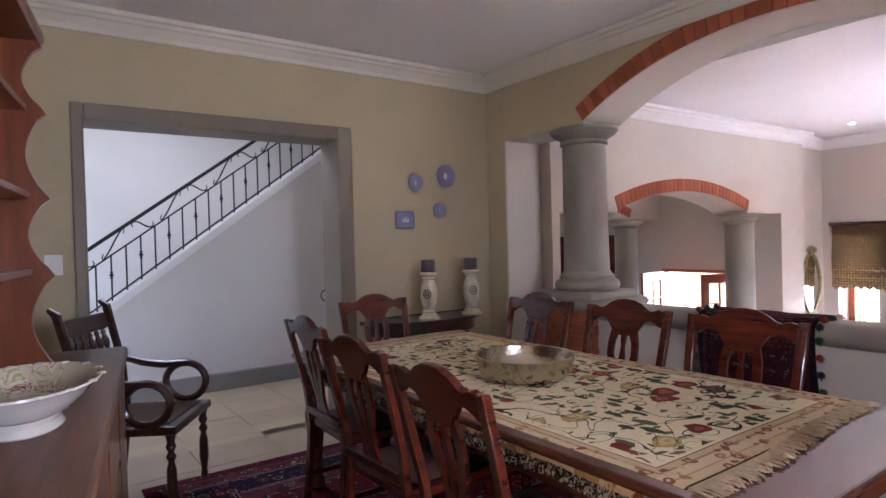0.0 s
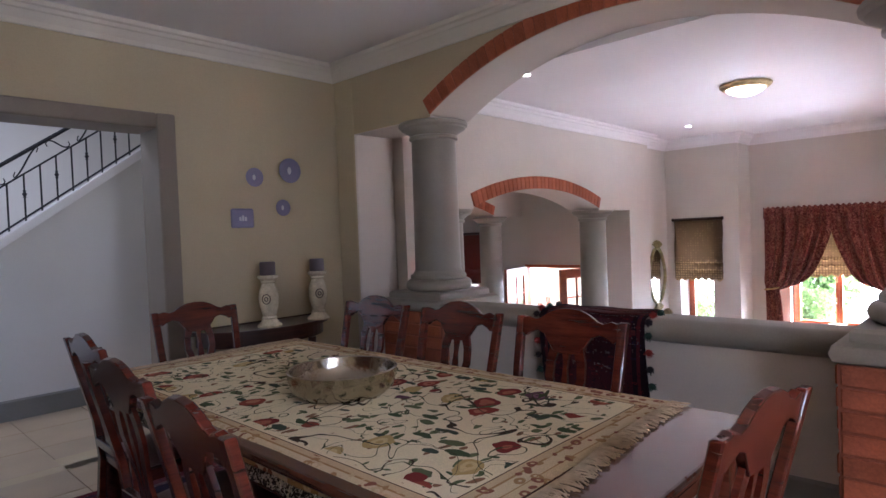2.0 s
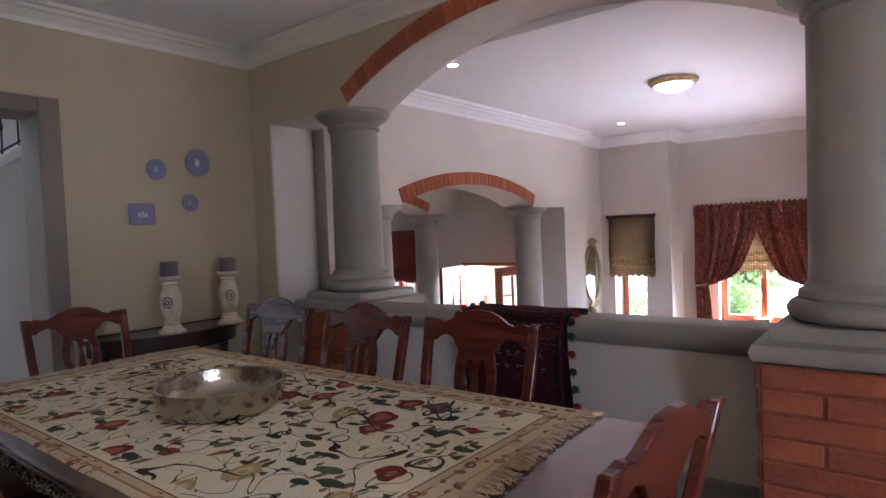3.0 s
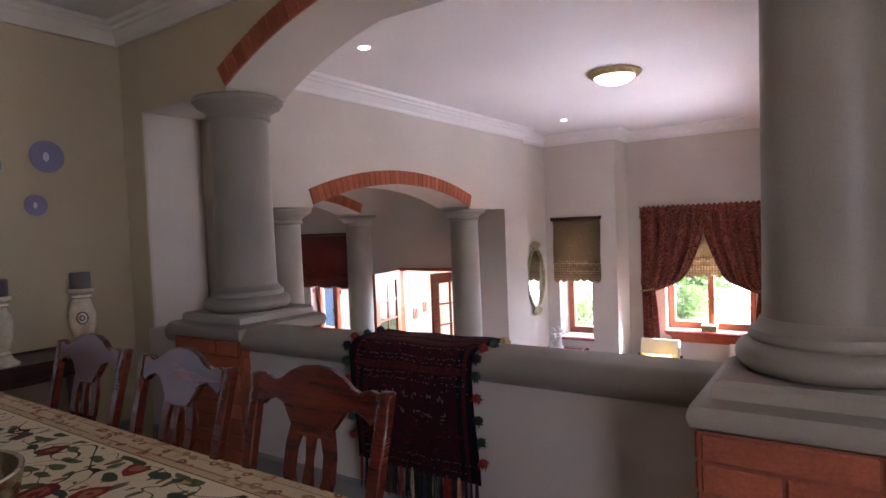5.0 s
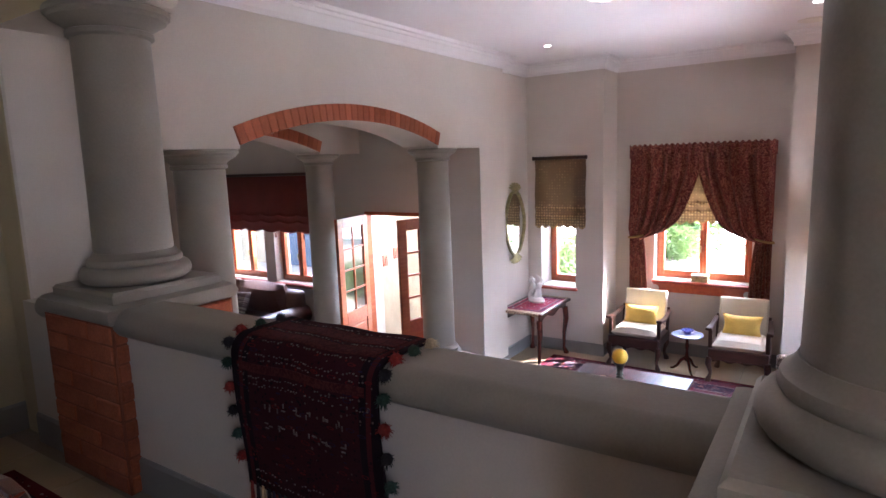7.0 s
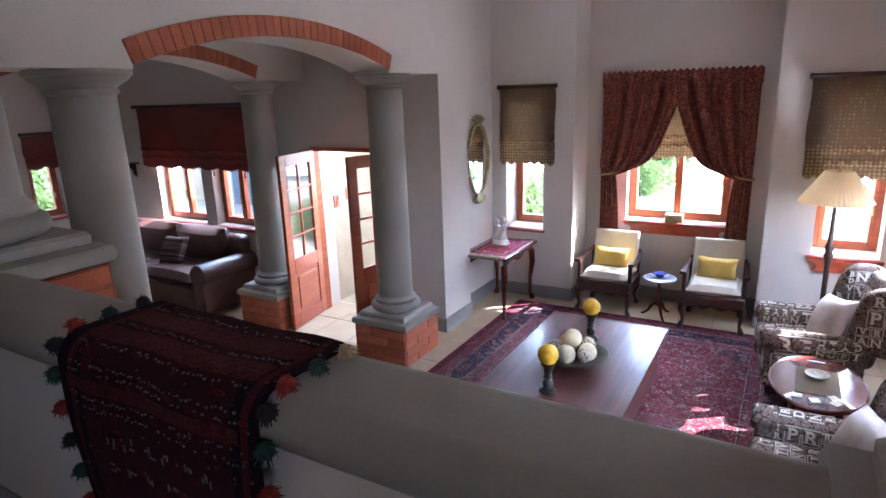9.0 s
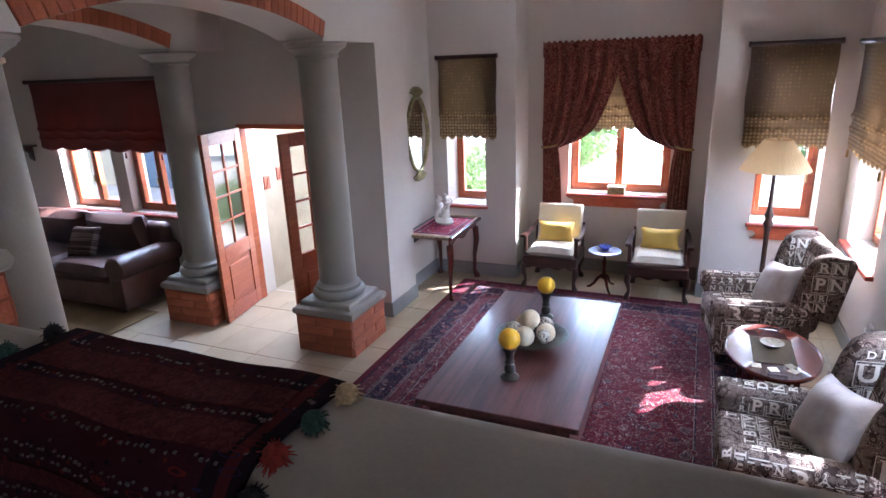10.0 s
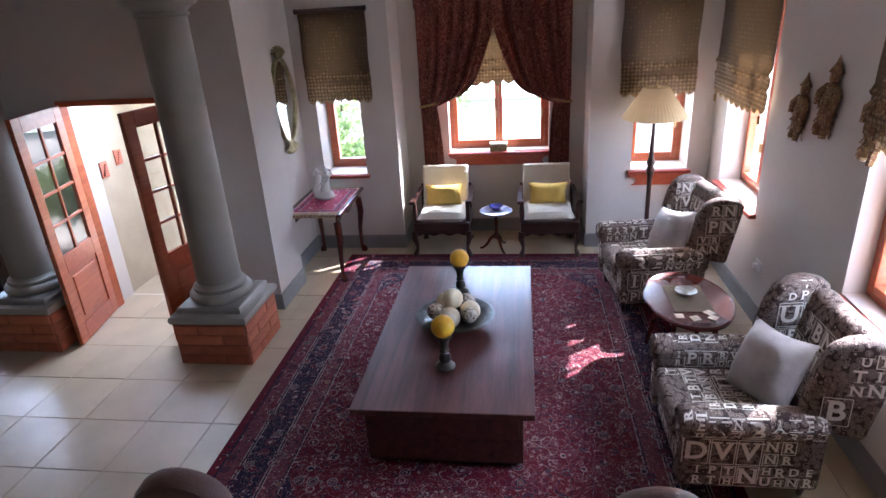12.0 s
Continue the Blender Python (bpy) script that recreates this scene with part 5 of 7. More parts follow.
def wall_plate(x, z, r, square=False):
    p = thing("wall_plate", pose(x, Y_STAIR - 0.002, z, 90, 0, 0), "blue jasper plate with white relief hung on the wall", "plate", "wall plates")
    if square:
        part("body", moved(box(-r * 1.05, r * 1.05, -r * 0.85, r * 0.85, 0.0, 0.018, 0.014, 3), Matrix.Identity(4)), M_BLUE, p, smooth=True)
        rel = bmesh.new()
        for k in range(3):
            box(-0.03 + 0.022 * k, -0.014 + 0.022 * k, -0.02, 0.01 + 0.01 * (k % 2), 0.0185, 0.021, bm=rel)
    else:
        part("body", lathe([(r * 0.6, 0), (r * 0.7, 0.004), (r, 0.016), (r, 0.020), (r * 0.7, 0.010), (r * 0.02, 0.009)], 32), M_BLUE, p, smooth=True)
        rel = moved(lathe([(r * 0.3, 0.0095), (r * 0.28, 0.012), (0.002, 0.013)], 12), Matrix.Diagonal((0.6, 1, 1, 1)))
    part("relief", rel, M_RELIEF, p)


wall_plate(2.985, 1.88, 0.072)
wall_plate(3.295, 1.945, 0.098)
wall_plate(3.22, 1.65, 0.064)
wall_plate(2.875, 1.57, 0.085, True)
sw = thing("light_switch", pose(0.45, Y_STAIR - 0.001, 1.31), "white plastic light switch plate on the dining wall", "switch")
part("plate", box(-0.045, 0.045, -0.01, 0, -0.06, 0.06, 0.003), M_WHITE, sw)
part("rocker", box(-0.012, 0.012, -0.014, -0.0101, -0.022, 0.022, 0.002), M_WHITE, sw)
hook = [(0.06 * math.sin(t) * -1, -0.02, 0.06 * math.cos(t)) for t in [0.2 + 2.9 * i / 14 for i in range(15)]]
tagged(part("towel_ring", tube(hook, 0.006, 8), M_IRON, m=pose(2.86, 6.095, 0.86)), "black iron half ring on the stair wall", "ring")

# iron balustrade on the stairs
SL = (3.14 - 0.40) / (3.95 - 0.16)
rail = thing("stair_railing", pose(0, 6.17, 0), "black wrought-iron stair balustrade with scrolls", "railing")


def on_slope(x, up):
    return (x, 0, 0.40 + (x - 0.16) * SL + up)


part("handrail", tube([on_slope(0.3, 0.57), on_slope(3.93, 0.53)], 0.016, 8), M_IRON, rail)
part("middle_rail", tube([on_slope(0.3, 0.395), on_slope(3.93, 0.365)], 0.008, 6), M_IRON, rail)
part("bottom_rail", tube([on_slope(0.3, 0.03), on_slope(3.93, 0.03)], 0.009, 6), M_IRON, rail)
for i in range(31):
    x = 0.34 + 0.117 * i
    bm = tube([on_slope(x, 0.0), on_slope(x, 0.395 - 0.008 * (x - 0.3))], 0.007, 6)
    if i % 2:
        z = on_slope(x, 0.22)[2]
        knot = lathe([(0.006, z - 0.035), (0.014, z - 0.026), (0.008, z - 0.018), (0.019, z), (0.008, z + 0.018), (0.014, z + 0.026), (0.006, z + 0.035)], 8)
        join(bm, moved(knot, Matrix.Translation((x, 0, 0))))
    part("baluster", bm, M_IRON, rail)
# an S scroll from the handrail down to the middle rail over every second bay, turned about in the next
for i in range(15):
    x0 = 0.36 + 0.234 * i
    low, high = 0.405 - 0.008 * (x0 - 0.3), 0.555 - 0.010 * (x0 - 0.3)
    up = i % 2
    pts = []
    for k in range(25):
        t = k / 24
        h = 0.5 - 0.5 * math.cos(math.pi * min(1.0, max(0.0, (t - 0.12) / 0.76)))
        hook = 0.05 * (max(0.0, 0.14 - t) - max(0.0, t - 0.86)) / 0.14
        along = x0 + 0.234 * (0.02 + 0.96 * t) + 0.035 * (max(0.0, 0.1 - t) - max(0.0, t - 0.9)) / 0.1
        h = (1 - h) * (high - low) - hook * 0.9 + low
        pts.append(on_slope(along, h if up else low + high - h))
    part("scroll", tube(pts, [0.004 + 0.003 * math.sin(math.pi * k / 24) for k in range(25)], 6), M_IRON, rail)

# ---- lounge things ----
from mathutils.bvhtree import BVHTree

rug_l = tagged(part("rug", box(-2.24, 2.24, -1.625, 1.625, 0, 0.009, 0.002), M_RUG_L, m=pose(7.53, 2.205, FL)), "large red and navy Persian rug under the coffee table", "rug")

ct = thing("coffee_table", pose(7.355, 2.315, FL + 0.0095), "low rectangular dark wooden coffee table on the rug", "coffee table")
part("tabletop", box(-1.035, 1.035, -0.547, 0.547, 0.43, 0.472, 0.006), M_COFFEE, ct)
part("body", box(-0.96, 0.96, -0.48, 0.48, 0.05, 0.4295, 0.005), M_COFFEE, ct)
part("plinth", box(-0.92, 0.92, -0.44, 0.44, 0.0, 0.0495), M_DARKW, ct)
part("front_panel", box(-0.972, -0.9605, -0.455, 0.455, 0.24, 0.42, 0.003), M_COFFEE, ct)
TOP = FL + 0.0095 + 0.473


def pewter_candle(m):
    c = thing("candlestick", m, "dark pewter candlestick with a round yellow candle", "candlestick", "candlesticks on the coffee table")
    part("stem", lathe([(0.052, 0), (0.055, 0.008), (0.042, 0.022), (0.026, 0.035), (0.034, 0.05), (0.03, 0.075), (0.02, 0.09), (0.03, 0.10), (0.022, 0.115), (0.026, 0.15), (0.032, 0.17), (0.045, 0.186), (0.048, 0.196), (0.03, 0.197)], 24), M_PEWTER, c, smooth=True)
    bm = bmesh.new()
    bmesh.ops.create_uvsphere(bm, u_segments=24, v_segments=16, radius=0.062)
    for v in bm.verts:
        v.co *= 1 + 0.02 * noise.noise(v.co * 30)
    part("ball_candle", moved(bm, Matrix.Translation((0, 0, 0.245))), M_CANDLE_Y, c, "round yellow candle", smooth=True)
    return c


pewter_candle(pose(6.79, 2.34, TOP) @ Matrix.Scale(1.22, 4))
pewter_candle(pose(7.87, 2.34, TOP, 0, 0, 40) @ Matrix.Scale(1.22, 4))
db = thing("decor_bowl", pose(7.36, 2.33, TOP) @ Matrix.Scale(1.24, 4), "dark shallow bowl filled with cream decorative balls", "bowl")
part("dish", lathe([(0.08, 0), (0.09, 0.005), (0.17, 0.035), (0.225, 0.062), (0.232, 0.066), (0.222, 0.068), (0.16, 0.046), (0.02, 0.02)], 40), M_PEWTER, db, smooth=True)
M_BALL = material("ball_cream", (0.76, 0.64, 0.43), 0.5, vary=0.15, scale=14, grain=0.1)
M_BALL2 = pattern("ball_brown_white", [(0.0, (0.55, 0.48, 0.38)), (0.5, (0.10, 0.06, 0.04)), (0.56, (0.55, 0.48, 0.38))], 18, 0, 0.6, kind="noise", weave=20)
for k, (x, y, z, r, mt) in enumerate(((-0.10, 0.02, 0.09, 0.062, M_BALL), (0.0, -0.09, 0.085, 0.06, M_BALL), (0.08, 0.06, 0.095, 0.065, M_BALL), (0.10, -0.06, 0.088, 0.055, M_BALL2), (-0.03, 0.11, 0.092, 0.052, M_BALL2), (0.0, 0.01, 0.165, 0.06, M_BALL), (-0.07, -0.09, 0.09, 0.045, M_BALL2))):
    bm = bmesh.new()
    bmesh.ops.create_uvsphere(bm, u_segments=20, v_segments=14, radius=r)
    part("ball", bm, mt, db, smooth=True, m=pose(x, y, z, 20 * k, 35 * k, 0))


# cloth with printed letters
def letter(ch, size):
    """One capital as a flat mesh about its middle, in a square frame."""
    cu = bpy.data.curves.new("glyph", "FONT")
    cu.body, cu.size, cu.align_x, cu.align_y, cu.resolution_u = ch, size, "CENTER", "CENTER", 3
    cu.offset = 0.024
    ob = bpy.data.objects.new("glyph", cu)
    scene.collection.objects.link(ob)
    me = bpy.data.meshes.new_from_object(ob.evaluated_get(bpy.context.evaluated_depsgraph_get()))
    own = bmesh.new()
    own.from_mesh(me)
    bpy.data.objects.remove(ob)
    bpy.data.curves.remove(cu)
    bpy.data.meshes.remove(me)
    # slab serifs on the ends of the strokes
    ys = [v.co.y for v in own.verts]
    for level, inward in ((min(ys), 1), (max(ys), -1)):
        if ch == "T" and inward < 0 or ch == "A" and inward < 0 or ch == "U" and inward > 0 or ch == "V" and inward > 0:
            continue
        xs = sorted(v.co.x for v in own.verts if abs(v.co.y - level) < 0.02)
        ends = [[xs[0]]]
        for x in xs[1:]:
            if x - ends[-1][-1] > 0.13:
                ends.append([])
                if not ends[-1]:
                    ends[-1].append(x)
            else:
                ends[-1].append(x)
        if ch in "DBPE" or ch == "R" and inward < 0:
            ends = [[xs[0], xs[0] + 0.12]]
        for e in ends:
            mid, wide = (e[0] + e[-1]) / 2, 0.13
            q = sorted((level, level + inward * 0.05))
            own.faces.new([own.verts.new((x, y, 0.0006)) for x, y in ((mid - wide, q[0]), (mid + wide, q[0]), (mid + wide, q[1]), (mid - wide, q[1]))])
    return own


GLYPHS = {ch: letter(ch, 1.0) for ch in "NRDBHVUIETAP"}


def print_letters(target, axis, flip, seed, lo, hi, up=2, cell=0.098):
    """Letters laid onto the faces of target that look along +-axis, within lo..hi across (a, b)."""
    rng = random.Random(seed)
    bm = bmesh.new()
    bm.from_mesh(target.data)
    tree = BVHTree.FromBMesh(bm)
    bm.free()
    others = [k for k in range(3) if k != axis]
    b_ax = up if up != axis else others[1]
    a_ax = [k for k in others if k != b_ax][0]
    out = bmesh.new()
    way = Vector((0, 0, 0))
    way[axis] = -flip
    cells = []
    b0 = lo[1]
    while b0 < hi[1] - 0.04:
        hgt = cell * rng.choice((1.2, 1.45, 1.7))
        a0 = lo[0] - rng.uniform(0.0, 0.04)
        while a0 < hi[0] - 0.03:
            if rng.random() < 0.42:
                wid = hgt * rng.uniform(0.72, 0.86)
                cells.append((a0 + wid / 2, b0 + hgt / 2, wid, hgt, True))
            else:
                cut = hgt * rng.uniform(0.42, 0.58)
                wid = hgt * rng.uniform(0.42, 0.55)
                cells.append((a0 + wid / 2, b0 + cut / 2, wid, cut - 0.005, rng.random() < 0.4))
                cells.append((a0 + wid / 2, b0 + cut + (hgt - cut) / 2, wid, hgt - cut - 0.005, rng.random() < 0.4))
            a0 += wid + 0.007
        b0 += hgt + 0.007
    for ca, cb, wid, hgt, framed in cells:
        for _ in (0,):
            g = GLYPHS[rng.choice("NRDBHVUIETAPNRN")].copy()
            sign = flip if axis == 0 else -flip
            if axis == 2:
                sign = 1
            fill = 0.98 if framed else 1.12
            for v in g.verts:
                v.co = Vector((v.co.x * min(hgt, wid * 1.25) * fill * sign, v.co.y * hgt * fill, v.co.z))
            if framed:
                e = 0.0045
                for w0, w1, h0, h1 in ((-wid / 2, -wid / 2 + e, -hgt / 2, hgt / 2), (wid / 2 - e, wid / 2, -hgt / 2, hgt / 2), (-wid / 2 + e, wid / 2 - e, -hgt / 2, -hgt / 2 + e), (-wid / 2 + e, wid / 2 - e, hgt / 2 - e, hgt / 2)):
                    g.faces.new([g.verts.new((x, y, 0)) for x, y in ((w0, h0), (w1, h0), (w1, h1), (w0, h1))])
            ok = True
            spots = []
            for v in g.verts:
                p = Vector((0, 0, 0))
                p[a_ax], p[b_ax], p[axis] = ca + v.co.x, cb + v.co.y, 3.0 * flip
                hit = tree.ray_cast(p, way)
                if hit[0] is None or abs(hit[1][axis]) < 0.3:
                    ok = False
                    break
                spots.append(hit[0] + hit[1] * (0.002 + v.co.z))
            if ok:
                for v, s in zip(g.verts, spots):
                    v.co = s
                join(out, g)
            else:
                g.free()
    if len(out.verts):
        ob = part("printed_letters", out, M_LETTER, target, "ivory printed capitals")
        ob["kind"] = "stuff"


def wing_chair(name, m, mat, label, group, letters, seed):
    """Wing chair facing +y, its origin on the floor."""
    c = thing(name, m, label, "armchair", group)
    seat = part("seat_cushion", box(-0.265, 0.265, -0.27, 0.43, 0.30, 0.46, 0.05, 4), mat, c, smooth=True)
    base = part("base", box(-0.36, 0.36, -0.33, 0.38, 0.10, 0.2995, 0.02, 3), mat, c, smooth=True)
    lean = Matrix.Translation((0, -0.30, 0.40)) @ Matrix.Rotation(radians(11), 4, "X") @ Matrix.Translation((0, 0.30, -0.40))
    bw = 0.265
    bk = box(-bw, bw, -0.43, -0.28, 0.30, 1.04, 0.07, 5)
    for v in bk.verts:
        if v.co.z > 0.9:
            v.co.z += 0.045 * math.cos(v.co.x / bw * math.pi / 2)
    back = part("back", moved(bk, lean), mat, c, smooth=True)
    arms = []
    for s in (-1, 1):
        bm = box(-0.068, 0.068, -0.32, 0.41, 0.11, 0.54, 0.03, 3)
        join(bm, moved(lathe([(0.02, -0.34), (0.06, -0.33), (0.083, -0.29), (0.088, 0.0), (0.088, 0.36), (0.08, 0.40), (0.062, 0.415), (0.055, 0.408), (0.02, 0.412), (0.002, 0.412)], 24), pose(s * 0.018, 0.02, 0.53, -90, 0, 0)))
        arms.append(part("arm", moved(bm, Matrix.Translation((s * 0.345, 0, 0))), mat, c, smooth=True))
        for y in (-0.28, 0.34):
            part("leg", lathe([(0.016, 0), (0.022, 0.03), (0.028, 0.0995)], 12), M_DARKW, c, m=Matrix.Translation((s * 0.31, y, 0)))
        pts = [(-0.42, 0.50), (-0.13, 0.50), (-0.09, 0.58), (-0.08, 0.72), (-0.085, 0.86), (-0.11, 0.97), (-0.17, 1.03), (-0.25, 1.06), (-0.35, 1.06), (-0.42, 1.03)]
        wg = prism(pts, 0.11)
        bmesh.ops.bevel(wg, geom=wg.edges[:], offset=0.032, segments=3, affect="EDGES", profile=0.5)
        wg = moved(moved(wg, AXIS_Y), Matrix.Translation((s * 0.325 - 0.055, -0.04, 0)) @ Matrix.Rotation(radians(8 * s), 4, "Z"))
        arms.append(part("wing", moved(wg, lean), mat, c, smooth=True))
    if letters:
        print_letters(seat, 2, 1, seed, (-0.25, -0.2), (0.25, 0.42), up=1)
        print_letters(back, 1, 1, seed + 1, (-0.25, 0.48), (0.25, 1.08))
        for s, (a, w) in ((-1, arms[0:2]), (1, arms[2:4])):
            print_letters(a, 0, s, seed + 2, (-0.28, 0.13), (0.42, 0.60))
            print_letters(a, 0, -s, seed + 3, (-0.28, 0.44), (0.42, 0.60))
            print_letters(a, 2, 1, seed + 4, (s * 0.345 - 0.09, -0.28), (s * 0.345 + 0.09, 0.42), up=1, cell=0.09)
            print_letters(a, 1, 1, seed + 5, (s * 0.345 - 0.085, 0.12), (s * 0.345 + 0.085, 0.58), cell=0.09)
            print_letters(w, 0, s, seed + 6, (-0.5, 0.56), (0.05, 1.06))
            print_letters(w, 0, -s, seed + 7, (-0.5, 0.60), (0.05, 1.06))
        print_letters(base, 1, 1, seed + 8, (-0.25, 0.12), (0.25, 0.29), cell=0.08)
    return c


wing_chair("wing_chair", pose(6.62, 0.58, FL + 0.0095), M_LETTERS, "wing chair in brown fabric printed with ivory letters", "letter wing chairs", True, 11)
wing_chair("wing_chair", pose(8.79, 0.64, FL + 0.0095, 0, 0, 7), M_LETTERS, "wing chair in brown fabric printed with ivory letters", "letter wing chairs", True, 47)


def leather_chair(m):
    """Armless leather chair with a domed back; faces +y."""
    c = thing("leather_chair", m, "dark brown leather chair with a domed back", "chair", "leather chairs")
    dome = [(-0.20, 0.40)] + [(-0.205 * math.cos(t), 0.82 + 0.18 * math.sin(t)) for t in [math.pi * i / 18 for i in range(19)]] + [(0.20, 0.40)]
    bk = moved(prism(dome, 0.12, bevel=0.035), Matrix.Translation((0, -0.30, 0)))
    part("back", moved(bk, Matrix.Rotation(radians(6), 4, "X")), M_LEATHER, c, smooth=True)
    part("seat", box(-0.19, 0.19, -0.24, 0.10, 0.28, 0.40, 0.04, 4), M_LEATHER, c, smooth=True)
    for x in (-0.16, 0.16):
        for y in (-0.2, 0.07):
            part("leg", lathe([(0.014, 0), (0.024, 0.2795)], 10), M_DARKW, c, m=Matrix.Translation((x, y, 0)))
    return c


lc = leather_chair(pose(5.58, 3.24, FL + 0.0095, 0, 0, -90))
copy_thing(lc, pose(5.60, 1.34, FL + 0.0095, 0, 0, -88))


def loose_cushion(m, w, h, t, mat, label):
    return tagged(part("cushion", cushion(w, h, t, 18, 0.85, 0.13), mat, smooth=True, m=m), label, "cushion")


loose_cushion(pose(6.60, 0.45, FL + 0.66, -62, 0, 18) @ pose(0, 0, 0, 0, 0, 8), 0.46, 0.46, 0.22, M_SILVER, "silver satin cushion on the wing chair")
loose_cushion(pose(8.74, 0.52, FL + 0.66, -62, 0, 26) @ pose(0, 0, 0, 0, 0, 10), 0.44, 0.44, 0.20, M_SILVER, "silver satin cushion on the wing chair")

# oval tray table between the wing chairs
tt = thing("tray_table", pose(7.60, 0.64, FL), "oval dark wooden tray table with a woven mat", "side table")
part("tray", lathe([(0.43, 0.55), (0.45, 0.555), (0.452, 0.575), (0.44, 0.582), (0.43, 0.575), (0.02, 0.572)], 48, sy=0.68), M_MAHOG, tt, smooth=True)
part("frame", box(-0.26, 0.26, -0.16, 0.16, 0.50, 0.5495, 0.006), M_MAHOG, tt)
for sx in (-1, 1):
    for sy in (-1, 1):
        part("leg", tube([(sx * 0.30, sy * 0.2, 0), (sx * 0.22, sy * 0.13, 0.52)], [0.014, 0.022], 8), M_MAHOG, tt, smooth=True)
    part("grip", box(sx * 0.36 - 0.008, sx * 0.36 + 0.008, -0.06, 0.06, 0.5725, 0.578, 0.002), M_DARKW, tt)
M_MAT = pattern("woven_mat", [(0.0, (0.36, 0.29, 0.18)), (0.4, (0.12, 0.09, 0.055))], 60, 1, stretch=(1, 5, 1))
tagged(part("placemat", box(-0.21, 0.21, -0.135, 0.135, 0, 0.003), M_MAT, m=pose(7.60, 0.64, FL + 0.5755, 0, 0, 0)), "brown woven mat on the tray table", "placemat")
tagged(part("small_dish", lathe([(0.04, 0), (0.045, 0.004), (0.075, 0.03), (0.08, 0.034), (0.07, 0.032), (0.04, 0.012), (0.01, 0.01)], 28), material("nut_bowl_glaze", (0.30, 0.29, 0.22), 0.3, vary=0.35, scale=40, coat=0.3), smooth=True, m=pose(7.66, 0.64, FL + 0.579)), "small pale bowl of nuts on the mat", "dish")
for k, (x, y) in enumerate(((-0.27, 0.12), (-0.30, 0.02), (-0.22, -0.09), (-0.29, -0.1))):
    tagged(part("coaster", box(-0.03, 0.03, -0.03, 0.03, 0, 0.005, 0.002), M_CERAMIC_Y, m=pose(7.60 + x, 0.64 + y, FL + 0.5745, 0, 0, 17 * k)), "small square cream coaster on the tray table", "coaster", "coasters")


def cabriole(x, y, mat, parent, h=0.38, r=0.03):
    sx, sy = (1 if x > 0 else -1), (1 if y > 0 else -1)
    pts = [(x + sx * 0.02, y + sy * 0.02, 0.0), (x + sx * 0.018, y + sy * 0.018, 0.025), (x - sx * 0.002, y - sy * 0.002, 0.09), (x, y, h * 0.45), (x + sx * 0.022, y + sy * 0.02, h * 0.75), (x + sx * 0.012, y + sy * 0.01, h)]
    part("leg", tube(pts, [r * 1.15, r * 1.1, r * 0.62, r * 0.75, r * 1.15, r * 1.2], 10), mat, parent, smooth=True)


def cream_chair(m):
    """Low open armchair with carved frame and pale upholstery; faces +y."""
    c = thing("carved_armchair", m, "carved dark wooden armchair with cream upholstered seat and back", "armchair", "pair of cream armchairs")
    for x, y in ((-0.29, 0.27), (0.29, 0.27), (-0.26, -0.26), (0.26, -0.26)):
        cabriole(x, y, M_DARKW, c, 0.30)
    part("seat_frame", box(-0.315, 0.315, -0.28, 0.30, 0.28, 0.40, 0.012), M_DARKW, c)
    n = 20
    edge = [(-0.27 + 0.54 * i / n, 0.28 - 0.018 - 0.012 * math.cos(i / n * 6 * math.pi)) for i in range(n + 1)]
    part("carved_apron", moved(prism([(-0.27, 0.281)] + edge + [(0.27, 0.281)], 0.02), Matrix.Translation((0, 0.27, 0))), M_DARKW, c)
    part("seat_pad", moved(cushion(0.56, 0.54, 0.16, 12, 0.3), Matrix.Translation((0, 0.02, 0.445))), M_CREAM, c, "pale grey-cream seat", smooth=True)
    lean = Matrix.Translation((0, -0.24, 0.40)) @ Matrix.Rotation(radians(13), 4, "X") @ Matrix.Translation((0, 0.24, -0.40))
    bk = box(-0.27, 0.27, -0.29, -0.20, 0.42, 0.90, 0.03, 3)
    for v in bk.verts:
        if v.co.z > 0.8:
            v.co.z += 0.025 * (v.co.x / 0.27) ** 2 - 0.005
    part("back_pad", moved(bk, lean), M_CREAM, c, "cream upholstered back", smooth=True)
    for s in (-1, 1):
        part("back_post", moved(box(s * 0.285 - 0.018, s * 0.285 + 0.018, -0.30, -0.25, 0.36, 0.70, 0.006), lean), M_DARKW, c)
        part("arm_post", box(s * 0.30 - 0.022, s * 0.30 + 0.022, 0.20, 0.245, 0.40, 0.615, 0.008), M_DARKW, c)
        arm = [(s * 0.30, -0.31, 0.645), (s * 0.31, -0.12, 0.615), (s * 0.32, 0.08, 0.61), (s * 0.315, 0.22, 0.63), (s * 0.315, 0.29, 0.635)]
        own = bmesh.new()
        last = None
        for (x, y, z), w in zip(arm, (0.022, 0.024, 0.028, 0.034, 0.034)):
            ring = [own.verts.new((x + dx * w, y, z + dz * 0.017)) for dx, dz in ((-1, -1), (1, -1), (1, 1), (-1, 1))]
            if last:
                for k in range(4):
                    own.faces.new((last[k], last[(k + 1) % 4], ring[(k + 1) % 4], ring[k]))
            else:
                own.faces.new(ring[::-1])
            last = ring
        own.faces.new(last)
        bmesh.ops.bevel(own, geom=own.edges[:], offset=0.006, segments=2, affect="EDGES")
        part("arm", own, M_DARKW, c, smooth=True)
    return c


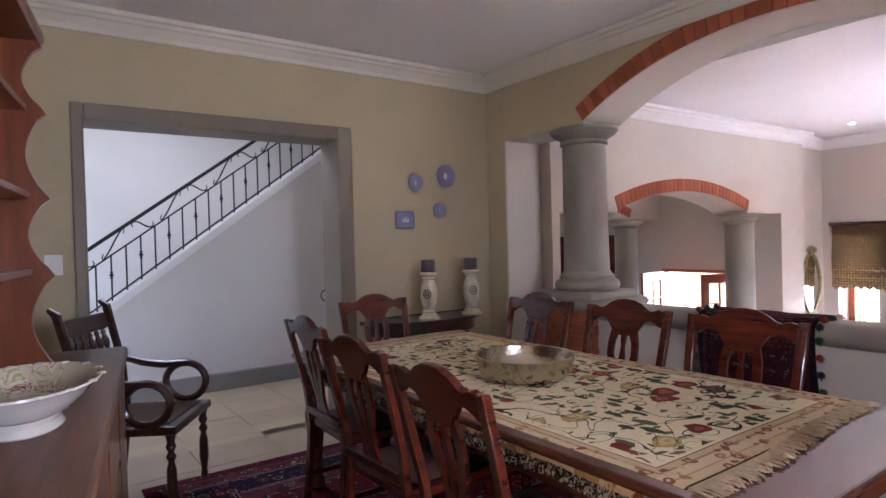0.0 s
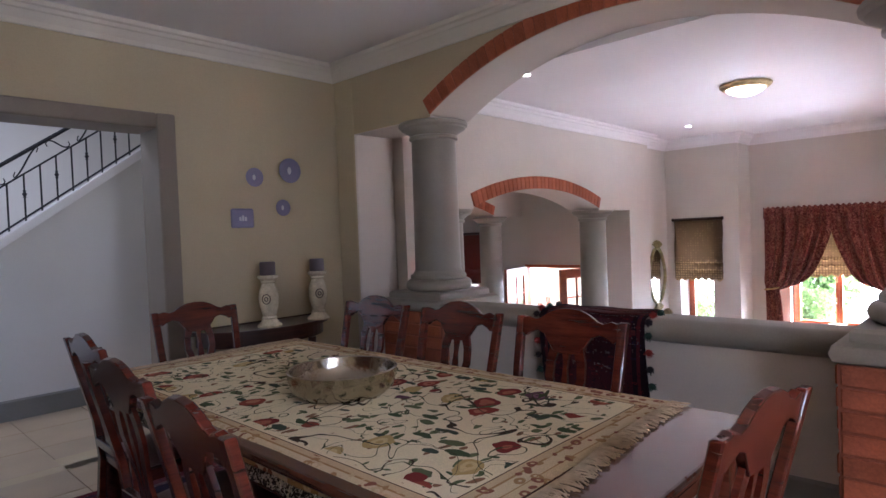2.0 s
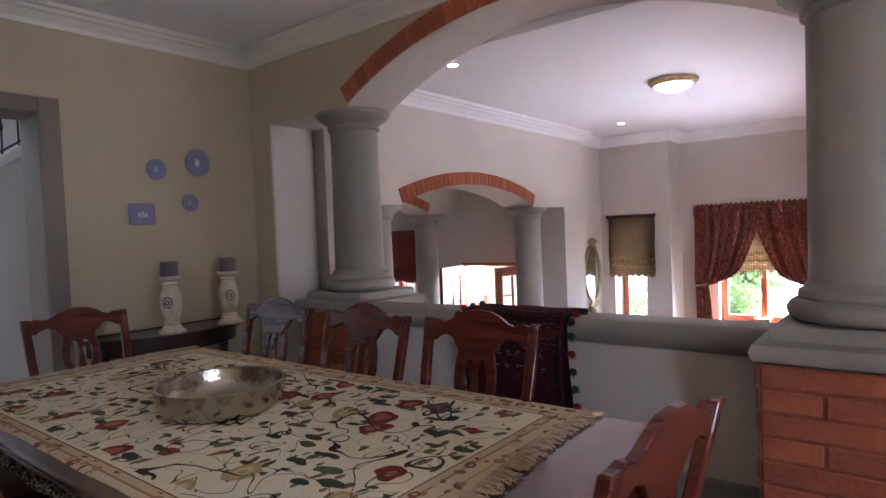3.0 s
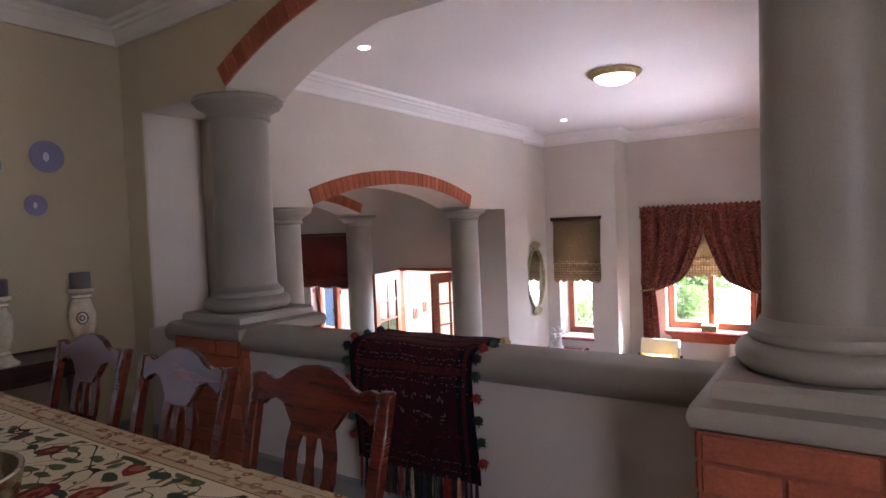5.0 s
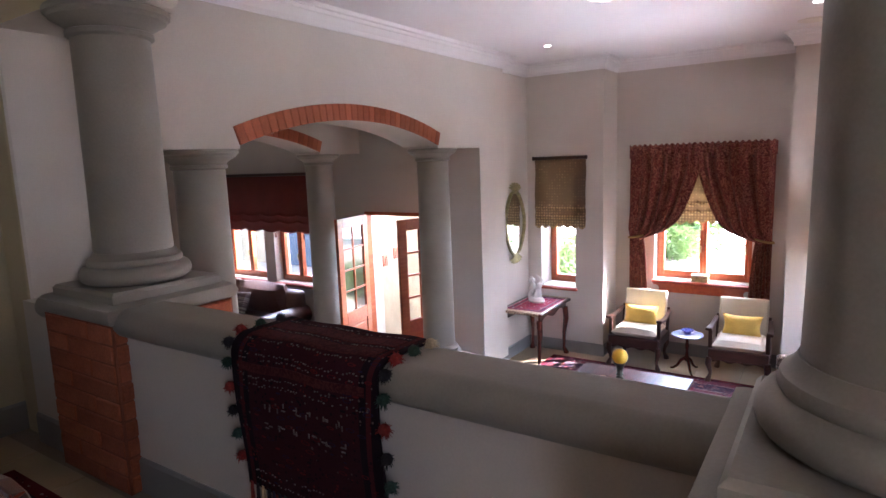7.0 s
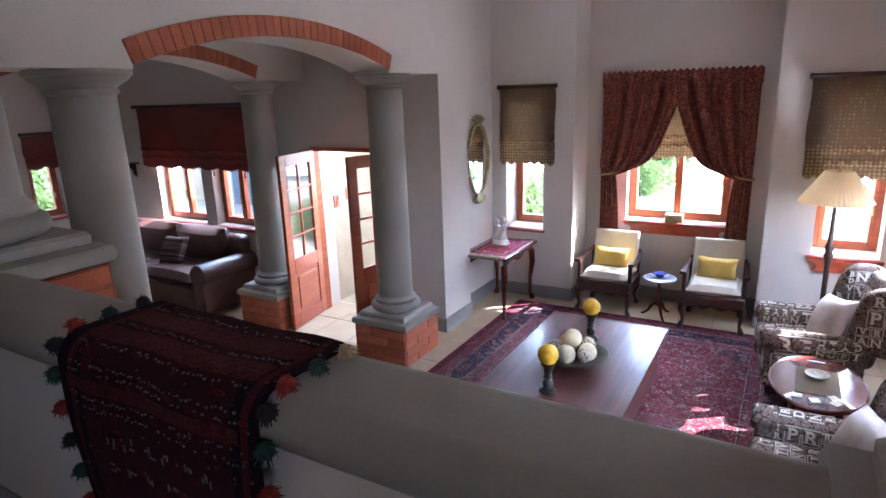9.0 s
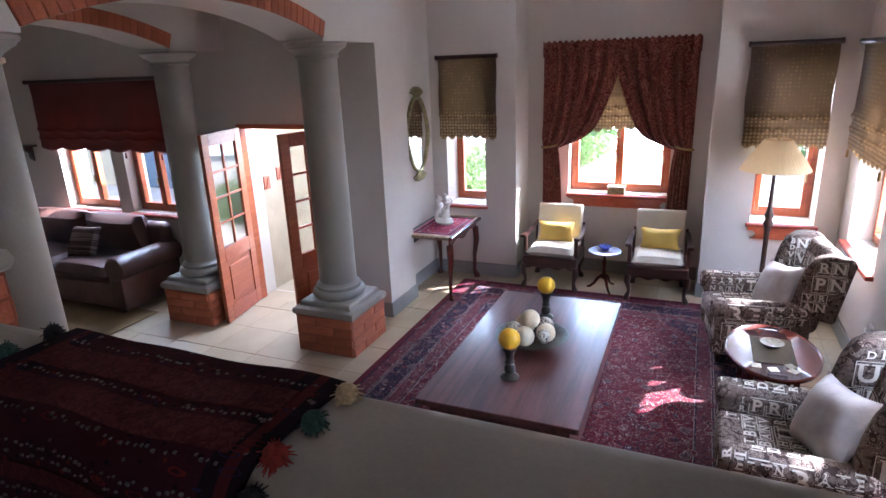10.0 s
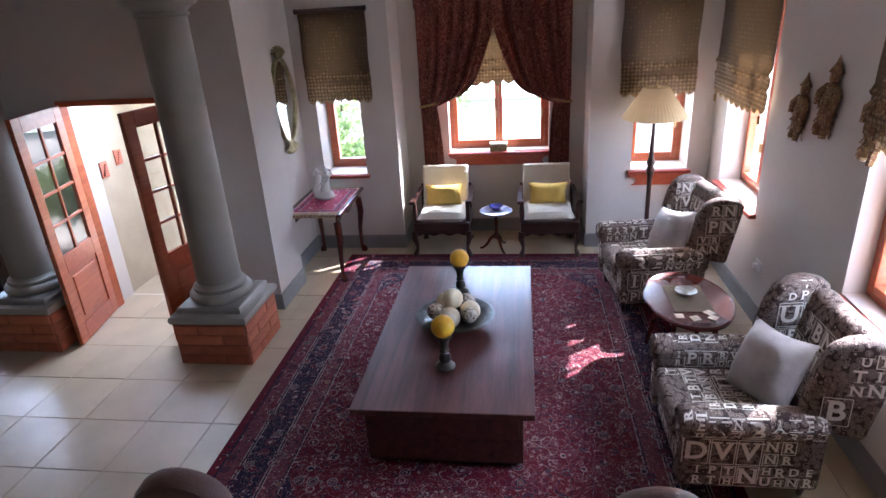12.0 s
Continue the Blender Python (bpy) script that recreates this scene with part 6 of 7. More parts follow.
k1 = cream_chair(pose(10.02, 2.745, FL, 0, 0, 90))
copy_thing(k1, pose(9.99, 1.555, FL, 0, 0, 92))
for y in (2.745, 1.555):
    loose_cushion(pose(10.08, y, FL + 0.615, 0, 0, 90) @ pose(0, 0, 0, -72, 0, 0), 0.44, 0.27, 0.13, M_YELLOW, "mustard yellow cushion on the cream armchair")

st = thing("pedestal_table", pose(9.94, 2.14, FL), "small round tripod table with a blue painted top", "side table")
part("tabletop", lathe([(0.17, 0.455), (0.185, 0.46), (0.185, 0.475), (0.175, 0.48), (0.01, 0.48)], 36), material("painted_blue_grey", (0.25, 0.27, 0.38), 0.25, vary=0.15, scale=8, coat=0.4), st, smooth=True)
part("column", lathe([(0.022, 0.13), (0.03, 0.16), (0.022, 0.2), (0.016, 0.26), (0.024, 0.33), (0.016, 0.38), (0.03, 0.4545)], 16), M_MAHOG, st, smooth=True)
for k in range(3):
    a = math.radians(90 + 120 * k)
    pts = [(0.015, 0.17), (0.07, 0.13), (0.11, 0.06), (0.16, 0.018), (0.19, 0.014)]
    part("foot", tube([(r * math.cos(a), r * math.sin(a), z) for r, z in pts], [0.02, 0.019, 0.016, 0.014, 0.012], 8), M_MAHOG, st, smooth=True)
M_BLUEGLASS = material("cut_glass_blue", (0.10, 0.13, 0.50), 0.08, vary=0.2, scale=30, coat=1.0)
bg = thing("glass_bowl", pose(9.94, 2.14, FL + 0.481), "small blue cut-glass bowl on the round table", "bowl")
part("dish", lathe([(0.03, 0), (0.04, 0.004), (0.055, 0.03), (0.07, 0.045), (0.06, 0.044), (0.03, 0.012), (0.005, 0.01)], 20), M_BLUEGLASS, bg, smooth=True)
for k in range(10):
    a = 2 * math.pi * k / 10
    part("lobe", lathe([(0.002, 0), (0.011, 0.008), (0.01, 0.016), (0.003, 0.024)], 8), M_BLUEGLASS, bg, m=Matrix.Translation((0.068 * math.cos(a), 0.068 * math.sin(a), 0.036)), smooth=True)

# floor lamp
fl = thing("floor_lamp", pose(9.63, 0.55, FL), "floor lamp with turned dark stem and pleated cream shade", "floor lamp")
part("base", lathe([(0.15, 0), (0.155, 0.02), (0.12, 0.045), (0.05, 0.07), (0.03, 0.1)], 28), M_DARKW, fl, smooth=True)
part("stem", lathe([(0.022, 0.1), (0.03, 0.2), (0.022, 0.35), (0.034, 0.4), (0.024, 0.45), (0.024, 0.9), (0.034, 0.95), (0.045, 0.99), (0.03, 1.03), (0.042, 1.07), (0.026, 1.12), (0.02, 1.3), (0.012, 1.58), (0.010, 1.66)], 20), M_DARKW, fl, smooth=True)
own = bmesh.new()
rings = []
for r, z in ((0.31, 1.52), (0.26, 1.60), (0.19, 1.70), (0.12, 1.81)):
    rings.append([own.verts.new((r * (1 + 0.012 * (k % 2)) * math.cos(2 * math.pi * k / 96), r * (1 + 0.012 * (k % 2)) * math.sin(2 * math.pi * k / 96), z)) for k in range(96)])
for a_, b_ in zip(rings, rings[1:]):
    for k in range(96):
        own.faces.new((a_[k], a_[(k + 1) % 96], b_[(k + 1) % 96], b_[k]))
M_SHADE = material("shade_cream", (0.74, 0.60, 0.36), 0.8, vary=0.05, grain=0.05)
see_through(M_SHADE, 0.45, (0.75, 0.58, 0.32))
sh = part("shade", own, M_SHADE, fl)
part("finial", lathe([(0.006, 1.80), (0.016, 1.83), (0.004, 1.86)], 10), M_BRASS, fl, smooth=True)
part("spider", tube([(-0.12, 0, 1.80), (0.12, 0, 1.80)], 0.004, 6), M_BRASS, fl)
part("bulb_holder", lathe([(0.016, 1.60), (0.018, 1.66), (0.03, 1.70), (0.02, 1.75), (0.004, 1.80)], 12), M_WHITE, fl, smooth=True)

# console table, runner, figurine, mirror
cs = thing("console_table", pose(9.49, 3.96, FL), "dark wooden console table with cabriole legs", "console table")
part("tabletop", box(-0.49, 0.49, -0.30, 0.31, 0.735, 0.768, 0.010, 3), M_MAHOG, cs)
n = 24
edge = [(-0.43 + 0.86 * i / n, 0.66 - 0.025 * math.cos(i / n * 4 * math.pi)) for i in range(n + 1)]
part("apron", moved(prism([(-0.43, 0.7345)] + edge + [(0.43, 0.7345)], 0.02), Matrix.Translation((0, -0.25, 0))), M_MAHOG, cs)
part("apron", box(-0.44, 0.44, 0.24, 0.26, 0.63, 0.7345), M_MAHOG, cs)
for x in (-0.41, 0.41):
    for y in (-0.23, 0.24):
        cabriole(x, y, M_MAHOG, cs, 0.66, 0.032)
tagged(part("table_runner", box(-0.42, 0.42, -0.26, 0.26, 0, 0.004, 0.001), M_RUNNER, m=pose(9.49, 3.95, FL + 0.7685)), "red and navy patterned woven runner on the console", "table runner")
runner = bpy.data.objects["table_runner"]
rng = random.Random(17)
for sx in (-1, 1):
    bm = bmesh.new()
    for k in range(48):
        y = -0.255 + 0.51 * (k + 0.5) / 48
        tube([(sx * 0.418, y, 0.005), (sx * 0.458, y + rng.uniform(-0.004, 0.004), 0.006), (sx * 0.497, y + rng.uniform(-0.006, 0.006), 0.002), (sx * 0.502, y, -rng.uniform(0.02, 0.04))], 0.0026, 4, bm=bm)
    part("end_fringe", bm, M_FRINGE, runner, "pale knotted fringe")
bm = lathe([(0.13, 0), (0.14, 0.02), (0.12, 0.05), (0.10, 0.07)], 24, sy=0.7)
for x, y, h, turn in ((-0.05, 0.0, 0.37, 0.0), (0.06, 0.02, 0.34, 2.6)):
    own = lathe([(0.05, 0.05), (0.058, 0.09), (0.040, 0.15), (0.034, 0.18), (0.042, 0.22), (0.036, 0.25), (0.014, 0.268), (0.013, 0.28), (0.024, 0.292), (0.028, 0.312), (0.020, 0.335), (0.004, 0.345)], 16)
    for k in range(5):
        c, d = math.cos(turn + k * 1.3), math.sin(turn + k * 1.3)
        z = 0.10 + 0.045 * k
        tube([(0.03 * c, 0.03 * d, z), (0.062 * c, 0.062 * d, z + 0.025), (0.05 * c - 0.03 * d, 0.05 * d + 0.03 * c, z + 0.06), (0.02 * c - 0.04 * d, 0.02 * d + 0.04 * c, z + 0.075)], [0.013, 0.012, 0.010, 0.006], 8, bm=own)
    for k in range(3):
        tube([(0.0, 0.0, 0.32), (0.02 * (k - 1), 0.01, 0.352), (0.034 * (k - 1), 0.016, 0.372 - 0.01 * abs(k - 1))], [0.012, 0.008, 0.003], 6, bm=own)
    for v in own.verts:
        v.co.z *= h / 0.365
        v.co += Vector((x + 0.02 * math.sin(14 * v.co.z), y + 0.012 * math.cos(17 * v.co.z), 0))
    join(bm, own)
tagged(part("figurine", bm, M_CERAMIC, smooth=True, m=pose(9.60, 4.0, FL + 0.773, 0, 0, 60)), "white glazed porcelain figurine group on the console", "figurine")
mr = thing("wall_mirror", pose(9.55, 4.297, 0.63) @ Matrix.Diagonal((1.24, 1, 1.05, 1)), "antique gilt framed mirror with a carved crest", "mirror")
oval = [(0.23 * (1 - 0.10 * math.sin(2 * t) ** 2) * math.cos(t), 0.40 * math.sin(t)) for t in [2 * math.pi * i / 48 for i in range(48)]]
part("mirror_glass", moved(prism([(x * 0.93, z * 0.95) for x, z in oval], 0.006), Matrix.Translation((0, -0.022, 0))), M_MIRROR, mr)
part("backing", moved(prism(oval, 0.012), Matrix.Translation((0, -0.014, 0))), M_DARKW, mr)
part("frame", tube([(x, -0.025, z) for x, z in oval], 0.022, 8, closed=True), M_GILT, mr, smooth=True)
for z0, s in ((0.43, 1), (-0.43, -1)):
    own = bmesh.new()
    for k in range(7):
        a = math.pi * (0.12 + 0.76 * k / 6)
        tube([(0.03 * math.cos(a), -0.03, z0 - 0.03 * s), (0.10 * math.cos(a), -0.045, z0 + s * 0.07 * math.sin(a)), (0.14 * math.cos(a + 0.15), -0.03, z0 + s * 0.085 * math.sin(a))], [0.014, 0.02, 0.008], 6, bm=own)
    part("carved_crest", own, M_GILT, mr, smooth=True)

# small things on sills and walls
pb = thing("planter_box", pose(10.56, 2.12, WIN_2[2] - 0.005), "small grey-green wooden box on the window sill", "box")
part("box_body", box(-0.05, 0.05, -0.10, 0.10, 0, 0.07, 0.005), M_GILT, pb)
part("lid", box(-0.055, 0.055, -0.105, 0.105, 0.0705, 0.095, 0.008), M_CERAMIC_Y, pb)


def outlet(m):
    o = thing("wall_socket", m, "white plastic double socket on the wall", "socket")
    part("plate", box(-0.06, 0.06, -0.012, 0, -0.045, 0.045, 0.004), M_WHITE, o)
    part("plug", box(-0.02, 0.02, -0.05, -0.0125, -0.02, 0.02, 0.006), M_WHITE, o)


outlet(facing(SOUTH, 8.35, -0.121, -0.70))


def wall_doll(x, z, s, seed):
    """Straw doll hung on the wall, one plain shape."""
    rng = random.Random(seed)
    bm = lathe([(0.02, -0.22), (0.075, -0.20), (0.085, -0.10), (0.07, 0.0), (0.075, 0.06), (0.03, 0.09)], 14, sy=0.5)
    bmesh.ops.transform(bm, matrix=Matrix.Identity(4), verts=bm.verts)
    join(bm, moved(lathe([(0.008, 0.08), (0.042, 0.10), (0.046, 0.13), (0.04, 0.155), (0.062, 0.16), (0.05, 0.175), (0.02, 0.22), (0.004, 0.27)], 14, sy=0.7), Matrix.Identity(4)))
    for k in (-1, 1):
        tube([(k * 0.06, 0, 0.05), (k * 0.12, -0.02, -0.01), (k * 0.10, -0.035, -0.09)], [0.028, 0.026, 0.02], 8, bm=bm)
        tube([(k * 0.035, 0, -0.19), (k * 0.05, -0.015, -0.29)], [0.03, 0.024], 8, bm=bm)
    for i in range(60):
        a = rng.uniform(0, 2 * math.pi)
        z0 = rng.uniform(-0.25, 0.06)
        r = 0.075
        tube([(r * math.cos(a), r * 0.5 * math.sin(a), z0), ((r + 0.03) * math.cos(a), (r + 0.03) * 0.5 * math.sin(a), z0 - 0.04)], 0.004, 4, bm=bm)
    moved(bm, Matrix.Diagonal((s, s, s, 1)))
    ob = part("wall_doll", bm, pattern("doll_straw", [(0.0, (0.10, 0.06, 0.03)), (0.42, (0.32, 0.22, 0.10)), (0.52, (0.16, 0.06, 0.04)), (0.62, (0.45, 0.34, 0.18))], 25, 1, kind="noise"), smooth=True, m=facing(SOUTH, x, -0.09, z) @ pose(0, 0.0, 0, 0, 8, 0))
    tagged(ob, "brown straw harlequin doll hung on the side wall", "doll", "wall dolls")


wall_doll(8.0, 0.68, 0.84, 1)
wall_doll(7.62, 0.80, 0.92, 2)
wall_doll(7.02, 0.80, 1.0, 3)

# ceiling lamp, downlights, speaker
cl_ = thing("ceiling_light", pose(6.82, 2.16, CL), "round flush ceiling lamp with a brass rim and glowing glass", "ceiling light")
cl_.scale = (0.95, 0.95, 0.9)
own = lathe([(0.19, -0.001), (0.235, -0.012), (0.24, -0.035), (0.20, -0.062), (0.17, -0.065), (0.02, -0.04)][::-1], 48)
part("rim", own, M_BRASS, cl_, smooth=True)
for k in range(36):
    a = 2 * math.pi * k / 36
    part("flute", tube([(0.238 * math.cos(a), 0.238 * math.sin(a), -0.014), (0.205 * math.cos(a), 0.205 * math.sin(a), -0.06)], 0.006, 5), M_BRASS, cl_)
part("dome", lathe([(0.01, -0.135), (0.06, -0.132), (0.12, -0.112), (0.165, -0.085), (0.18, -0.066)], 40), M_DOME, cl_, "glowing frosted glass dome", smooth=True)


def downlight(x, y, z):
    d = thing("downlight", pose(x, y, z), "small recessed white ceiling downlight, lit", "downlight", "ceiling downlights")
    ring = [(0.042 * math.cos(2 * math.pi * k / 24), 0.042 * math.sin(2 * math.pi * k / 24), -0.003) for k in range(24)]
    part("rim", tube(ring, 0.006, 6, closed=True), M_WHITE, d, smooth=True)
    part("lens", lathe([(0.036, -0.006), (0.036, -0.001)], 20), M_SPOT, d)


for x, y in ((8.81, 3.46), (4.88, 3.32), (8.6, 0.9), (5.2, 0.9)):
    downlight(x, y, CL)
sp = thing("ceiling_speaker", pose(9.44, 0.97, CL), "round grey speaker grille in the ceiling", "speaker")
part("grille", lathe([(0.11, -0.012), (0.125, -0.008), (0.13, -0.001)], 32), M_CORNICE, sp)

# woven textile over the parapet


def bag(u, v):
    """v runs from the far edge over the coping and down the dining side."""
    y = (u - 0.5) * 0.66
    s = v * 0.84
    if s < 0.20:
        p = (0.20 - s, 0.918)
    elif s < 0.36:
        a = (s - 0.20) / 0.16 * math.pi / 2
        p = (-0.075 * math.sin(a), 0.918 - 0.075 * (1 - math.cos(a)))
    else:
        p = (-0.075 - 0.008 * math.sin((s - 0.36) * 9), 0.843 - (s - 0.36))
    return (3.735 + p[0] + 0.004 * math.sin(9 * u + 6 * v), 2.09 + y + 0.012 * math.sin(5 * v), p[1] + 0.003 * math.sin(14 * u))


tx = thing("saddle_bag", pose(3.735, 2.09, 0.60), "dark woven tribal bag with tassels over the parapet", "textile")
inv = Matrix.Translation((-3.735, -2.09, -0.60))
M_TEXT2 = ornate("tribal_weave_flat", 0.33, 0.9, [(0.0, DK), (0.03, (0.06, 0.010, 0.012)), (0.05, DK), (0.075, (0.035, 0.008, 0.012))],
    [(44.0, 0.0, 0.22, [DK, (0.10, 0.07, 0.06), DK, DK, (0.12, 0.015, 0.012), DK, DK], 0.01, 9, (1, 1, 1)),
     (15.0, 0.22, 0.29, [(0.12, 0.012, 0.012), DK, DK, (0.02, 0.015, 0.04)], 0.02, 9, (3, 1, 3))], 0.01, swap="YZ", rough=0.95)
part("weave", moved(sheet(40, 60, bag, 0.010), inv), M_TEXT2, tx, smooth=True)
M_IVORY_YARN = material("yarn_ivory", (0.12, 0.095, 0.08), 0.95, vary=0.35, scale=60, grain=0.2)
rng = random.Random(21)
own = bmesh.new()
for v0 in (0.60, 0.685):
    for k in range(6):
        u0 = 0.24 + 0.10 * k
        for _ in range(3):
            u, v = u0 + rng.uniform(-0.028, 0.028), v0 + rng.uniform(-0.014, 0.014)
            x, y, z = bag(u, v)
            if rng.random() < 0.5:
                box(x - 0.003, x + 0.0, y - 0.008, y + 0.008, z - 0.002, z + 0.002, bm=own)
            else:
                box(x - 0.003, x + 0.0, y - 0.002, y + 0.002, z - 0.008, z + 0.008, bm=own)
part("embroidery", moved(own, inv), M_IVORY_YARN, tx, "ivory embroidered marks")["kind"] = "stuff"
own = bmesh.new()
for v0 in (0.955, 0.915, 0.52, 0.49, 0.415, 0.385, 0.30, 0.175, 0.05):
    for k in range(46):
        if rng.random() < 0.35:
            continue
        x, y, z = bag(0.06 + 0.88 * (k + rng.uniform(-0.2, 0.2)) / 46, v0 + rng.uniform(-0.006, 0.006))
        e = rng.uniform(0.0015, 0.0032)
        box(x - 0.003, x + 0.002, y - e, y + e, z - e * 0.7, z + e * 0.7, bm=own)
part("border_stitching", moved(own, inv), M_IVORY_YARN, tx, "small knotted border stitches")["kind"] = "stuff"
M_BAND = pattern("band_dark_red", [(0.0, (0.085, 0.010, 0.012)), (0.4, (0.045, 0.007, 0.010)), (0.62, (0.09, 0.02, 0.018))], 60, 1, 0.95, kind="noise")
for v0, v1 in ((0.075, 0.155), (0.195, 0.28), (0.435, 0.47)):
    part("woven_band", moved(sheet(40, 6, lambda u, v: tuple(Vector(bag(0.07 + 0.86 * u, v0 + (v1 - v0) * v)) + Vector((-0.0025 if v0 > 0.2 else 0.0, 0, 0.0025 if v0 < 0.4 else 0.0))), 0.003), inv), M_BAND, tx, "dark red woven band", smooth=True)
cols = [material("yarn_" + n_, c_, 0.95, vary=0.3, scale=40, grain=0.2) for n_, c_ in (("black", (0.015, 0.012, 0.014)), ("red", (0.22, 0.022, 0.014)), ("green", (0.02, 0.05, 0.035)), ("cream", (0.40, 0.30, 0.17)), ("navy", (0.02, 0.02, 0.045)))]
rng = random.Random(8)


def tuft(p, r, mat, n=60):
    own = bmesh.new()
    for _ in range(n):
        d = Vector((rng.gauss(0, 1), rng.gauss(0, 1), rng.gauss(0, 0.8))).normalized()
        tube([(0, 0, 0), d * r * 0.6, d * r * rng.uniform(0.8, 1.15) + Vector((0, 0, -0.2 * r))], [r * 0.07, r * 0.06, r * 0.03], 4, bm=own)
    bmesh.ops.create_icosphere(own, subdivisions=2, radius=r * 0.72)
    part("pompom", own, mat, tx, m=inv @ Matrix.Translation(p))


for side in (0, 1):
    for k in range(9):
        v = 0.04 + 0.105 * k
        x, y, z = bag(side, v)
        tuft((x, y + (0.022 if side else -0.022), z), 0.026, cols[(k * 2 + side * 3) % 3 if k not in (0,) else 3 if side == 0 else 0])
for k in range(22):
    u = (k + 0.5) / 22
    x, y, z = bag(u, 1)
    own = bmesh.new()
    for _ in range(5):
        dy = rng.uniform(-0.006, 0.006)
        tube([(0, dy, 0.01), (rng.uniform(-0.006, 0.004), dy * 1.6, -0.06), (rng.uniform(-0.01, 0.004), dy * 2.2, -rng.uniform(0.10, 0.15))], 0.003, 4, bm=own)
    part("tassel", own, cols[(0, 4, 0, 3, 0, 1, 0, 2)[k % 8]], tx, m=inv @ Matrix.Translation((x, y, z)))
for k, y0 in enumerate((0.06, 0.22, 0.42)):
    part("flap", moved(moved(sheet(6, 10, lambda u, v: (0.004 * math.sin(8 * v), (u - 0.5) * 0.10, -0.15 * v), 0.006), Matrix.Translation((bag(0.2, 1)[0] + 0.004, 1.78 + y0 + 0.05, bag(0.2, 1)[2] + 0.01))), inv), cols[(1, 2, 1)[k]], tx)

# far sitting room
sf = thing("leather_sofa", pose(7.95, 8.30, FL, 0, 0, 90), "dark brown leather sofa with rolled arms", "sofa")
part("base", box(-1.20, 1.20, -0.42, 0.42, 0.06, 0.36, 0.03, 3), M_LEATHER, sf, smooth=True)
for k in range(2):
    part("seat_cushion", moved(cushion(0.98, 0.72, 0.24, 12, 0.25), Matrix.Translation((-0.495 + 0.99 * k, 0.08, 0.44))), M_LEATHER, sf, smooth=True)
    part("back_cushion", moved(cushion(0.98, 0.55, 0.30, 12, 0.3), Matrix.Translation((-0.495 + 0.99 * k, -0.28, 0.74)) @ Matrix.Rotation(radians(72), 4, "X")), M_LEATHER, sf, smooth=True)
part("back", box(-1.20, 1.20, -0.44, -0.26, 0.30, 0.90, 0.07, 4), M_LEATHER, sf, smooth=True)
for s in (-1, 1):
    roll = lathe([(0.10, -0.46), (0.135, -0.44), (0.14, 0.42), (0.11, 0.45)], 24)
    own = moved(roll, pose(s * 1.14, 0, 0.54, 90, 0, 0) @ pose(0, 0, 0, 0, 180, 0))
    box(s * 1.13 - 0.10, s * 1.13 + 0.10, -0.42, 0.43, 0.06, 0.52, 0.02, bm=own)
    part("arm", own, M_LEATHER, sf, smooth=True)
    for y in (-0.36, 0.36):
        part("foot", lathe([(0.03, 0), (0.035, 0.0595)], 10), M_DARKW, sf, m=Matrix.Translation((s * 1.1, y, 0)))
M_STRIPE = pattern("cushion_stripe", [(0.0, (0.20, 0.15, 0.12)), (0.45, (0.06, 0.03, 0.025)), (0.6, (0.26, 0.2, 0.17))], 3, 0, stretch=(0.1, 7, 0.1), kind="noise")
tagged(part("cushion", cushion(0.40, 0.40, 0.15, 12, 0.4), M_STRIPE, smooth=True, m=pose(7.88, 8.05, FL + 0.70, 0, 0, 90) @ pose(0, 0, 0, -60, 0, 10)), "striped brown cushion on the leather sofa", "cushion")
M_JUTE = material("jute_rug", (0.22, 0.14, 0.06), 0.95, vary=0.15, scale=4, grain=0.25, grain_scale=200, bump=0.4, bump_scale=200)
tagged(part("rug", box(4.8, 7.72, 6.82, 10.0, 0, 0.01, 0.003), M_JUTE, m=pose(0, 0, FL)), "plain golden brown rug in the far room", "rug")
cb = thing("corbel_shelf", pose(8.449, 9.50, 0.56, 0, 0, -90), "small dark carved corner shelf on the wall", "shelf")
part("board", box(-0.13, 0.13, -0.14, -0.001, 0, 0.022, 0.004), M_DARKW, cb)
part("bracket", moved(moved(prism([(0, 0), (-0.11, 0), (-0.10, -0.05), (-0.05, -0.09), (-0.035, -0.16), (0, -0.20)], 0.05), AXIS_Y), Matrix.Translation((-0.025, -0.001, -0.0005))), M_DARKW, cb)

# lounge terrace ornaments
for x, z in ((8.85, 0.13), (9.10, 0.20)):
    own = box(-0.055, 0.055, -0.015, 0, -0.08, 0.08, 0.006)
    for k in range(5):
        box(-0.035 + 0.01 * k, -0.015 + 0.012 * k, -0.03, -0.0155, -0.06 + 0.024 * k, -0.045 + 0.024 * k, bm=own)
    tagged(part("wall_ornament", own, M_TERRACOTTA, m=pose(x, 5.979, z)), "small terracotta relief tile on the terrace wall", "ornament", "terrace ornaments")

# ---- outside ----
tagged(part("ground", box(-60, 90, -80, 90, -1.75, -1.45), M_GROUND), kind="structure")
tagged(part("terrace", box(8.75, 21.0, -14.0, 22.0, -1.45, FL - 0.02), M_PAVE), kind="structure")
tagged(part("wall_terrace", box(8.75, 10.5, 5.98, 6.22, FL - 0.02, 1.5), M_OUT_WALL), kind="structure")
# two unseen slabs, added to keep the sun off the terrace wall
tagged(part("terrace_shade_slab", box(8.75, 13.5, 4.62, 7.0, 1.52, 1.66), M_OUT_WALL), kind="structure")
tagged(part("terrace_shade_slab_edge", box(10.9, 13.5, 2.9, 4.615, 1.62, 1.76), M_OUT_WALL), kind="structure")
nb = thing("annex_building", pose(13.6, 9.5, -1.45), "cream rendered annex with slate blue doors", "building")
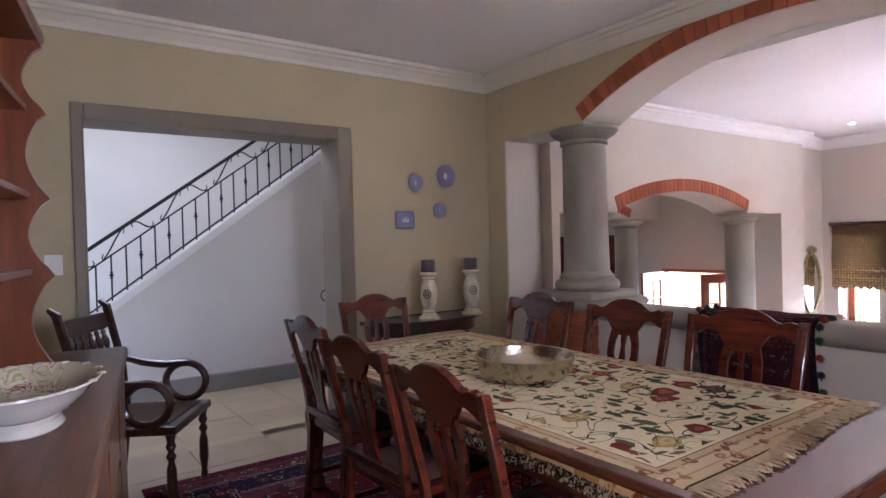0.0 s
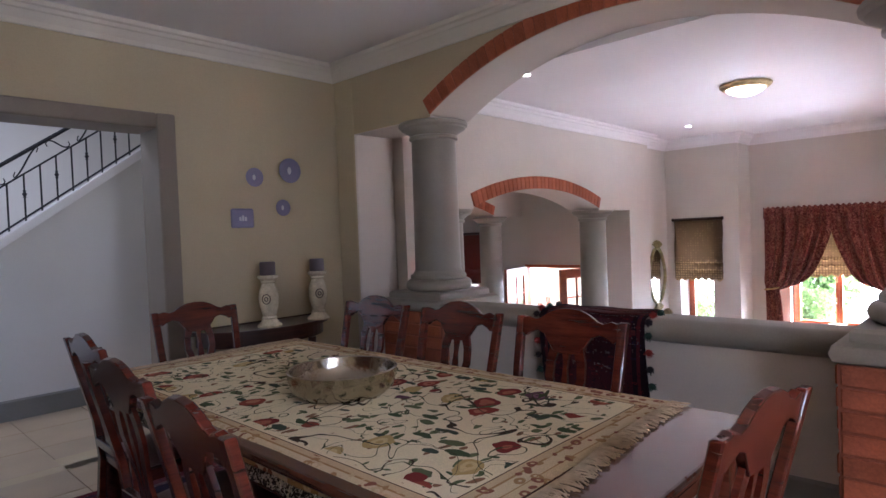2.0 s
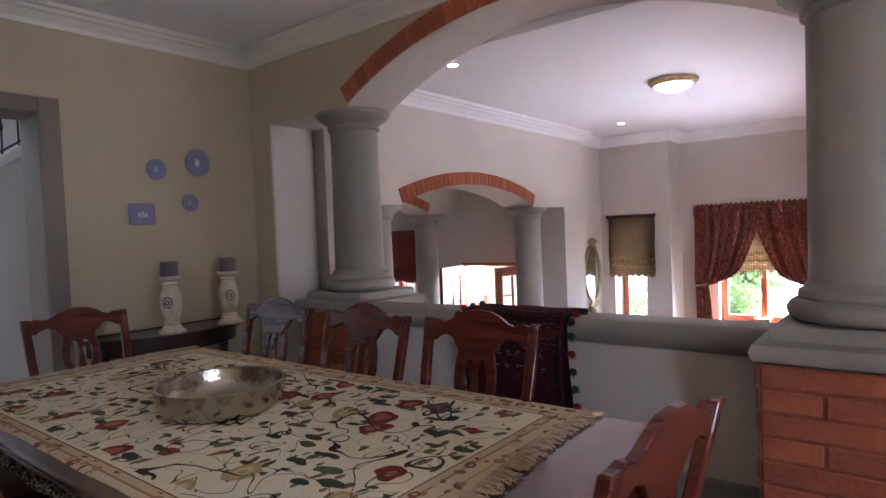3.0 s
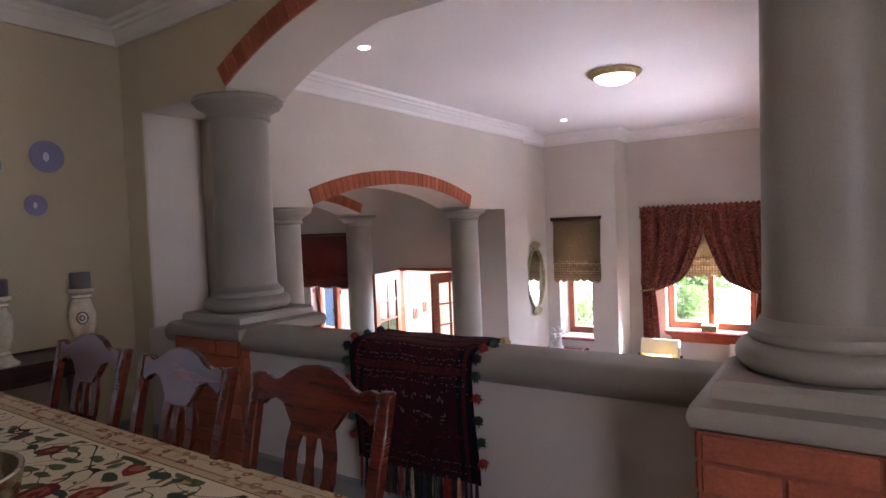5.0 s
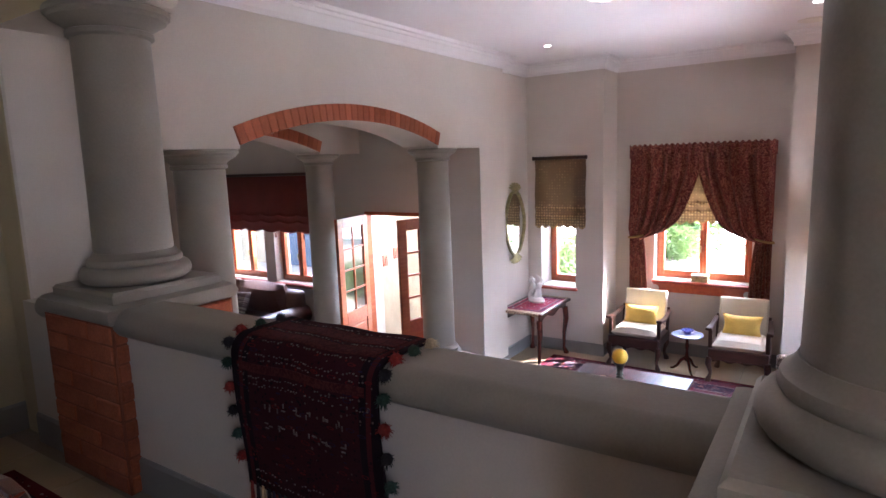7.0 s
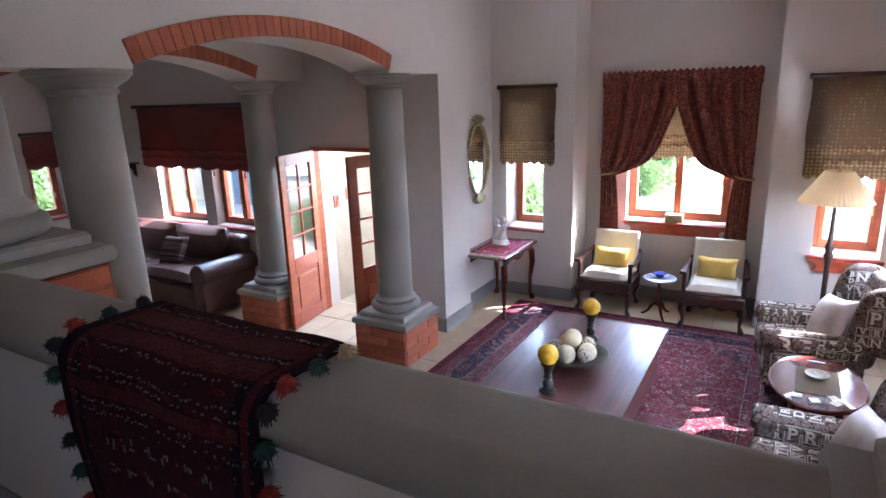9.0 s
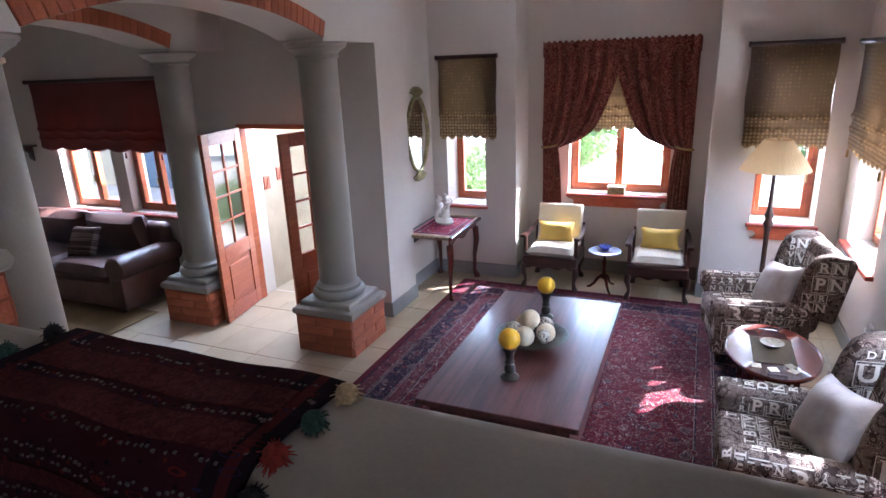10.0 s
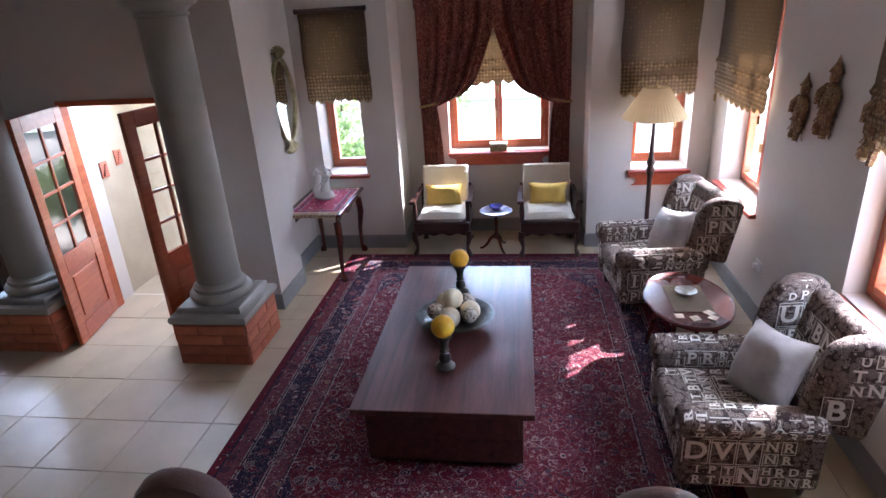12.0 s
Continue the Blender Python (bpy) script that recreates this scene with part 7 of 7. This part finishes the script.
part("wall", box(0, 0.4, -2.6, 6.0, 0, 4.2), M_OUT_WALL, nb)
part("roof", moved(prism([(-0.6, 4.2), (3.2, 4.2), (1.3, 5.4)], 9.2), Matrix.Translation((0, -2.9, 0))), M_TERRACOTTA, nb)
for y in (-1.2, 0.9, 3.4):
    part("door", box(-0.04, -0.001, y - 0.55, y + 0.55, 0.25, 2.3, 0.01), M_SLATE, nb)


def leaf_cloud(n, rx, ry, rz, size, seed):
    """Many small bent leaves inside a lumpy volume."""
    rng_ = np.random.RandomState(seed)
    lumps = rng_.normal(0, 0.45, (14, 3))
    verts, faces = [], []
    for i in range(n):
        c = lumps[rng_.randint(14)] + rng_.normal(0, 0.22, 3)
        c = np.array((c[0] * rx, c[1] * ry, c[2] * rz))
        a, b_ = rng_.normal(0, 1, 3), rng_.normal(0, 1, 3)
        a /= np.linalg.norm(a)
        b_ -= a * a.dot(b_)
        b_ /= np.linalg.norm(b_)
        s = size * rng_.uniform(0.6, 1.4)
        k = len(verts)
        verts += [tuple(c - a * s), tuple(c + b_ * s * 0.45), tuple(c + a * s), tuple(c - b_ * s * 0.45)]
        faces.append((k, k + 1, k + 2, k + 3))
    me = bpy.data.meshes.new("crown")
    me.from_pydata(verts, [], faces)
    me.materials.append(M_LEAF)
    return me


CROWNS = [leaf_cloud(5200, 1.6, 1.6, 1.3, 0.11, 3), leaf_cloud(4200, 1.2, 1.2, 0.9, 0.08, 5)]


def tree(x, y, h, s, k, a):
    t = thing("tree", pose(x, y, -1.46, 0, 0, a), "leafy green garden tree beyond the terrace", "tree", "garden trees")
    part("trunk", tube([(0, 0, -0.1), (0.05, 0, h * 0.4), (-0.04, 0.05, h * 0.75), (0, 0, h * 1.05)], [0.14 * s, 0.11 * s, 0.08 * s, 0.03], 10), M_BARK, t, smooth=True)
    for j in range(4):
        q = a + j * 1.6
        part("limb", tube([(0, 0, h * 0.55), (0.5 * s * math.cos(q), 0.5 * s * math.sin(q), h * 0.8), (0.9 * s * math.cos(q), 0.9 * s * math.sin(q), h * 1.05)], [0.06 * s, 0.045 * s, 0.015], 6), M_BARK, t)
    cr = new("crown", CROWNS[k])
    cr.parent = t
    cr.matrix_basis = Matrix.Translation((0, 0, h)) @ Matrix.Diagonal((s, s, s, 1))


for args in ((20.5, 4.6, 2.0, 1.0, 0, 0), (20.0, -2.6, 1.9, 1.0, 0, 140), (9.2, 17.5, 2.0, 1.4, 0, 10), (6.0, 18.5, 2.0, 1.3, 0, 50), (11.5, -12.5, 1.6, 1.1, 0, 90)):
    tree(*args)


def bush(x, y, s, a):
    b_ = new("bush", CROWNS[1])
    b_.matrix_basis = pose(x, y, -1.46 + 0.75 * s, 0, 0, a) @ Matrix.Diagonal((s, s, s, 1))
    tagged(b_, "dense green garden bush beyond the terrace", "bush", "garden bushes")


for args in ((18.6, -1.6, 0.8, 60), (18.5, 4.1, 0.55, 120), (13.2, 5.0, 0.7, 20), (12.6, 4.3, 0.5, 80), (7.6, 14.5, 0.9, 45), (9.6, 15.0, 0.9, 75)):
    bush(*args)
gc = thing("garden_chair", pose(11.6, 5.1, FL - 0.02, 0, 0, 100), "green enamelled metal garden chair on the terrace", "chair")
part("seat", box(-0.22, 0.22, -0.22, 0.22, 0.43, 0.455, 0.008), M_ROSE, gc)
for k in range(5):
    part("slat", box(-0.20 + 0.09 * k, -0.16 + 0.09 * k, -0.23, -0.215, 0.455, 0.86, 0.003), M_ROSE, gc)
part("top_rail", box(-0.22, 0.22, -0.24, -0.21, 0.8605, 0.90, 0.006), M_ROSE, gc)
for sx in (-1, 1):
    for sy in (-1, 1):
        part("leg", tube([(sx * 0.21, sy * 0.21, 0), (sx * 0.19, sy * 0.19, 0.43)], 0.014, 8), M_ROSE, gc)

# glowing panels added round the garden so the view outside washes out pale
M_FAR = glow("backdrop_glow", (0.95, 1.0, 0.93), 1.5)
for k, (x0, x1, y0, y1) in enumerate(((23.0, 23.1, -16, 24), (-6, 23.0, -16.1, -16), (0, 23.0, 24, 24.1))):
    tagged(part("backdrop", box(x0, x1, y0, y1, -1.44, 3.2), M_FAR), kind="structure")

# ---- bricks, arch bricks, tiles ----
def brick_mesh(w, d, h, name="brick"):
    bm = box(-w / 2, w / 2, -d / 2, d / 2, -h / 2, h / 2)
    bmesh.ops.bevel(bm, geom=bm.edges[:], offset=0.004, segments=1, affect="EDGES")
    me = bpy.data.meshes.new(name)
    bm.to_mesh(me)
    bm.free()
    me.materials.append(M_BRICK)
    return me


def pier_bricks(col, h):
    """Stretcher courses round a square pier."""
    course = 0.086
    n = int(round(h / course))
    ch = h / n
    size = 0.61
    long_b = brick_mesh(size * 2 / 3 - 0.012, 0.03, ch - 0.012)
    short_b = brick_mesh(size / 3 - 0.012, 0.03, ch - 0.012)
    rng_ = random.Random(5)
    for i in range(n):
        z = (i + 0.5) * ch
        for side in range(4):
            turn = Matrix.Rotation(math.pi / 2 * side, 4, "Z")
            if (i + side) % 2:
                spots = ((-size / 6, long_b), (size / 3, short_b))
            else:
                spots = ((-size / 3, short_b), (size / 6, long_b))
            for x, me in spots:
                b_ = new("brick", me)
                b_.parent = col
                b_.matrix_basis = turn @ Matrix.Translation((x, -0.302 - rng_.uniform(-0.003, 0.003), z))


for col, h in zip(COLS, (0.785, 0.785, 0.37, 0.37, 0.37)):
    pier_bricks(col, h)


def arch_bricks(parent, a0, a1, z0, rise, thick, n, m):
    """Bricks on end along an arch, in the xz plane, faces at y = 0."""
    half = abs(a1 - a0) / 2
    r = (half * half + rise * rise) / (2 * rise)
    mid, zc = (a0 + a1) / 2, z0 + rise - r
    top = math.asin(half / r)
    step = 2 * top / n
    bm = bmesh.new()
    w0, w1 = r * step - 0.007, (r + thick) * step - 0.007
    vs = [bm.verts.new((sx * (w0 if z == 0 else w1) / 2, y, z)) for z in (0, thick) for y in (-0.014, 0.05) for sx in (-1, 1)]
    for q in ((0, 1, 5, 4), (2, 6, 7, 3), (0, 4, 6, 2), (1, 3, 7, 5), (4, 5, 7, 6), (0, 2, 3, 1)):
        bm.faces.new([vs[k] for k in q])
    bmesh.ops.recalc_face_normals(bm, faces=bm.faces)
    bmesh.ops.bevel(bm, geom=bm.edges[:], offset=0.003, segments=1, affect="EDGES")
    me = bpy.data.meshes.new("arch_brick")
    bm.to_mesh(me)
    bm.free()
    me.materials.append(M_BRICK)
    for i in range(n):
        a = -top + step * (i + 0.5)
        ob = new("arch_brick", me)
        ob.parent = parent
        ob.matrix_basis = m @ Matrix.Translation((mid + (r + 0.002) * math.sin(a), 0, zc + (r + 0.002) * math.cos(a))) @ Matrix.Rotation(a, 4, "Y")
    line = [(mid + (r + 0.004) * math.sin(-top + step * k), zc + (r + 0.004) * math.cos(-top + step * k)) for k in range(n + 1)]
    line += [(mid + (r + thick - 0.002) * math.sin(-top + step * k), zc + (r + thick - 0.002) * math.cos(-top + step * k)) for k in range(n, -1, -1)]
    joint = part("arch_mortar", moved(moved(prism(line, 0.012), Matrix.Translation((0, -0.008, 0))), m), M_MORTAR, parent)


w_wide = bpy.data.objects["wall_arch_wide"]
arch_bricks(w_wide, 0.75, 3.39, 2.262, 0.36, 0.125, 36, Matrix.Translation((X_ARCH0, 0, 0)) @ AXIS_Y)
arch_bricks(bpy.data.objects["wall_arch_low"], 5.12, 7.58, 1.65, 0.21, 0.135, 34, Matrix.Translation((0, 4.155, 0)))
arch_bricks(bpy.data.objects["wall_arch_far"], 5.26, 7.72, 1.65, 0.21, 0.135, 34, Matrix.Translation((0, 5.99, 0)))


def tiles(floor, x0, x1, y0, y1, ox, oy, pitch, z, limit):
    bm = box(-pitch / 2 + 0.003, pitch / 2 - 0.003, -pitch / 2 + 0.003, pitch / 2 - 0.003, -0.012, 0, 0.0015, 1)
    me = bpy.data.meshes.new("tile")
    bm.to_mesh(me)
    bm.free()
    me.materials.append(M_TILE)
    count = 0
    for i in range(math.floor((x0 - ox) / pitch), math.ceil((x1 - ox) / pitch)):
        for j in range(math.floor((y0 - oy) / pitch), math.ceil((y1 - oy) / pitch)):
            x, y = ox + (i + 0.5) * pitch, oy + (j + 0.5) * pitch
            if count < limit and x0 < x + pitch / 2 and x - pitch / 2 < x1 and y0 < y + pitch / 2 and y - pitch / 2 < y1:
                t = new("tile", me)
                t.parent = floor
                t.matrix_basis = Matrix.Translation((x, y, z + 0.0012 * math.sin(3.1 * i + 5.7 * j)))
                count += 1


tiles(bpy.data.objects["floor_lounge"], 4.3, 10.5, -0.1, 7.0, 6.73, 4.54, 0.5, FL, 300)
tiles(bpy.data.objects["floor_dining"], -0.6, 3.6, 0.6, 6.05, 1.66, 4.14, 0.5, FD, 150)
